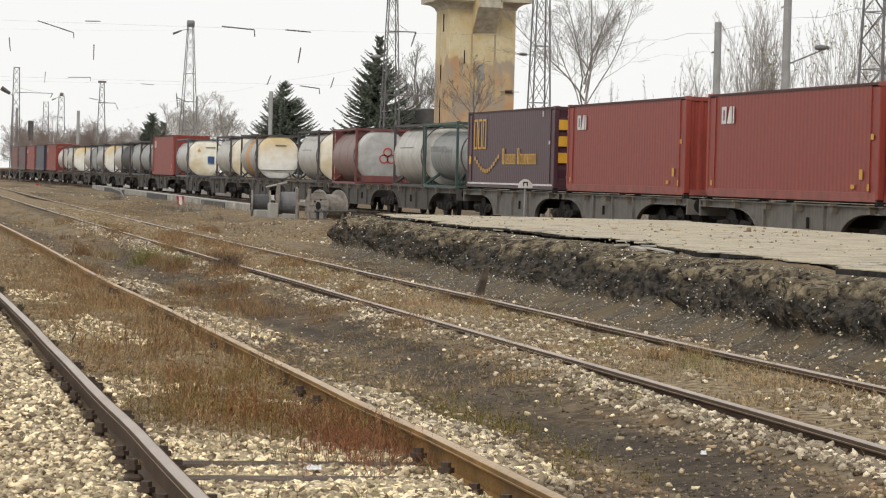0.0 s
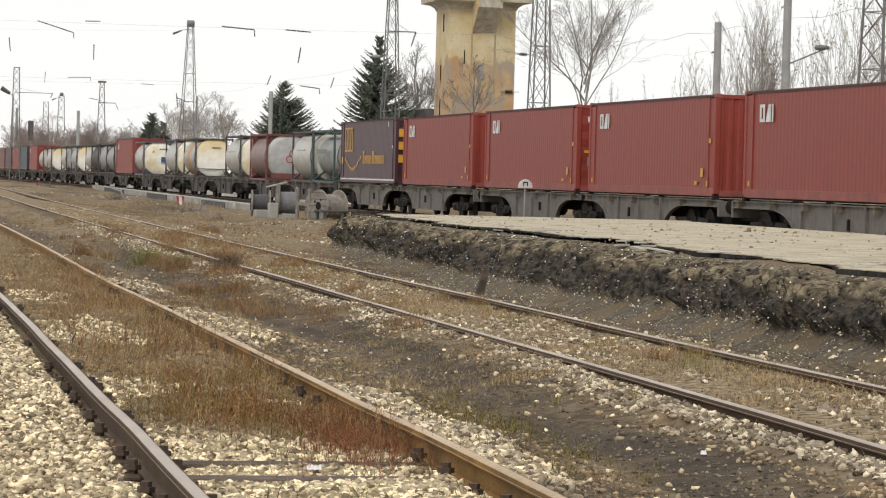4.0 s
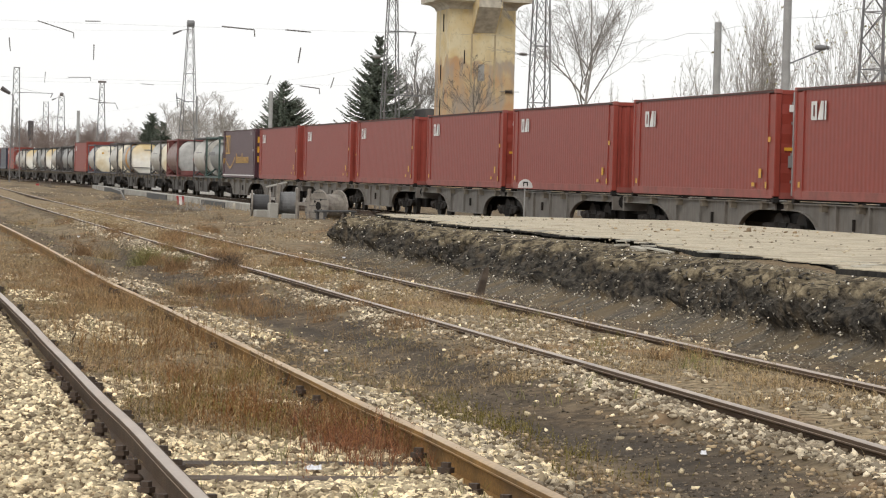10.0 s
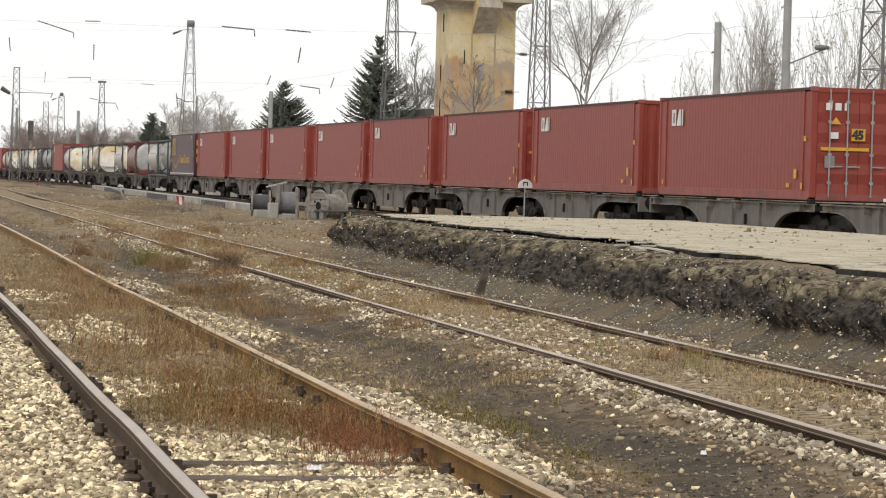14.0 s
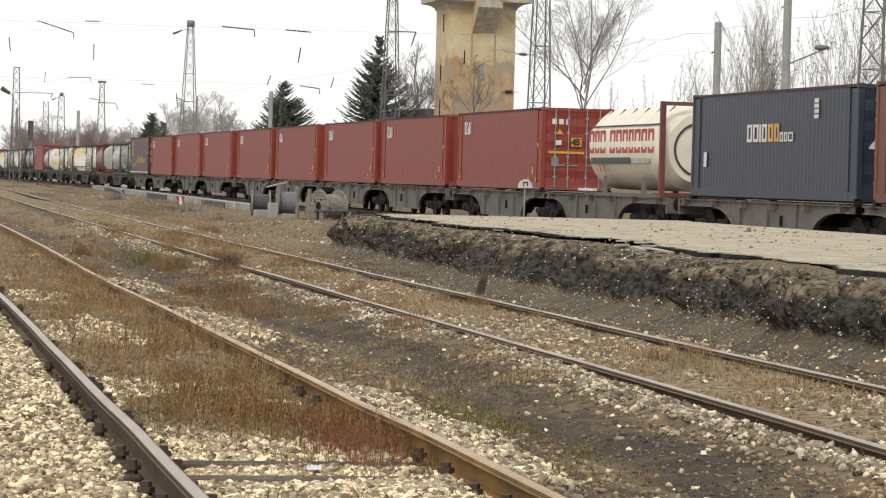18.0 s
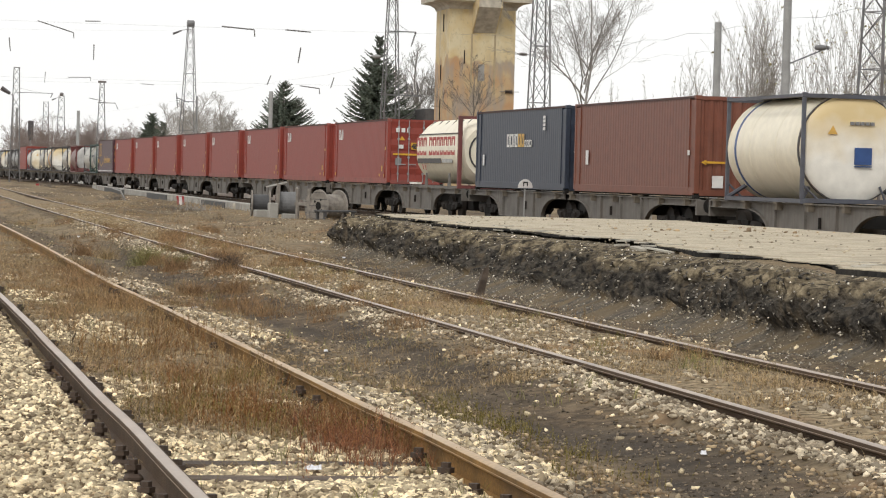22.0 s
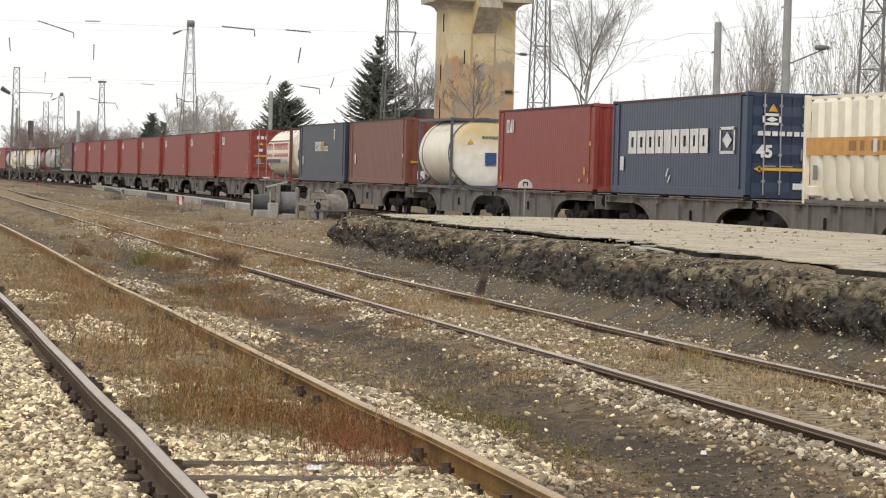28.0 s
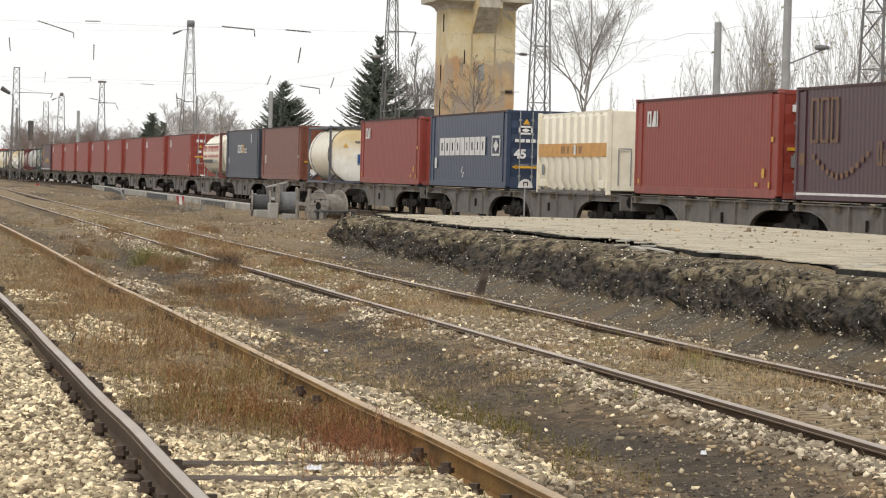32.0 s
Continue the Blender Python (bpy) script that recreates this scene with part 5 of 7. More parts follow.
    part("stripe", decal(Mesh(), h - 5.75, 1.0, 1.15, 1.9, 0.043), M["silver"], t)
    for yy in (h - 2.3, h - 2.75):
        part("slash_mark", Mesh().add([(0.02, yy, 0.72), (0.02, yy - 0.16, 0.72), (0.02, yy + 0.12, 0.95), (0.02, yy + 0.28, 0.95)], [(0, 1, 2, 3)]), M["markred"], t)
    return ride(t, 0)


hopper_tank(-33.7)


def tank20(y, shell, frame_mat, label, end_mat=None, H20=2.6, R=1.265, L=6.2, extra=None, panel=None, W=2.5):
    t = tank(shell, frame_mat, L, H20, at(y - L / 2) @ pose((2.5 - W) / 2, 0, 0), label, end_mat, R, panel=panel, W=W)
    if extra:
        extra(t, L, H20)
    return ride(t, 0)


def blue_label(t, L, h):
    rb = 1.36 if h > 2.7 else 1.265
    y = -L / 2 - 0.025
    part("placard", Mesh().box(1.38, 1.82, y - 0.012, y + 0.05, 1.0, 1.42), M["markblue"], t, "blue square placard")
    part("placard_foot", Mesh().box(1.38, 1.82, y - 0.012, y + 0.05, 0.94, 0.97), M["markblue"], t)
    part("warning_triangle", Mesh().add([(0.66, y + 0.005, 1.74), (0.92, y + 0.005, 1.74), (0.79, y + 0.005, 1.96)], [(0, 1, 2)]), M["markgold"], t)
    g = Mesh()
    for k in range(5):
        g.box(1.25 + 0.13 * k, 1.35 + 0.13 * k, y + 0.0, y + 0.06, 1.98, 2.06)
    part("stencil", g, M["markgrey"], t)
    g = Mesh().ring([(L / 2 - 0.95, rb + 0.001), (L / 2 - 0.95, rb + 0.008), (L / 2 - 0.8, rb + 0.008), (L / 2 - 0.8, rb + 0.001)], seg=40, centre=(1.35 if h > 2.7 else 1.25, 0, h / 2 + 0.01))
    part("blue_band", g, M["markblue"], t, "", True)


def rings_mark(t, L, h):
    y = -L / 2 - 0.005
    for x, z in ((1.5, 1.5), (1.32, 1.2), (1.68, 1.2)):
        part("ring_mark", Mesh().ring([(y - 0.01, 0.21), (y + 0.02, 0.21), (y + 0.02, 0.16), (y - 0.01, 0.16)], seg=20, centre=(x, 0, z)), M["markred"], t)
    part("red_foot", Mesh().box(0.3, 2.1, y - 0.01, y + 0.15, 0.1, 0.42, 0.02), M["frame_red"], t)


def side_words(t, L, h):
    g = Mesh()
    for k in range(9):
        g.box(0.02, 0.028, L / 2 - 1.3 - 0.33 * k - 0.26, L / 2 - 1.3 - 0.33 * k, 1.42, 1.64)
    part("lettering", g, M["markgrey"], t)


tank20(-76.7, M["cream_t"], M["frame_blue"], "white tank container in a blue-grey frame with a blue placard", M["stained"], H20=2.76, R=1.36, W=2.7, extra=blue_label)
tank20(115.3, M["greytank"], M["green"], "grey tank container in a teal green frame", None, R=1.0, extra=side_words)
tank20(121.7, M["tankwhite"], M["frame_dark"], "creamy white tank container with dark lettering blocks", M["white"], extra=side_words)
tank20(137.0, M["dustred"], M["frame_red"], "grey and dusty red tank container with three red rings", M["silver"], extra=rings_mark, panel=M["frame_red"])
tank20(147.4, M["tankwhite"], M["frame_dark"], "white tank container in a dark frame", M["cream"], extra=side_words)


def brown_band(t, L, h):
    g = Mesh().ring([(-0.5, 1.266), (-0.5, 1.274), (0.7, 1.274), (0.7, 1.266)], seg=40, centre=(1.25, 0, h / 2 + 0.02))
    part("brown_band", g, M["orange"], t, "", True)
    y = -L / 2 - 0.02
    part("stencil", Mesh().box(1.1, 1.7, y, y + 0.06, 1.95, 2.02), M["markgrey"], t)
    part("end_beam_cover", Mesh().box(0.2, 2.24, y - 0.06, y, 0.55, 0.6), M["frame_dark"], t)


tank20(168.3, M["silver"], M["frame_dark"], "cream-ended tank container with a brown band", M["stained"], extra=brown_band)
tank20(179.0, M["tankwhite"], M["frame_dark"], "white tank container in a dark frame", M["cream"])
tank20(200.0, M["tankwhite"], M["frame_blue"], "white tank container with a blue placard", M["cream"], extra=blue_label)
tank20(223.0, M["greytank"], M["frame_dark"], "grey tank container, dusty", M["silver"])
tank20(229.5, M["greytank"], M["frame_dark"], "grey tank container with a rusty band", M["brown"])
tank20(237.6, M["frame_dark"], M["frame_dark"], "dark grey tank container", M["greytank"])
tank20(244.0, M["tankwhite"], M["frame_dark"], "white tank container, dusty", None)
tank20(260.0, M["silver"], M["frame_dark"], "silver tank container with a yellowed end", M["stained"])
tank20(272.5, M["tankwhite"], M["frame_dark"], "white tank container, dusty", M["greytank"])
tank20(292.0, M["tankwhite"], M["frame_dark"], "white tank container with a yellowed end", M["stained"])
tank20(304.0, M["tankwhite"], M["frame_red"], "white tank container in a red frame", None)
for y, mt in ((337.0, "slate"), (367.3, "maroon"), (382.0, "brown")):
    ride(container(M[mt], M[mt], LEN45, HIGH, 2.5, False, at(y - H), "dark corrugated container far along the train"), 0)


# ---- the yard in front of the train ----
def wall_x(y):
    return 19.0 + 0.03137 * (y - 130)


def low_wall():
    w = Mesh()
    w.loft([[(wall_x(y), y, -0.75), (wall_x(y) + 0.5, y, -0.75), (wall_x(y) + 0.5, y, -0.13), (wall_x(y) + 0.02, y, -0.13), (wall_x(y), y, -0.15)] for y in np.linspace(128, 256, 30)])
    base = one("low_wall", w, M["concrete"], pose(0, 0, 0), "low pale concrete wall below the train's track", "wall", kind="structure")
    for y0, y1 in ((143.0, 155.0), (177.5, 193.0), (215.0, 238.0)):
        p = Mesh().loft([[(wall_x(y) - 0.05, y, z) for y, z in ((y0, -0.60), (y0, -0.19), (y1, -0.19), (y1, -0.60))], [(wall_x(y) - 0.004, y, z) for y, z in ((y0, -0.60), (y0, -0.19), (y1, -0.19), (y1, -0.60))]])
        part("panel", p, M["panel"], base, "dark grey trough panel")
    y = 138.5
    part("pipe_end", Mesh().lathe([(wall_x(y) - 0.12, 0.17), (wall_x(y) - 0.12, 0.21), (wall_x(y) + 0.02, 0.21), (wall_x(y) + 0.02, 0.1)], axis="x", seg=16, centre=(0, y, -0.38)), M["hood"], base)
    # assumed platform, added and kept whitish so the gaps under the wagons look bright
    far = Mesh().box(28.6, 34.0, 175, 430, -0.7, -0.12)
    one("far_platform", far, M["pale"], pose(0, 0, 0), "assumed pale platform added beyond the train to brighten the gaps under it", "platform", kind="structure")


low_wall()


def drum(m, r, width, core, wound, label, flat=24):
    """A cable drum on its flanges, axis along local x."""
    t = thing("cable_drum", m, label, "cable drum", "cable drums by the platform end")
    for x in (0.0, width - 0.06):
        fl = Mesh().lathe([(x, 0.05), (x, r - 0.01), (x + 0.012, r), (x + 0.048, r), (x + 0.06, r - 0.01), (x + 0.06, 0.05)], axis="x", seg=flat, centre=(0, 0, r))
        f = part("flange", fl, M["wood"], t, "grey weathered wooden flange")
        s = -0.006 if x == 0 else 0.066
        for k in range(5):
            z = r - 0.8 * r + 0.4 * r * k
            hw = math.sqrt(max(0.01, r * r - (z - r) ** 2)) * 0.97
            part("plank_joint", Mesh().box(x + s - 0.003, x + s + 0.003, -hw, hw, z - 0.008, z + 0.008), M["cable"], f)
        part("hub", Mesh().lathe([(x + s - 0.01, 0.13), (x + s + 0.01, 0.13), (x + s + 0.01, 0.06), (x + s - 0.01, 0.06)], axis="x", seg=12, centre=(0, 0, r)), M["under"], f)
        for k in range(4):
            a = k * math.pi / 2 + 0.6
            part("bolt", Mesh().tube((x + s - 0.012, 0.45 * r * math.cos(a), r + 0.45 * r * math.sin(a)), (x + s + 0.012, 0.45 * r * math.cos(a), r + 0.45 * r * math.sin(a)), 0.035, seg=8), M["under"], f)
    prof = []
    n = 14
    for k in range(n):
        x = 0.062 + (width - 0.124) * k / n
        p = (width - 0.124) / n
        prof += [(x, core * 0.985), (x + p * 0.5, core), (x + p * 0.999, core * 0.985)]
    part("wound_cable", Mesh().lathe(prof, axis="x", seg=24, centre=(0, 0, r)), wound, t, "wound cable")
    return t


def gz(x, y):
    return float(ground_z(np.array([float(x)]), np.array([float(y)]))[0])


def yard_things():
    g = gz
    drum(pose(14.22, 98.3, g(14.5, 98.3), 0, 0, -6), 0.47, 0.66, 0.32, M["cable"], "wooden cable drum wound with black cable")
    drum(pose(14.74, 96.0, g(15.0, 96), 0, 0, -4), 0.54, 0.70, 0.38, M["cable_grey"], "wooden cable drum wound with grey cable")
    drum(pose(15.6, 94.5, g(15.9, 94.5), 0, 0, 10), 0.46, 0.5, 0.34, M["cable_grey"], "empty grey wooden cable drum with a loose flange")
    drum(pose(15.32, 91.0, g(15.6, 91), 0, 0, 26), 0.52, 0.8, 0.38, M["wood"], "weathered wooden cable drum turned towards the track")
    for x, y, w, d, h in ((14.45, 97.4, 0.46, 0.4, 0.28), (14.55, 95.5, 0.26, 0.4, 0.5), (15.05, 95.2, 0.44, 0.35, 0.2)):
        one("concrete_block", Mesh().box(-w / 2, w / 2, -d / 2, d / 2, -0.05, h, 0.02), M["concrete"], pose(x, y, g(x, y), 0, 0, 7), "pale concrete block under the cable drums", "block", "concrete blocks")
    b = one("board", Mesh().box(-0.36, 0.36, -0.09, 0.09, 0.0, 0.05, 0.008), M["concrete"], pose(14.72, 95.9, g(15, 96) + 1.12, 0, -14, 5), "pale board lying across the top of a drum", "board")
    one("plank", Mesh().box(-0.06, 0.06, -0.02, 0.02, -0.05, 1.16, 0.006), M["wood"], pose(14.66, 95.4, g(14.66, 95.4), 0, 3, 8), "pale weathered plank standing against a drum", "plank")
    s = Mesh()
    for k in range(2):
        s.box(-0.05, 0.05, k * 0.5 - 0.05, k * 0.5 + 0.05, -0.05, 1.0, 0.01)
    s.box(-0.03, 0.03, -0.1, 0.6, 0.45, 0.56)
    one("crate_rail", s, M["wood"], pose(15.45, 93.6, g(15.45, 93.6), 0, 0, 40), "grey wooden crate posts with a cross board", "crate")
    t = thing("trestle", pose(15.62, 89.6, g(15.62, 89.6) - 0.16, 0, 0, 20), "dark steel bench frame beside the platform end", "bench")
    part("top", Mesh().box(-0.6, 0.6, -0.3, 0.3, 0.5, 0.56, 0.01), M["panel"], t)
    for x in (-0.5, 0.5):
        for y in (-0.24, 0.24):
            part("leg", Mesh().box(x - 0.04, x + 0.04, y - 0.04, y + 0.04, -0.05, 0.5), M["panel"], t)
    # stop marker with a half-round board
    t = thing("marker_sign", pose(22.0, 90.9, gz(22, 90.9), 0, 0, 12), "white half-round sign on a thin post beside the train", "sign")
    part("post", Mesh().tube((0, 0, -0.1), (0, 0, 1.55), 0.025, seg=8), M["pole"], t)
    zz = 1.55
    poly = [(0.26 * math.cos(a), 0.28 * math.sin(a)) for a in np.linspace(0, math.pi, 17)]
    brd = Mesh().loft([[(x, -0.03, zz + z) for x, z in poly], [(x, -0.045, zz + z) for x, z in poly]])
    bd = part("board", brd, M["markwhite"], t, "white half-round board")
    let = Mesh().box(-0.085, -0.05, -0.052, -0.046, zz + 0.05, zz + 0.19).box(0.05, 0.085, -0.052, -0.046, zz + 0.05, zz + 0.19).box(-0.085, 0.085, -0.053, -0.047, zz + 0.16, zz + 0.195)
    part("letter", let, M["markblack"], bd, "black letter of three strokes")
    # rotten stake at the foot of the cut
    one("stake", Mesh().loft([[(-0.05, -0.04, -0.1), (0.05, -0.04, -0.1), (0.05, 0.04, -0.1), (-0.05, 0.04, -0.1)], [(-0.05, -0.035, 0.2), (0.045, -0.04, 0.2), (0.05, 0.03, 0.2), (-0.04, 0.04, 0.2)], [(-0.03, -0.03, 0.36), (0.035, -0.02, 0.4), (0.02, 0.03, 0.34), (-0.03, 0.03, 0.31)]]), M["sleeper"],
        pose(8.4, 37.08, -0.2, -6, 16, 10), "dark rotten wooden stake leaning at the foot of the bank", "stake")
    # red and white marker, bent posts, brush
    t = thing("striped_marker", pose(15.5, 128.9, gz(15.5, 128.9) - 0.12), "short red and white marker stand", "marker")
    for x in (-0.14, 0.10):
        part("post", Mesh().loft([[(x + 0.06 * q, -0.04, z), (x + 0.09 + 0.06 * q, -0.04, z), (x + 0.09 + 0.06 * q, 0.04, z), (x + 0.06 * q, 0.04, z)] for q, z in ((0, -0.05), (-1, 0.55))]), M["redmark"], t, "red post")
    part("panel", Mesh().box(-0.08, 0.1, -0.02, 0.02, 0.0, 0.5), M["markwhite"], t)
    m = Mesh().tube((0, 0, -0.05), (-0.3, 0, 0.5), 0.05, 0.04, 6).tube((-0.3, 0, 0.5), (-0.12, 0, 0.66), 0.04, 0.02, 6).tube((-0.3, 0, 0.48), (-0.7, 0.1, 0.6), 0.035, 0.02, 6)
    one("bent_post", m, M["pole"], pose(14.4, 141.9, gz(14.4, 141.9)), "pale bent concrete post with bare rods", "post")
    t = thing("ground_sign", pose(17.5, 246.2, gz(17.5, 246.2)), "small red board on a low stand", "sign")
    part("board", Mesh().box(-0.14, 0.14, -0.02, 0.02, 0.0, 0.3, 0.005), M["redmark"], t)
    part("post", Mesh().box(-0.03, 0.03, 0.02, 0.06, -0.1, 0.5), M["panel"], t)
    for (x, y, n, h, mt, lb) in ((13.9, 112.0, 70, 0.75, "bark_far", "pale dead brush on the yard"), (13.2, 136, 45, 0.5, "bark", "dark dead brush on the yard"), (17.6, 236, 60, 1.0, "bark", "dark dead brush far along the yard")):
        r = random.Random(int(x * 10))
        m = Mesh()
        for k in range(n):
            a = r.uniform(0, 6.28)
            p = Vector((r.gauss(0, 0.35), r.gauss(0, 0.35), -0.05))
            q = p + Vector((math.cos(a) * 0.5, math.sin(a) * 0.5, r.uniform(0.3, 1) * h)) * r.uniform(0.5, 1)
            m.tube(p, q, 0.016, 0.006, 3, False)
        one("brush", m, M[mt], pose(x, y, gz(x, y)), lb, "brush", "", "stuff")
    # litter
    w = Mesh()
    w.loft([[(-0.05 + 0.10 * k / 5, -0.018 - 0.006 * (k % 2), 0.004), (-0.055 + 0.11 * k / 5, 0.0, 0.03 + 0.008 * (k % 3)), (-0.055 + 0.11 * k / 5, 0.024, 0.006)] for k in range(6)])
    one("wrapper", w, M["plastic"], pose(2.36, 13.98, gz(2.36, 13.98) + 0.03, 0, 0, 6) @ Matrix.Diagonal((0.75, 0.75, 0.6, 1)), "crumpled white plastic wrapper on the ballast", "litter")
    r = random.Random(31)
    for x, y, s in ((4.63, 14.9, 0.03), (3.9, 31.0, 0.03), (10.2, 60.0, 0.05), (4.05, 23.5, 0.02), (9.0, 50.6, 0.04), (5.3, 62.0, 0.05)):
        pts = [(s * r.uniform(0.6, 1.2) * math.cos(a), s * r.uniform(0.6, 1.2) * math.sin(a)) for a in (0.2, 1.3, 2.5, 3.7, 5.0)]
        one("scrap", Mesh().loft([[(a, b, -0.01) for a, b in pts], [(a * 0.8, b * 0.8, s * r.uniform(0.2, 0.4)) for a, b in pts]]), M["plastic"], pose(x, y, gz(x, y) + 0.02), "scrap of white plastic litter on the ground", "litter", "white scraps")


yard_things()


# ---- overhead line masts, poles, wires ----
def lattice(m, h, w0, w1, label, bays=12, extra=None, name="lattice_mast", near=False):
    t = thing(name, m, label, "mast", "overhead line masts")

    def corner(k, z):
        w = (w0 + (w1 - w0) * z / h) / 2
        sx, sy = ((-1, -1), (1, -1), (1, 1), (-1, 1))[k]
        return Vector((sx * w, sy * w, z))
    for k in range(4):
        part("leg", Mesh().tube(corner(k, -0.3), corner(k, h), 0.043, 0.036, 4), M["mast"], t)
    zs = [h * (1 - (1 - i / bays) ** 1.15) for i in range(bays + 1)]
    joined = Mesh()
    for k in range(4):
        for i in range(bays):
            a, b = (k, (k + 1) % 4) if i % 2 else ((k + 1) % 4, k)
            rods = [(corner(a, zs[i]), corner(b, zs[i + 1]), 0.017)]
            if k % 2 == 0:
                rods.append((corner(b, zs[i]), corner(a, zs[i + 1]), 0.016))
            if i % 2 == 0:
                rods.append((corner(k, zs[i]), corner((k + 1) % 4, zs[i]), 0.021))
            for p, q, rad in rods:
                if near:
                    part("brace", Mesh().tube(p, q, rad, seg=4, caps=False), M["mast"], t)
                else:
                    joined.tube(p, q, rad, seg=3, caps=False)
    if not near:
        tagged(part("bracing", joined, M["mast"], t), kind="stuff")
    part("cap", Mesh().box(-w1 / 2 - 0.06, w1 / 2 + 0.06, -w1 / 2 - 0.06, w1 / 2 + 0.06, h, h + 0.06), M["mast"], t)
    if extra:
        extra(t, h)
    return t


def insulator(mb, p, q, r=0.07):
    """A string of discs from p to q, turned as one body."""
    p, q = Vector(p), Vector(q)
    d = (q - p).normalized()
    a = d.orthogonal().normalized()
    b = d.cross(a)
    rows = []
    for k in range(6):
        for u, w in ((0.05, 0.022), (0.06, r), (0.11, r * 0.8), (0.12, 0.022)):
            c = p.lerp(q, 0.02 + u + 0.14 * k)
            rows.append([c + (a * math.cos(e) + b * math.sin(e)) * w for e in (0, 1.047, 2.094, 3.142, 4.189, 5.236)])
    return mb.loft([[p + (v - rows[0][0].lerp(rows[0][3], 0.5)) for v in rows[0]]] + rows + [[q + (v - rows[-1][0].lerp(rows[-1][3], 0.5)) for v in rows[-1]]])


def arm_right(z, reach, drop):
    def f(t, h):
        a = Mesh().tube((-0.2, 0, z), (reach, 0, z), 0.035, seg=5).tube((0.2, 0, z + 0.5), (reach * 0.7, 0, z), 0.015, seg=4)
        part("bracket_arm", a, M["mast"], t)
        part("insulator", insulator(Mesh(), (reach, 0, z), (reach - 0.25, 0, z - drop)), M["insul"], t)
    return f


def flood(t, h):
    part("drum_lamp", Mesh().tube((-0.28, 0, h + 0.25), (0.28, 0, h + 0.25), 0.3, seg=14), M["mast"], t)
    part("lamp_arm", Mesh().tube((0, 0, h - 0.2), (-0.9, -0.1, h - 0.35), 0.03, seg=5), M["mast"], t)
    part("lamp_head", Mesh().loft([[(-0.8, -0.2, h - 0.3), (-0.8, 0.0, h - 0.3), (-0.8, 0.0, h - 0.42), (-0.8, -0.2, h - 0.42)], [(-1.5, -0.25, h - 0.55), (-1.5, 0.1, h - 0.55), (-1.5, 0.1, h - 0.75), (-1.5, -0.25, h - 0.75)]]), M["insul"], t)
    part("bracket_arm", Mesh().tube((0, 0, h - 6.4), (-1.1, 0, h - 6.0), 0.04, seg=5), M["mast"], t)
    part("insulator", insulator(Mesh(), (-1.1, 0, h - 5.6), (-0.95, 0, h - 6.9)), M["insul"], t)


def mast3_gear(t, h):
    arm_right(9.7, 1.35, 0.8)(t, h)
    part("lamp_arm", Mesh().tube((-0.2, 0, 8.5), (-0.7, 0, 8.25), 0.03, seg=5), M["mast"], t)
    part("lamp_head", Mesh().lathe([(-1.1, 0.02), (-1.0, 0.09), (-0.8, 0.11), (-0.62, 0.07), (-0.6, 0.02)], axis="x", seg=12, centre=(0, 0, 8.3)), M["pole"], t)
    part("crossarm", Mesh().box(-0.4, 1.7, -0.05, 0.05, 6.2, 6.28), M["mast"], t)
    for x in (0.95, 1.25, 1.55):
        part("insulator", insulator(Mesh(), (x, 0, 6.28), (x - 0.06, 0, 6.95), 0.08), M["insul"], t)


def top_lamp(t, h):
    part("crossarm", Mesh().box(-0.5, 1.8, -0.05, 0.05, h - 2.6, h - 2.5), M["mast"], t)
    part("platform", Mesh().box(-0.5, 0.5, -0.4, 0.4, h, h + 0.25), M["mast"], t)
    part("insulator", insulator(Mesh(), (1.8, 0, h - 2.6), (2.1, 0, h - 3.4)), M["insul"], t)
    part("bracket_arm", Mesh().tube((0, 0, h - 2.3), (-1.6, 0, h - 2.0), 0.04, seg=5), M["mast"], t)


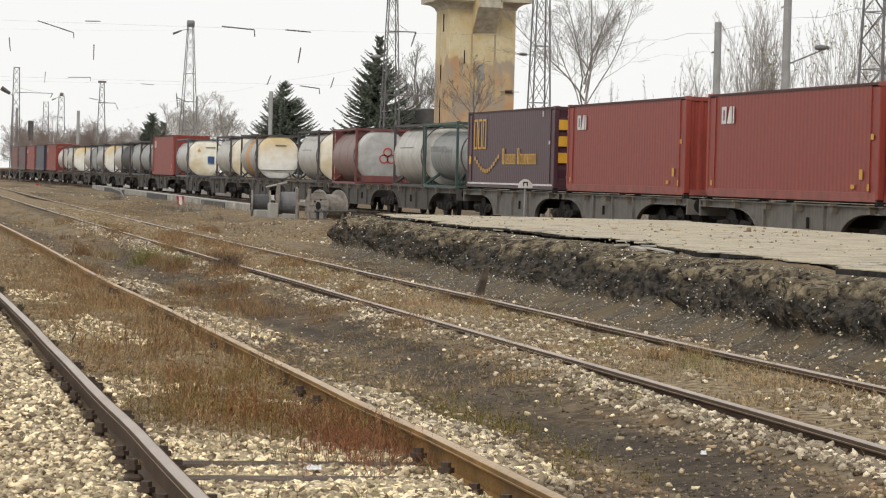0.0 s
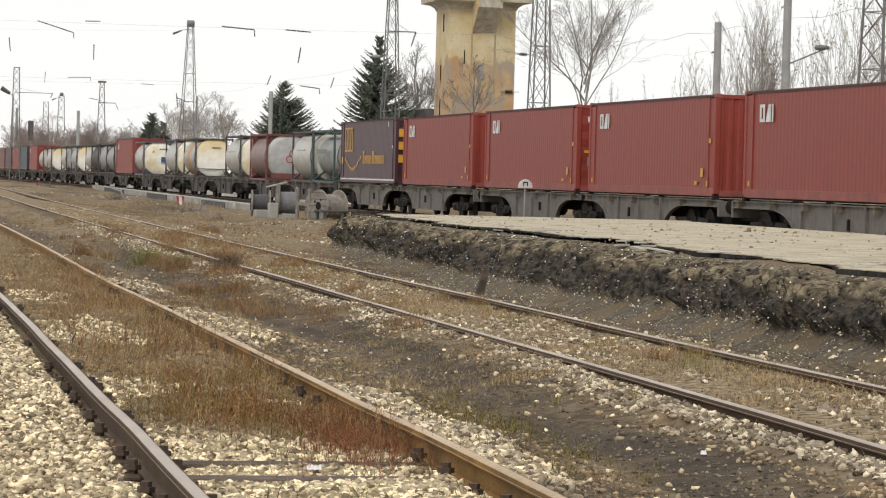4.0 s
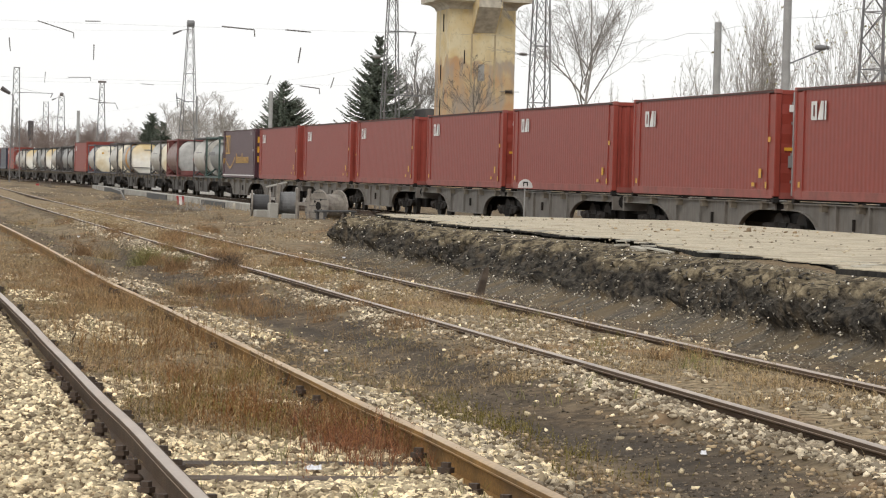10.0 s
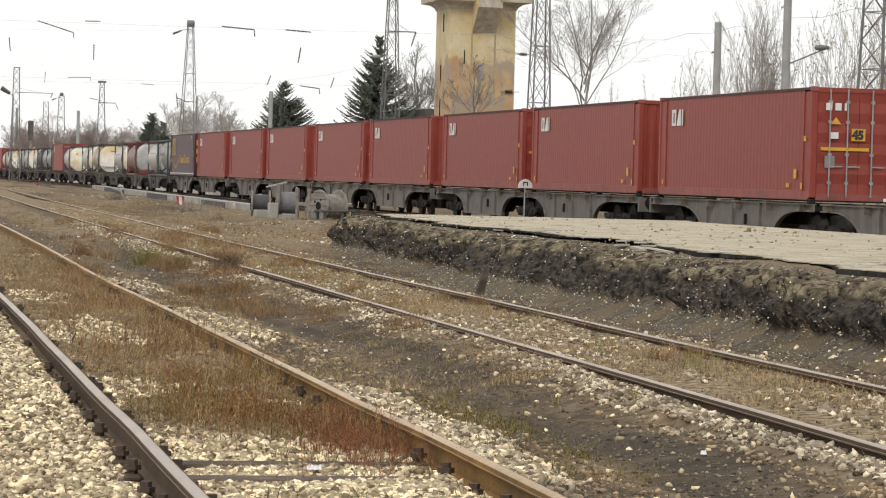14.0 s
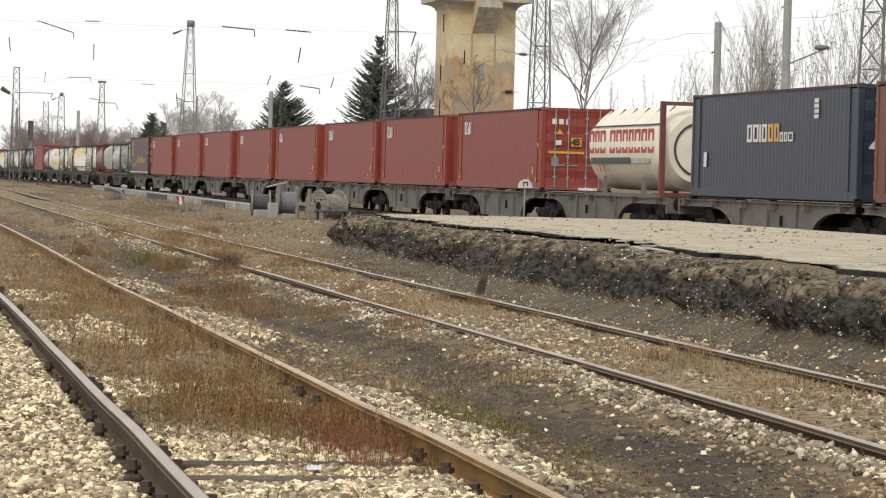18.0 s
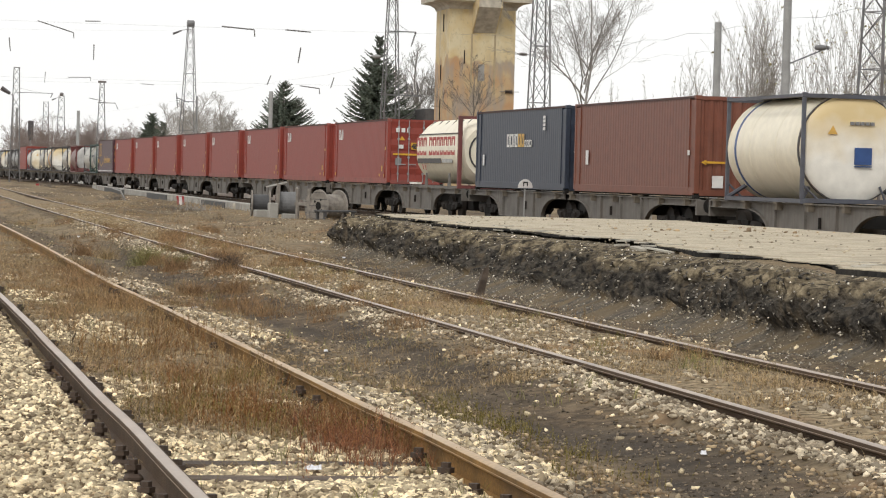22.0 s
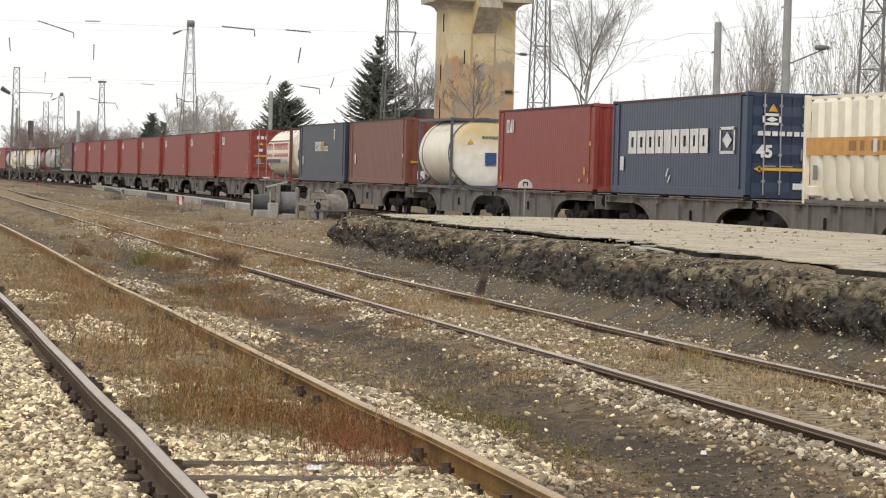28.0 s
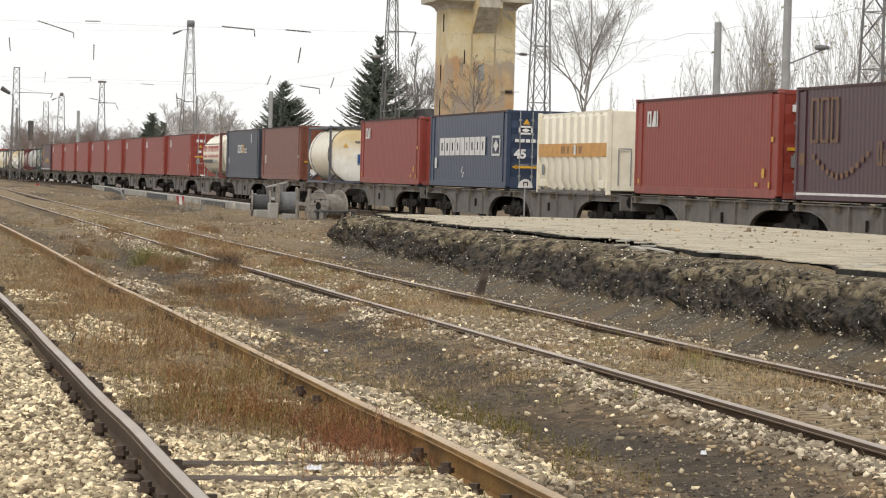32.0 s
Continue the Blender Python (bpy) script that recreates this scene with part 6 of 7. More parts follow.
def masts():
    z = -0.5
    lattice(pose(30.6, 81.8, z, 0, 0, 24), 13.6, 1.25, 0.5, "grey lattice mast with wide cross-bracing", 17, near=True)
    lattice(pose(30, 121.8, z, 0, 0, 4), 13.8, 0.98, 0.39, "grey lattice mast of the overhead line", near=True)
    lattice(pose(30, 155.6, z, 0, 0, 3), 13.4, 1.15, 0.34, "grey lattice mast with a lamp and insulators", extra=mast3_gear, near=True)
    lattice(pose(30, 245.4, z, 0, 0, 5), 14.0, 1.75, 0.45, "grey lattice mast with a drum on its top", extra=flood, near=True)
    lattice(pose(34.5, 373.7, z), 12.8, 1.5, 0.5, "far lattice mast with a small head platform", 9, top_lamp)
    lattice(pose(20.5, 324.2, z), 12.7, 1.15, 0.6, "far lattice mast beside the train", 10, arm_right(10.0, 4.0, 0.5))
    lattice(pose(37, 504, z), 13.0, 1.5, 0.8, "far lattice mast, pale in the distance", 8, arm_right(10.5, 3.0, 0.5))
    lattice(pose(36, 458, z), 13.0, 1.6, 0.8, "far lattice mast with a lamp drum", 8, flood)

    def pole(x, y, h, r0, r1, label, cat="pole"):
        t = thing("concrete_pole", pose(x, y, z), label, cat, "concrete poles")
        part("shaft", Mesh().tube((0, 0, -0.3), (0, 0, h), r0, r1, 12), M["pole"], t, "", True)
        part("cap", Mesh().tube((0, 0, h), (0, 0, h + 0.05), r1 * 1.08, r1 * 0.9, 12), M["pole"], t)
        return t
    t = pole(30.0, 88.9, 12.0, 0.16, 0.11, "grey round concrete pole with a street lamp")
    part("lamp_arm", Mesh().tube((0.1, 0, 5.75), (1.15, 0, 6.2), 0.025, seg=6), M["mast"], t)
    part("lamp_head", Mesh().lathe([(0.95, 0.02), (0.98, 0.07), (1.15, 0.10), (1.3, 0.08), (1.34, 0.03), (1.38, 0.07), (1.43, 0.06)], axis="x", seg=14, centre=(0, 0, 6.30)), M["mast"], t)
    pole(32.0, 102.7, 7.75, 0.15, 0.13, "grey square-topped concrete post")
    pole(30.0, 199.0, 7.4, 0.16, 0.14, "pale concrete post before a spruce")
    pole(33.0, 264.0, 8.6, 0.13, 0.11, "thin grey post beside a mast")
    pole(32.0, 379.0, 9.2, 0.22, 0.2, "far grey concrete post beside the line")
    pole(28.0, 440.0, 10.5, 0.25, 0.2, "far grey concrete post beside the line")
    t = pole(29.0, 466.0, 13.0, 0.15, 0.12, "far street lamp on a thin pole")
    part("lamp_arm", Mesh().tube((0, 0, 13.0), (-0.6, 0, 13.4), 0.05, seg=5), M["mast"], t)
    part("lamp_head", Mesh().tube((-0.5, 0, 13.35), (-1.9, 0, 14.2), 0.25, 0.4, 8), M["insul"], t)
    t = thing("signal", pose(29.0, 424.0, z), "tall railway signal with a black head", "signal")
    part("post", Mesh().tube((0, 0, -0.3), (0, 0, 6.0), 0.1, seg=8), M["pole"], t)
    part("head", Mesh().box(-0.42, 0.42, -0.15, 0.15, 5.6, 8.5, 0.12), M["insul"], t, "black signal head")
    for k in range(4):
        part("hood", Mesh().tube((0, -0.15, 6.0 + 0.65 * k), (0, -0.4, 5.98 + 0.65 * k), 0.16, 0.17, 10, False), M["insul"], t)


masts()


def span(y, x0, x1, top, low, items, label):
    """A headspan: two cross wires, with arms, droppers and insulators."""
    t = thing("headspan", pose(0, y, 0), label, "overhead line")
    for z, sag in ((top, 0.5), (low, 0.15)):
        w = Mesh()
        pts = [(x0 + (x1 - x0) * k / 12, 0, z - sag * (1 - (2 * k / 12 - 1) ** 2)) for k in range(13)]
        w.loft([[(x, y - 0.0035, z2), (x, y + 0.0035, z2), (x, y, z2 + 0.006)] for x, y, z2 in pts])
        part("span_wire", w, M["wire"], t)
    for kind, a, b, c, d in items:
        if kind == "arm":
            mb = Mesh().tube((a, 0, b), (c, 0, d), 0.03, seg=5).tube((c, 0, d), (c + 0.03, 0, d - 0.3), 0.025, seg=5)
            part("registration_arm", mb, M["mast"], t)
        else:
            part("insulator", insulator(Mesh(), (a, 0, b), (c, 0, d), 0.036), M["insul"], t)
    return t


def wires():
    span(121.8, -14, 29.8, 11.5, 7.5, [("arm", 16.2, 7.43, 17.58, 7.34), ("ins", 18.9, 7.38, 20.0, 7.32), ("ins", 19.58, 6.66, 19.48, 6.0), ("ins", 28.2, 9.3, 28.25, 8.9)], "thin headspan wires with arms and insulators over the tracks")
    span(155.6, -14, 29.8, 11.6, 6.2, [("ins", 23.42, 6.58, 23.22, 6.05), ("ins", 26.88, 6.58, 26.7, 6.0), ("arm", 25.0, 6.08, 26.08, 5.96), ("arm", 10.88, 9.07, 12.78, 8.51), ("ins", 13.38, 9.14, 14.2, 9.16), ("ins", 9.4, 8.14, 9.48, 7.42), ("ins", 13.88, 7.94, 13.88, 7.1)], "thin headspan wires over the tracks with small insulators")
    span(245.4, -14, 29.6, 13.2, 8.6, [("ins", 25.9, 8.55, 27.0, 8.5), ("ins", 17.9, 9.3, 17.85, 8.4), ("arm", 19.8, 8.9, 21.66, 8.96)], "thin span wires between far masts")
    for x, y0, z0, y1, z1, r in ((24.9, 130, 6.5, 520, 6.5, 0.003), (31.0, 50, 6.86, 121, 6.86, 0.006), (32.6, 60, 5.7, 122, 6.6, 0.003)):
        t = Mesh()
        n = 24
        pts = [(x, y0 + (y1 - y0) * k / n, z0 + (z1 - z0) * k / n - 0.12 * (k % 2)) for k in range(n + 1)]
        t.loft([[(a - r, b, c), (a + r, b, c), (a, b, c + 1.7 * r)] for a, b, c in pts])
        one("overhead_wire", t, M["wire"], pose(0, 0, 0), "thin overhead wire along the tracks", "wire", "overhead wires")


wires()


# ---- tower and house behind the train ----
def tower():
    x0, y0 = 39.98, 187.5
    w, d = 4.5, 4.2
    t = thing("tower", pose(x0, y0, -0.5), "ochre plastered railway tower with an overhanging head, peeling and stained", "tower")
    part("wall", Mesh().box(0, w, 0, d, -0.2, 13.4, 0.05), M["tower"], t, "yellow plaster worn to orange below")
    part("window", Mesh().box(2.02, 2.44, -0.03, 0.01, 8.25, 9.35, 0.01), M["wall"], t, "blocked grey window")
    bay = Mesh().prism([(-0.02, 11.42), (-1.7, 13.02), (-1.7, 14.9), (-0.02, 14.9)], 1.6, 3.1)
    part("oriel", bay, M["hood"], t, "stained cement bay with a sloping underside")
    for x in (1.53, 3.1):
        part("oriel_cheek", Mesh().prism([(-0.02, 11.3), (-1.74, 12.98), (-1.74, 14.9), (-0.02, 14.9)], x, x + 0.07), M["tower"], t)
    for x in (1.55, 3.12):
        part("pilaster", Mesh().box(x - 0.06, x + 0.06, -0.035, 0.0, 7.4, 11.3, 0.01), M["run"], t, "stained plaster strip")
    cap = Mesh()
    rows = []
    for e, z in ((0.03, 12.95), (0.12, 13.15), (0.4, 13.35), (0.9, 13.45), (0.9, 13.8)):
        rows.append([(-e, -e, z), (w + e, -e, z), (w + e, d + e, z), (-e, d + e, z)])
    cap.loft(rows)
    part("cornice", cap, M["hood"], t, "grey overhanging cornice")
    part("head", Mesh().box(-0.5, w + 0.5, -0.5, d + 0.5, 13.8, 16.2, 0.05), M["tower"], t)
    part("roof", Mesh().loft([[(-1, -1, 16.2), (w + 1, -1, 16.2), (w + 1, d + 1, 16.2), (-1, d + 1, 16.2)], [(w / 2 - 0.3, d / 2 - 0.3, 17.3), (w / 2 + 0.3, d / 2 - 0.3, 17.3), (w / 2 + 0.3, d / 2 + 0.3, 17.3), (w / 2 - 0.3, d / 2 + 0.3, 17.3)]]), M["roof"], t)
    for x, y, za, zb in ((-0.04, 1.6, 11.5, 12.65), (1.07, -0.04, 9.35, 10.25), (-0.04, 2.2, 8.3, 9.3), (-0.04, 2.2, 5.2, 7.0)):
        part("wall_slot", Mesh().box(x - 0.03, x + 0.03, y - 0.03, y + 0.03, za, zb, 0.01), M["under"], t)
    for xa, xb, z in ((w - 0.1, w + 1.2, 10.1), (w - 1.0, w + 0.3, 7.6)):
        part("bracket", Mesh().tube((xa, -0.08, z), (xb, -0.08, z), 0.02, seg=5), M["mast"], t)
        part("insulator", insulator(Mesh(), (xa + 0.35, -0.08, z), (xb - 0.35, -0.08, z), 0.14), M["insul"], t)
    h = thing("shed", pose(41.6, 201.0, -0.5), "low dark grey shed with a flat roof behind the spruce", "shed")
    part("wall", Mesh().box(0, 9, 0, 12, -0.2, 5.6), M["wall"], h)
    part("roof", Mesh().box(-0.4, 9.4, -0.4, 12.4, 5.6, 6.65, 0.05), M["roof"], h, "dark roofing")
    part("window", Mesh().box(1.0, 2.4, -0.03, 0.02, 2.6, 4.0), M["glass"], h)
    part("door", Mesh().box(4.0, 5.1, -0.03, 0.02, -0.1, 2.1), M["panel"], h)


tower()


# ---- trees ----
def tubes(segs, sides):
    """Vectorised tapered tubes: rows of p0, p1, r0, r1."""
    s = np.array(segs)
    p0, p1, r0, r1 = s[:, 0:3], s[:, 3:6], s[:, 6:7], s[:, 7:8]
    d = p1 - p0
    d /= np.linalg.norm(d, axis=1, keepdims=True) + 1e-9
    ref = np.where(np.abs(d[:, 2:3]) > 0.9, np.array([[1.0, 0, 0]]), np.array([[0, 0, 1.0]]))
    a = np.cross(d, ref)
    a /= np.linalg.norm(a, axis=1, keepdims=True)
    b = np.cross(d, a)
    v = []
    for p, r in ((p0, r0), (p1, r1)):
        for k in range(sides):
            t = 2 * math.pi * k / sides
            v.append(p + (a * math.cos(t) + b * math.sin(t)) * r)
    v = np.stack(v, 1)
    o = np.arange(len(s))[:, None] * (2 * sides)
    f = np.concatenate([np.stack([o[:, 0] + k, o[:, 0] + (k + 1) % sides, o[:, 0] + sides + (k + 1) % sides, o[:, 0] + sides + k], -1) for k in range(sides)])
    return v.reshape(-1, 3), f


def plant_tree(x, y, h, thick, thin, material, label, tips=(), leaves=0, seed=1, fork=0.0):
    """A tree object from its limbs: trunk and crown, and a few last leaves."""
    top = max(q[5] for q in thin)
    k = (h - fork) / (top - fork)
    t = thing("bare_tree", pose(x, y, -0.45), label, "tree")
    for nm, sg, sides in (("trunk", thick, 6), ("crown", thin, 3)):
        v, f = tubes(sg, sides)
        v[:, 2] = np.where(v[:, 2] > fork, fork + (v[:, 2] - fork) * k, v[:, 2])
        bulk(nm, v, f, M[material], "", "", parent=t)
    if leaves:
        nr = np.random.RandomState(seed)
        ends = np.array(tips) * np.array([[1, 1, k]])
        ends = ends[ends[:, 2] > h * 0.5]
        c = ends[nr.randint(0, len(ends), leaves)] + nr.randn(leaves, 3) * 0.06
        e1, e2 = nr.randn(leaves, 3) * 0.026, nr.randn(leaves, 3) * 0.026
        v = np.stack([c - e1, c + e2, c + e1, c - e2], 1).reshape(-1, 3)
        bulk("leaves", v, np.arange(leaves * 4).reshape(-1, 4), M["leafy"], "", "", parent=t)
    return t


def crown_tree(x, y, h, fork, limbs, lean, seed, label, material="bark_far", girth=1.0, twig=0.006, depth=3, fine=1.0, droop=0.0):
    """A leafless broad tree: a trunk that forks into long rising limbs, each with side branches and fine twigs."""
    r = random.Random(seed)
    thick, thin = [], []

    def grow(p, d, length, rad, level):
        n = (7, 5, 4, 3)[level]
        for k in range(n):
            q = p + d * (length / n)
            r1 = max(rad * (1 - 0.75 / n), twig)
            (thick if level == 0 else thin).append((*p, *q, rad, r1))
            if level < depth and (k or level):
                for _ in range(1 + (r.random() < 0.55 * fine)):
                    side = Vector((r.gauss(0, 1), r.gauss(0, 1), r.gauss(0, 0.6)))
                    side = (side - d * side.dot(d)).normalized()
                    a = r.uniform(0.45, 0.85)
                    nd = (d * math.cos(a) + side * math.sin(a) + Vector((0, 0, 0.12 - droop))).normalized()
                    grow(q, nd, length * (0.16 + 0.42 * (1 - k / n)) * r.uniform(0.7, 1.25), max(r1 * 0.58, twig), level + 1)
            p, rad = q, r1
            d = (d + Vector((r.gauss(0, 0.10), r.gauss(0, 0.10), r.gauss(0.05, 0.06)))).normalized()
        if level == 0:
            grow(p, d, length * 0.25, rad, 1)
    r0 = (0.011 * h + 0.03) * girth
    base, head = Vector((0, 0, -0.2)), Vector((0.1, 0, fork))
    thick.append((*base, *head, r0 * 1.3, r0))
    for i in range(limbs):
        a = i * 2.4 + r.uniform(-0.4, 0.4)
        o = lean * (0.25 + 0.9 * ((i + 0.5) / limbs)) * r.uniform(0.85, 1.15)
        d = Vector((math.cos(a) * o, math.sin(a) * o, 1)).normalized()
        up = 0.0 if i == 0 else (h - fork) * 0.42 * ((limbs - i) / limbs) ** 1.2
        grow(head + Vector((0, 0, up)), Vector((0.04, 0.03, 1)).normalized() if i == 0 else d, (h - fork) * r.uniform(0.85, 1.0) * (1.0 if i == 0 else 0.92) - up, r0 * (0.85 if i == 0 else r.uniform(0.38, 0.55)), 0)
    return plant_tree(x, y, h, thick, thin, material, label, fork=fork)


def broom_tree(x, y, h, stems, wide, seed, label, material="bark_pale", leaves=0, twig=0.005):
    """A slender poplar bush: many fine upright stems out of one foot, each with steep twigs."""
    r = random.Random(seed)
    thick, thin, tips = [], [], []

    def grow(p, d, length, rad, level):
        n = (9, 4, 3)[level]
        for k in range(n):
            q = p + d * (length / n)
            r1 = max(rad * (1 - 0.8 / n), twig)
            (thick if level == 0 and k < 3 else thin).append((*p, *q, rad, r1))
            if level < 2 and (level or k > 2):
                for _ in range(1 + (r.random() < 0.6)):
                    side = Vector((r.gauss(0, 1), r.gauss(0, 1), 0)).normalized()
                    nd = (d + side * r.uniform(0.25, 0.5)).normalized()
                    grow(q, nd, length * r.uniform(0.12, 0.24) * (1.15 - 0.5 * k / n), max(r1 * 0.5, twig), level + 1)
            p, rad = q, r1
            d = (d + Vector((r.gauss(0, 0.03), r.gauss(0, 0.03), 0.03))).normalized()
        tips.append(tuple(p))
    for i in range(stems):
        a = r.uniform(0, 6.283)
        o = wide / h * math.sqrt(r.random()) * 1.25
        hh = h * (1 - 0.28 * (o * h / wide / 1.25) ** 2) * r.uniform(0.74, 1.0)
        grow(Vector((0.25 * math.cos(a), 0.25 * math.sin(a), -0.2)), Vector((math.cos(a) * o, math.sin(a) * o, 1)).normalized(), hh, 0.017, 0)
    return plant_tree(x, y, h, thick, thin, material, label, tips, leaves, seed)


def spruce(x, y, h, width, seed, label, bushy=False):
    """A conifer in whorls: limbs that sag and turn up at their tips, hung with flat sprays of needles."""
    r = np.random.RandomState(seed)
    t = thing("spruce", pose(x, y, -0.45), label, "tree")
    part("trunk", Mesh().tube((0, 0, -0.2), (0, 0, h * 0.98), 0.015 * h, 0.02, 8), M["bark"], t)
    limbs, starts, sprays = [], [], []
    z = h * 0.22
    while z < h * 0.985:
        u = z / h
        for i in range(r.randint(10, 14) if u < 0.8 else 5):
            reach = (width / 2 * (1 - u) ** (0.95 if not bushy else 0.6) + 0.12) * r.uniform(0.74, 1.1)
            a = r.rand() * 6.283
            d = np.array([math.cos(a), math.sin(a), 0.0])
            s = np.array([-d[1], d[0], 0.0])
            sag = (0.30 - 0.65 * u) * reach if not bushy else -0.55 * reach
            zz = z + r.uniform(-0.12, 0.12)
            m = max(4, int(reach / 0.22))
            prev = np.array([0, 0, zz])
            for k in range(1, m + 1):
                e = k / m
                q = d * reach * e + np.array([0, 0, zz - sag * e + (0.26 * reach * e ** 3 if not bushy else 0)])
                limbs.append((*prev, *q, 0.03 * (1 - e) + 0.010, 0.03 * (1 - e) + 0.008))
                if e > 0.18:
                    spread = 0.42 * (1.08 - e) * reach ** 0.6 + 0.07
                    n = 18
                    side = np.where(np.arange(n) % 2, 1.0, -1.0) * r.uniform(0.3, 1.0, n)
                    w = s * side[:, None] + d * r.uniform(0.35, 0.9, (n, 1))
                    w[:, 2] += r.uniform(-0.55, 0.12, n)
                    w *= (spread * r.uniform(0.4, 0.95, n) / np.sqrt((w * w).sum(1)))[:, None]
                    starts.append(prev + (q - prev) * r.rand(n, 1))
                    sprays.append(w)
                prev = q
        z += h * r.uniform(0.018, 0.028)
    v, f = tubes(limbs, 3)
    bulk("limb_frame", v, f, M["bark"], "", "", parent=t)
    c, w = np.concatenate(starts), np.concatenate(sprays)
    b = np.cross(w, r.randn(len(w), 3))
    b *= (r.uniform(0.018, 0.042, len(w)) / (np.sqrt((b * b).sum(1)) + 1e-9))[:, None]
    v = np.stack([c - b * 0.6, c + w * 0.55 - b * 1.3, c + w, c + w * 0.55 + b * 1.3], 1).reshape(-1, 3)
    bulk("crown", v, np.arange(len(v)).reshape(-1, 4), M["needle"], "", "", parent=t)
    return t


spruce(38.35, 203.4, 11.9, 10.3, 3, "tall dark green spruce behind the train")
spruce(38.05, 245.0, 9.8, 11.5, 4, "dark green spruce with a broad crown")
spruce(34.0, 310.0, 7.9, 4.6, 6, "small bushy dark conifer", True)
spruce(34.9, 307.0, 7.0, 4.0, 8, "small bushy dark conifer", True)
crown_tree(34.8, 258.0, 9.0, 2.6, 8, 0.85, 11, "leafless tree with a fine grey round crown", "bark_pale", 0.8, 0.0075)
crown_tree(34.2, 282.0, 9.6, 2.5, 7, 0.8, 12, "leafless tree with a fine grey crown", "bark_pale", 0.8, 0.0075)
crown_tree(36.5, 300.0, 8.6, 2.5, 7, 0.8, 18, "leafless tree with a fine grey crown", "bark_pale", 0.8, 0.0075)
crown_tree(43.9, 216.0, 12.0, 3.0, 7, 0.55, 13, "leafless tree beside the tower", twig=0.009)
crown_tree(34.8, 157.0, 8.7, 4.0, 5, 0.85, 14, "small dark leafless tree before the tower", "bark", 0.42, 0.006, fine=0.1)
crown_tree(35.65, 136.0, 12.6, 4.4, 8, 0.7, 15, "leafless tree with long limbs spreading from a low fork", "bark_far", 0.5, 0.005, fine=0.8)
for i, (x, y, h, n, wd, lv) in enumerate(((34.2, 112.0, 7.5, 46, 1.15, 130), (33.2, 116.0, 6.2, 22, 0.8, 20), (34.3, 105.0, 9.4, 66, 1.25, 220), (35.4, 107.5, 8.4, 30, 0.9, 60), (33.9, 124.0, 6.3, 18, 0.8, 10),
                                          (35.0, 99.0, 6.9, 16, 0.8, 20), (36.3, 100.5, 9.6, 20, 1.2, 170), (37.4, 99.0, 8.8, 26, 1.0, 160), (38.6, 101.0, 10.2, 26, 1.2, 200), (36.9, 104.0, 9.2, 22, 1.0, 100))):
    broom_tree(x, y, h, n, wd, 40 + i, "slender leafless poplar with upright twigs", "bark_pale", lv)
for i in range(26):
    rr = random.Random(70 + i)
    yy = rr.uniform(395, 520)
    ang = (10 + 270 * i / 25 + 310) / 5000
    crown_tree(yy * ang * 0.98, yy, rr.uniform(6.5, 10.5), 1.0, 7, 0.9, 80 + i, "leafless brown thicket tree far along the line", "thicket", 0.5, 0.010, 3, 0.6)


# ---- ballast, scree, weeds ----
def ico():
    bm = bmesh.new()
    bmesh.ops.create_icosphere(bm, subdivisions=1, radius=1.0)
    v = np.array([p.co[:] for p in bm.verts])
    f = np.array([[p.index for p in q.verts] for q in bm.faces])
    bm.free()
    return v, f


ICO_V, ICO_F = ico()
RS = np.random.RandomState(77)


OCTA_V = np.array([(1, 0, 0), (0, 1, 0), (-1, 0, 0), (0, -1, 0), (0, 0, 1), (0, 0, -1)], dtype=float)
OCTA_F = np.array([(0, 1, 4), (1, 2, 4), (2, 3, 4), (3, 0, 4), (1, 0, 5), (2, 1, 5), (3, 2, 5), (0, 3, 5)])


def stones(name, pts, smin, smax, material, label, flat=0.65, power=2.0, small=False):
    """Angular stones at points of the ground."""
    n = len(pts)
    STONE_V, STONE_F = (OCTA_V, OCTA_F) if small else (ICO_V, ICO_F)
    size = smin + (smax - smin) * RS.rand(n) ** power
    base = STONE_V[None] * (1 + (0.4 if small else 0.33) * RS.randn(n, len(STONE_V), 1)).clip(0.4, 1.8)
    base = base * np.stack([RS.uniform(0.7, 1.25, n), RS.uniform(0.7, 1.25, n), RS.uniform(0.5, 0.9, n) * flat / 0.65], -1)[:, None]
    a, b = RS.rand(n) * 6.283, RS.randn(n) * 0.5
    ca, sa, cb, sb = np.cos(a), np.sin(a), np.cos(b), np.sin(b)
    x, y, z = base[..., 0], base[..., 1], base[..., 2]
    y, z = y * cb[:, None] - z * sb[:, None], y * sb[:, None] + z * cb[:, None]
    x, y = x * ca[:, None] - y * sa[:, None], x * sa[:, None] + y * ca[:, None]
    v = np.stack([x, y, z], -1) * size[:, None, None] + pts[:, None]
    v[..., 2] += size[:, None] * 0.22
    f = (STONE_F[None] + (np.arange(n) * len(STONE_V))[:, None, None]).reshape(-1, 3)
    ob = bulk(name, v.reshape(-1, 3), f, M[material], label, "stones")
    if not small:
        ob.data.shade_smooth()
    return ob


def seen(x, y):
    """Within the stretch of yard that comes into view, with some margin."""
    return (x > 0.045 * y - 0.15) & (x < 0.40 * y + 0.5)


def scatter(n, y0, y1, centre, lo, hi, keep=None, bias=1.6):
    y = y0 + (y1 - y0) * RS.rand(n) ** bias
    x = centre(y) + RS.uniform(lo, hi, n)
    ok = seen(x, y)
    if keep is not None:
        ok &= keep(x, y)
    x, y = x[ok], y[ok]
    return np.stack([x, y, ground_z(x, y)], -1)


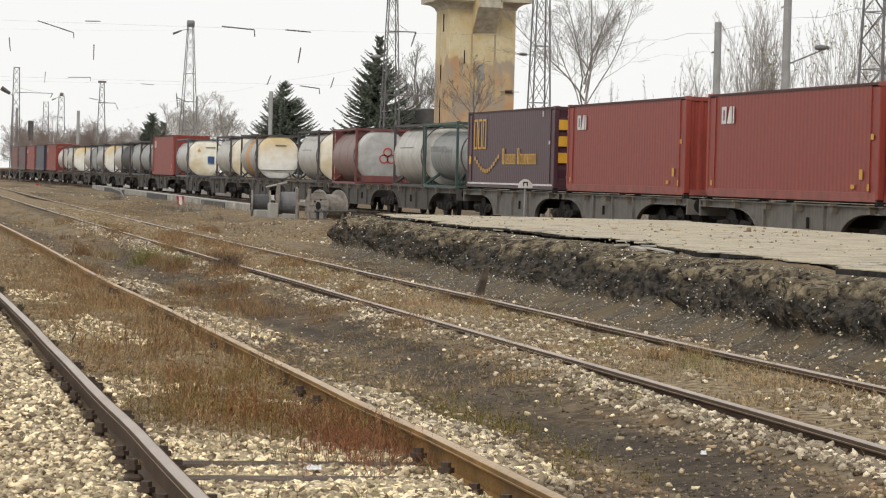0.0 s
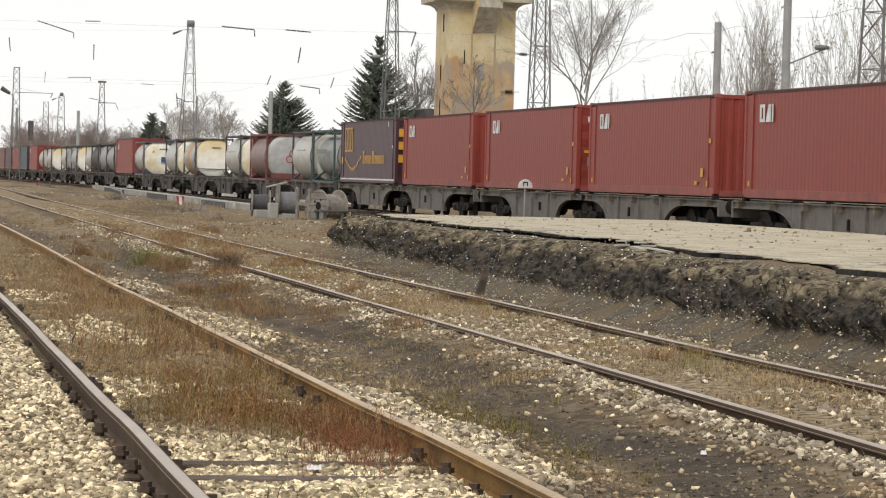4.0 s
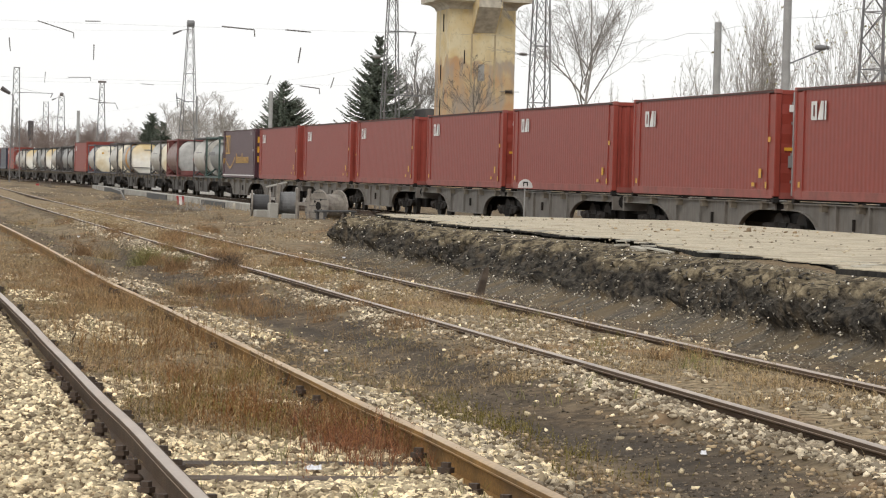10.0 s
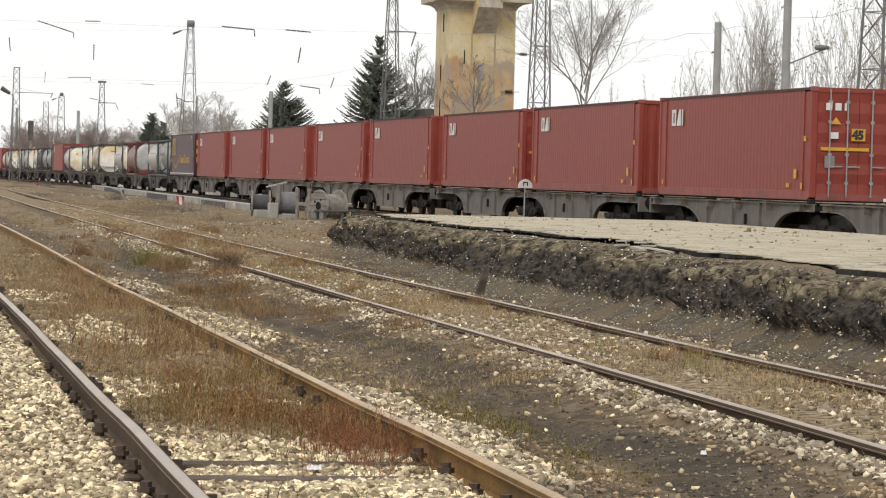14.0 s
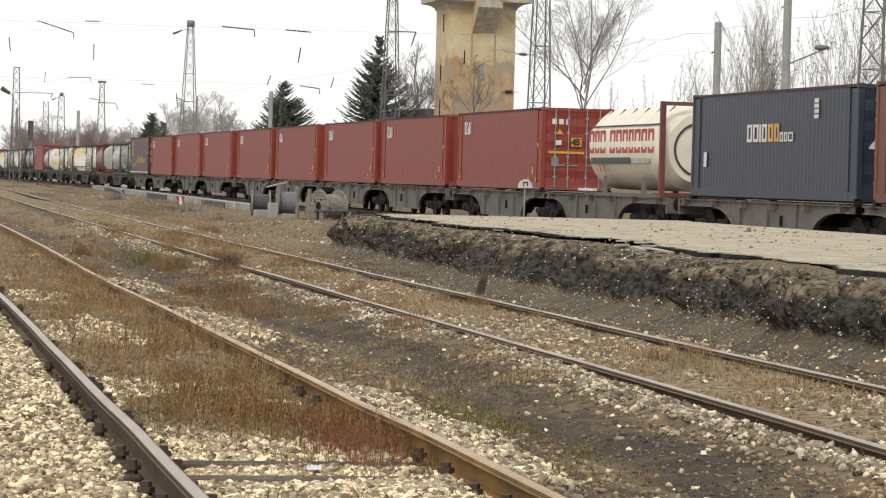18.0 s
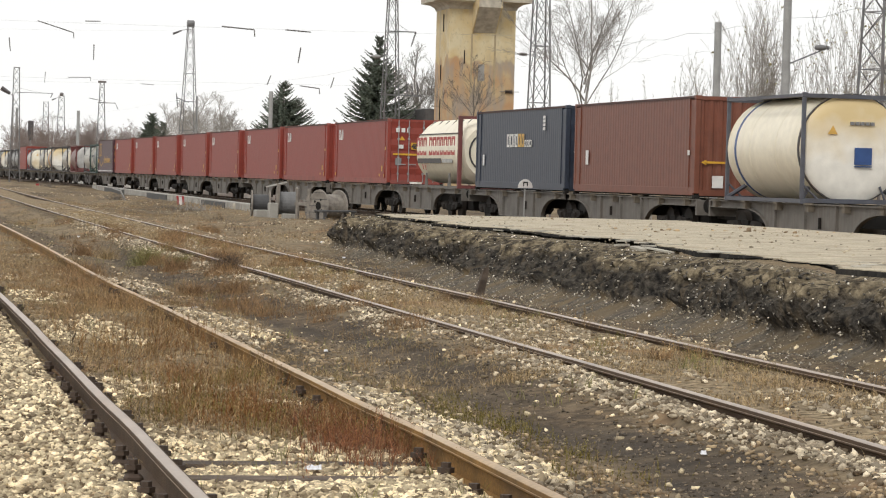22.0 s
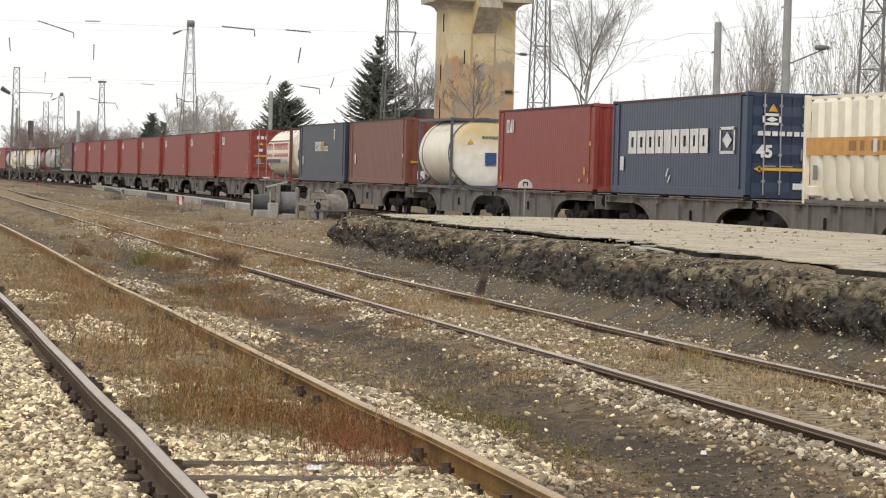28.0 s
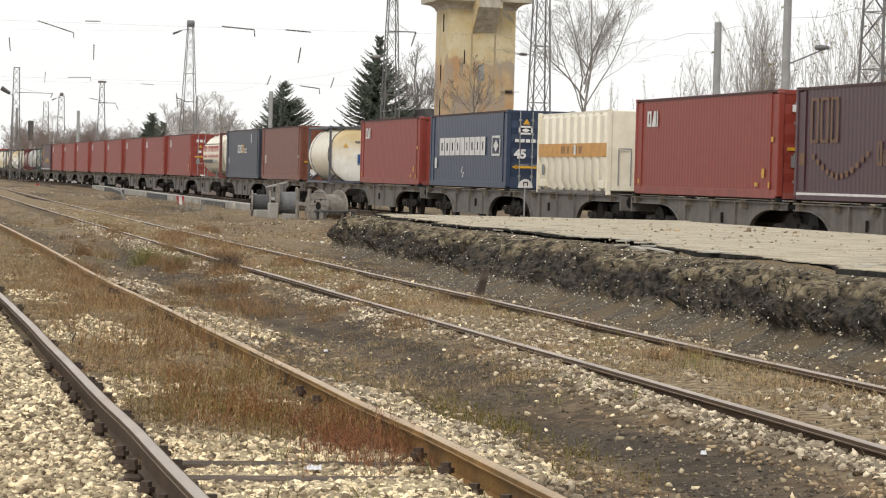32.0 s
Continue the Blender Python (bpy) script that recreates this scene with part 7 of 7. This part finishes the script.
def bare(x, y):
    """Where the weeds leave pale ballast open between the near rails: patches, more beside the camera-side rail."""
    da = x - track_a(y)
    return 0.75 * fbm(x * 2.1, y * 1.1, 22) - 0.3 * da - 0.24 + 1.3 * smoothstep(0.7, -0.7, y - (15.6 - 1.1 * da))


def off_rail(c):
    return lambda x, y: np.abs(np.abs(x - c(y)) - 0.7525) > 0.10


stones("near_ballast", np.stack([(lambda y: track_a(y) + RS.uniform(-3.2, 1.6, 9000))(RS.uniform(-6, 10.6, 9000)), RS.uniform(-6, 10.6, 9000), np.full(9000, -0.16)], -1), 0.012, 0.04, "stone", "pale ballast around the near track", power=1.6, small=True)
# pale ballast beside and inside the near track
stones("ballast", np.concatenate([
    scatter(52000, 10.4, 36, track_a, -2.6, -0.80, off_rail(track_a)),
    scatter(20000, 10.4, 15.2, track_a, -0.70, 0.70, lambda x, y: (fbm(x * 2, y * 2, 21) > (y - 14.3) * 0.9) & (np.abs(y - 14.45) > 0.12) & (np.abs(y - 13.75) > 0.10 + 0.06 * np.sin(x * 9)), 1.0),
    scatter(24000, 14, 44, track_a, -0.70, 0.70, lambda x, y: bare(x, y) > 0.12),
]), 0.006, 0.026, "stone", "pale angular limestone ballast beside the rails", power=1.6)
stones("side_ballast", scatter(11000, 10.4, 34, track_a, 0.80, 1.35, lambda x, y: fbm(x * 1.2, y * 0.5, 23) > -0.2), 0.006, 0.03, "stone", "pale ballast beside the rail", power=2.0)
stones("dusty_ballast", scatter(24000, 10.4, 40, track_a, 0.80, 1.6, lambda x, y: fbm(x * 1.2, y * 0.5, 23) * 0.8 + (1.15 - (x - track_a(y))) * 1.5 + RS.rand(len(x)) * 0.5 > 0.1), 0.006, 0.03, "stone_mid", "dusty grey ballast half sunk in soil", power=2.1)
stones("ballast_far", np.concatenate([
    scatter(26000, 12.5, 75, track_b, -1.4, -0.80, lambda x, y: fbm(x * 1.5, y * 0.5, 24) + (x - track_b(y) + 1.0) * 3.0 + RS.randn(len(x)) * 0.4 > 0.0),
    scatter(12000, 13, 100, track_b, -0.68, 0.68, lambda x, y: fbm(x * 1.6, y * 0.8, 25) > 0.0),
    scatter(3000, 13, 100, track_b, 0.80, 1.5, lambda x, y: fbm(x * 1.6, y * 0.8, 26) > 0.3),
    scatter(6000, 36, 120, track_a, -1.4, 1.6, lambda x, y: fbm(x * 1.6, y * 0.8, 27) > 0.1),
]), 0.006, 0.028, "stone_mid", "dusty pale ballast along the siding", power=1.9)
stones("stained_ballast", np.concatenate([
    scatter(9000, 13.8, 50, track_a, -0.70, 0.70),
    scatter(3500, 12.5, 70, track_b, -1.4, -0.78),
    scatter(3000, 13, 80, track_b, -0.68, 0.68),
    scatter(6000, 10.6, 40, track_a, 0.8, 1.7),
    scatter(12000, 10.5, 36, track_a, -2.6, -0.8),
]), 0.004, 0.022, "stone_brown", "brown-stained ballast with straw and dirt", power=1.9)
stones("sooty_gravel", np.concatenate([
    scatter(30000, 11, 60, track_a, 1.15, 3.2, lambda x, y: (x < track_b(y) - 0.8) & (fbm(x * 1.1, y * 0.6, 28) + RS.rand(len(x)) * 0.9 > 0.0)),
    scatter(9000, 14, 60, track_b, 0.85, 2.2),
    scatter(4000, 13, 60, track_b, -0.7, 0.7),
    scatter(12000, 50, 130, track_b, 0.9, 8.0, lambda x, y: fbm(x * 0.5, y * 0.2, 29) > 0.1),
]), 0.003, 0.016, "stone_dirty", "sooty gravel and clinker trodden into the soil", power=2.6, small=True)
stones("strewn_stones", np.concatenate([scatter(800, 11, 60, track_a, 1.2, 3.1), scatter(700, 14, 60, track_b, 0.9, 2.0), scatter(500, 13, 50, track_b, -0.7, 0.7)]), 0.006, 0.026, "stone", "single pale stones strewn on the dark soil", power=2.2)


stones("yard_stones", scatter(6000, 58, 220, track_b, 0.9, 9.0, lambda x, y: fbm(x * 0.7, y * 0.2, 43) > 0.0), 0.01, 0.045, "stone_mid", "dusty stones strewn over the far yard", power=2.5, small=True)


def bank_clods(n):
    """Points on the cut face, and how far up the face each lies, from 0 to 1."""
    P = FACE[0]
    i = (P.shape[0] * (0.02 + 0.9 * RS.rand(n) ** 1.1)).astype(int)
    j = RS.randint(0, P.shape[1], n)
    return P[i, j] + RS.randn(n, 3) * 0.008, j / (P.shape[1] - 1)


p, tt = bank_clods(26000)
stones("fill_clods", p[(tt > 0.32) & (tt < 0.8)], 0.005, 0.03, "clod", "dark clods and clinker crumbling from the cut", power=2.6, small=True)
stones("scree", np.concatenate([p[(tt < 0.4)][:6000] - np.array([[0.1, 0, 0]]), scatter(3000, 16, 56, lambda y: 8.6 + 0 * y, -0.5, 0.6)]), 0.003, 0.016, "rubble", "grey scree at the foot of the cut", power=2.4, small=True)
stones("pale_chips", np.concatenate([p[::8], p[(tt > 0.28) & (tt < 0.78)][::2], scatter(700, 18, 50, lambda y: 8.5 + 0 * y, -0.4, 0.5)]), 0.004, 0.019, "chip", "pale chips in the dark fill", power=2.2, small=True)
q = np.stack([RS.uniform(9.6, 17, 2600), RS.uniform(18, 57, 2600), np.full(2600, PLAT_Z)], -1)
stones("platform_rubble", q, 0.004, 0.03, "rubble", "small rubble strewn on the platform top", power=6.0)
q = np.stack([RS.uniform(12.5, 16.9, 420), RS.uniform(20, 56, 420), np.full(420, PLAT_Z)], -1)
q = q[fbm(q[:, 0] * 0.9, q[:, 1] * 0.5, 71) > 0.05]
stones("platform_clods", q, 0.01, 0.055, "stone_brown", "brown clods lying on the back of the platform", power=2.5)


q = np.stack([8.95 + 0.22 * RS.randn(260), 25.2 + 1.5 * RS.randn(260), np.full(260, -0.2)], -1)
q[:, 2] = np.maximum(q[:, 2], -0.24 + 0.42 * (q[:, 0] - 8.5))
stones("fallen_rubble", q, 0.01, 0.05, "stone", "pale rubble fallen at the foot of the cut", power=1.6)


def blades(name, pts, hmin, hmax, width, material, label, lean=0.35):
    """Bent dry blades and stalks, two quads each."""
    n = len(pts)
    h = hmin + (hmax - hmin) * RS.rand(n) ** 1.4
    a = RS.rand(n) * 6.283
    w = width * RS.uniform(0.6, 1.3, n)
    side = np.stack([np.cos(a), np.sin(a), np.zeros(n)], -1) * w[:, None]
    tilt = RS.randn(n, 2) * lean
    mid = pts + np.stack([tilt[:, 0] * h * 0.35, tilt[:, 1] * h * 0.35, h * 0.55], -1)
    tip = pts + np.stack([tilt[:, 0] * h, tilt[:, 1] * h, h * 0.97], -1)
    lo = pts - np.array([[0, 0, 0.01]])
    v = np.stack([lo - side, lo + side, mid + side * 0.8, mid - side * 0.8, tip + side * 0.25, tip - side * 0.25], 1).reshape(-1, 3)
    o = np.arange(n)[:, None] * 6
    f = np.concatenate([o + np.array([[0, 1, 2, 3]]), o + np.array([[3, 2, 4, 5]])])
    return bulk(name, v, f, M[material], label, "grass")


def tufted(n, y0, y1, centre, lo, hi, tufts, spread, keep=None, bias=1.6):
    """Points gathered in tufts."""
    c = scatter(tufts, y0, y1, centre, lo, hi, keep, bias)
    k = RS.randint(0, len(c), n)
    d = RS.randn(n, 2) * spread * RS.uniform(0.4, 1.5, len(c))[k][:, None]
    x, y = c[k, 0] + d[:, 0], c[k, 1] + d[:, 1]
    return np.stack([x, y, ground_z(x, y)], -1)


blades("dry_grass", np.concatenate([
    scatter(22000, 14.4, 60, track_a, -0.70, 0.70, lambda x, y: bare(x, y) < 0.12),
    tufted(11000, 14.2, 80, track_a, -0.72, 0.72, 500, 0.06),
    tufted(9000, 28, 90, track_a, -2.2, -0.8, 300, 0.08, lambda x, y: fbm(x * 1.1, y * 0.5, 32) > 0.0),
    scatter(42000, 14, 90, track_b, -0.70, 0.74, lambda x, y: fbm(x * 1.3, y * 0.6, 33) > -0.3),
    tufted(12000, 14, 110, track_b, -0.75, 0.75, 400, 0.07),
    tufted(9000, 20, 90, track_a, 0.85, 3.2, 300, 0.10, lambda x, y: fbm(x * 0.8, y * 0.35, 34) > 0.25),
    tufted(24000, 45, 150, track_b, 0.85, 9.0, 700, 0.16, lambda x, y: fbm(x * 0.6, y * 0.25, 35) > -0.1),
]), 0.01, 0.07, 0.0020, "straw", "dry straw-coloured grass between the rails", 0.9)
blades("russet_weeds", np.concatenate([
    tufted(6500, 20, 55, track_a, -0.6, 0.7, 240, 0.07, lambda x, y: fbm(x * 1.7, y * 0.9, 37) > -0.1),
    tufted(6000, 26, 80, track_a, 1.0, 3.2, 120, 0.10, lambda x, y: fbm(x * 0.9, y * 0.4, 38) > 0.25),
    tufted(5000, 16, 70, track_b, -0.6, 0.72, 110, 0.07, lambda x, y: fbm(x * 1.4, y * 0.7, 39) > 0.2),
    tufted(7000, 50, 130, track_b, 0.9, 7.0, 160, 0.18),
]), 0.02, 0.14, 0.0017, "russet", "russet dry weed stalks between the rails", 0.65)
weedy = np.array([(6.2, 46.0), (6.6, 56.0), (4.6, 32.0), (5.4, 40.0), (7.2, 60.0), (5.9, 50.0), (5.0, 36.0), (3.2, 36.0), (7.0, 52.0), (3.6, 41.0), (6.1, 62.0), (3.0, 30.0), (8.6, 66.0), (5.2, 46.5)])
k = RS.randint(0, len(weedy), 12000)
c = weedy[k] + RS.randn(12000, 2) * np.array([[0.16, 0.8]]) * RS.uniform(0.5, 1.3, len(weedy))[k][:, None]
blades("dead_weed_clumps", np.concatenate([c, ground_z(c[:, 0], c[:, 1])[:, None]], 1), 0.04, 0.2, 0.0022, "russet", "brown clumps of dead weeds on the dark soil", 0.6)
blades("reddish_weeds", tufted(1500, 14.2, 17.5, lambda y: track_a(y) + 0.42, -0.28, 0.26, 60, 0.06, None, 1.0), 0.02, 0.13, 0.0019, "redweed", "reddish dry weeds against the rail", 0.4)
blades("green_weeds", np.concatenate([
    tufted(500, 12.5, 40, track_a, -0.7, 0.7, 60, 0.05),
    tufted(700, 18, 80, track_a, 1.0, 3.0, 60, 0.08),
    tufted(1200, 20, 60, track_b, -0.7, 0.7, 40, 0.08),
]), 0.02, 0.14, 0.0022, "green_grass", "sparse green weeds among the stones", 0.5)


def stalks(name, pts, hmin, hmax, material, label, sprigs=11, lean=0.16, wide=0.0016):
    """Tall dead weeds: a thin leaning stem, beset with short rising sprigs."""
    n = len(pts)
    h = (hmin + (hmax - hmin) * RS.rand(n) ** 1.3) * np.clip(0.85 + 0.9 * fbm(pts[:, 0] * 2.3, pts[:, 1] * 1.3, 61), 0.35, 1.5)
    tilt = RS.randn(n, 2) * lean
    lo, tip = pts - np.array([[0, 0, 0.01]]), pts + np.stack([tilt[:, 0] * h, tilt[:, 1] * h, h], -1)
    a = RS.rand(n) * 6.283
    sd = np.stack([np.cos(a), np.sin(a), 0 * a], -1) * 0.0010
    v = [np.stack([lo - sd, lo + sd, tip + sd * 0.5, tip - sd * 0.5], 1)]
    for k in range(sprigs):
        u = 0.18 + 0.80 * RS.rand(n)
        p = lo + (tip - lo) * u[:, None]
        a = RS.rand(n) * 6.283
        L = h * RS.uniform(0.10, 0.30, n) * (1.25 - u)
        d = np.stack([np.cos(a) * 0.55, np.sin(a) * 0.55, RS.uniform(0.35, 1.0, n)], -1) * L[:, None]
        b = np.stack([-np.sin(a), np.cos(a), 0 * a], -1) * (wide * RS.uniform(0.6, 1.5, n))[:, None]
        v.append(np.stack([p, p + d * 0.6 - b, p + d, p + d * 0.6 + b], 1))
    v = np.concatenate(v).reshape(-1, 3)
    return bulk(name, v, np.arange(len(v)).reshape(-1, 4), M[material], label, "weeds")


near_bed = lambda x, y: bare(x, y) < 0.02 + 0.22 * RS.randn(len(x))
stalks("rust_weeds", np.concatenate([
    tufted(900, 14.3, 18.5, lambda y: track_a(y) + 0.2, -0.55, 0.45, 110, 0.09, near_bed, 1.0),
    tufted(520, 15.6, 25, track_a, -0.4, 0.68, 110, 0.10, near_bed, 1.0),
]), 0.04, 0.22, "rust", "orange-brown dead weed stalks between the rails", 14, 0.2, 0.0021)
stalks("tan_weeds", np.concatenate([
    tufted(1500, 17.0, 34, track_a, -0.66, 0.68, 220, 0.11, near_bed, 1.0),
    tufted(700, 14.8, 20, track_a, -0.6, 0.6, 110, 0.10, near_bed, 1.0),
    tufted(700, 30, 60, track_a, -0.7, 0.7, 110, 0.1, None, 1.0),
    tufted(700, 15, 45, track_b, -0.5, 0.7, 110, 0.08, None, 1.0),
]), 0.04, 0.24, "tan", "tan dead weed stalks between the rails", 14, 0.2, 0.0021)
stalks("olive_weeds", np.concatenate([
    tufted(1300, 14.8, 20.5, track_a, -0.55, 0.62, 150, 0.08, near_bed, 1.0),
    tufted(1000, 13.8, 20, lambda y: track_a(y) + 1.5, -0.35, 0.3, 90, 0.09, None, 1.0),
]), 0.03, 0.14, "olive", "olive yellow weeds low among the stalks", 14, 0.3, 0.0024)
stalks("red_weeds", np.concatenate([
    tufted(420, 14.2, 16.2, lambda y: track_a(y) + 0.46, -0.3, 0.22, 40, 0.06, None, 1.0),
    tufted(60, 13.6, 14.4, lambda y: track_a(y) + 0.25, -0.3, 0.3, 14, 0.05, None, 1.0),
]), 0.04, 0.2, "redweed", "reddish dead weeds against the rail")
stalks("dark_stalks", scatter(46, 15, 26, track_a, -0.66, 0.5, None, 1.0), 0.12, 0.3, "weeddark", "single dark dead stalks standing over the weeds", 8, 0.1, 0.003)
stalks("edge_weeds", np.concatenate([
    tufted(420, 17, 40, track_a, 0.8, 1.3, 60, 0.07, None, 1.0),
    tufted(130, 10.8, 15, track_a, 0.5, 1.7, 30, 0.05, None, 1.0),
    tufted(900, 20, 60, track_a, 1.3, 3.1, 110, 0.12, lambda x, y: fbm(x * 0.8, y * 0.35, 34) > 0.1, 1.0),
    tufted(500, 15, 60, track_b, 0.82, 1.1, 90, 0.07, None, 1.0),
]), 0.03, 0.17, "tan", "dry weeds along the rails")


stalks("yard_weeds", np.concatenate([
    tufted(2600, 58, 130, track_b, 0.9, 8.5, 260, 0.3, lambda x, y: fbm(x * 0.5, y * 0.2, 63) > -0.1, 1.0),
    tufted(1500, 110, 240, track_b, 0.9, 9.0, 160, 0.5, None, 1.0),
    tufted(1200, 60, 160, track_a, -1.5, 3.2, 140, 0.2, None, 1.0),
]), 0.05, 0.2, "straw", "straw-coloured dead weeds over the far yard", 9, 0.4, 0.006)
stalks("dark_scrub", np.concatenate([
    tufted(1300, 58, 130, track_b, 0.9, 8.0, 60, 0.35, lambda x, y: fbm(x * 0.5, y * 0.2, 65) > 0.0, 1.0),
    tufted(900, 40, 110, track_a, 0.9, 3.0, 60, 0.25, None, 1.0),
]), 0.04, 0.18, "weeddark", "dark dead scrub over the yard", 9, 0.4, 0.006)


def weed_bush(x, y, n, wide, tall, material, label):
    """A loose dead bush: fine stalks leaning out of one root."""
    a = RS.rand(n) * 6.283
    r = np.abs(RS.randn(n)) * wide * 0.45
    px, py = x + r * np.cos(a), y + r * np.sin(a) * 1.6
    ob = blades("weed_bush", np.stack([px, py, ground_z(px, py)], -1), tall * 0.25, tall, 0.0022, material, label, 0.8)
    return ob


for bx, by, n, wd, tl, mt, lb in ((5.08, 46.7, 900, 0.34, 0.36, "green_grass", "olive green weed bush beside the track"), (5.15, 43.6, 900, 0.32, 0.26, "russet", "brown weed bush on dark soil"), (5.62, 41.0, 900, 0.3, 0.3, "weeddark", "dark brown dead bush by the rail"),
                                  (4.46, 51.0, 700, 0.4, 0.3, "russet", "russet weed bush between the tracks"), (4.74, 49.6, 500, 0.3, 0.25, "straw", "straw-coloured weed bush"), (4.54, 36.2, 800, 0.3, 0.22, "russet", "russet weed bush between the tracks"), (5.35, 44.6, 500, 0.3, 0.22, "green_grass", "olive green weed bush beside the track"),
                                  (3.65, 44.0, 600, 0.35, 0.2, "straw", "straw-coloured weed bush"), (6.35, 47.0, 500, 0.3, 0.2, "russet", "russet weed bush between the rails")):
    weed_bush(bx, by, n, wd, tl, mt, lb)


# ---- motions ----
def motions():
    """The train rolls away along its straight track; its wheels turn with it."""
    for t, p in MOVING:
        walk(t, [(0.0, pose(p.x, p.y, p.z)), (16.0, pose(p.x, p.y + 16.0 * SPEED, p.z)), (32.0, pose(p.x, p.y + 32.0 * SPEED, p.z))])
    turn = math.degrees(SPEED / 0.46) * 0.1
    for t, p in MOVING:
        if t.name.startswith("container_wagon") and -200 < p.y < 260:
            for b in t.children:
                if b.name.startswith("bogie"):
                    for w in b.children:
                        q = w.matrix_basis.translation.copy()
                        walk(w, [(k * 0.1, pose(q.x, q.y, q.z, -turn * k)) for k in range(321)])


motions()
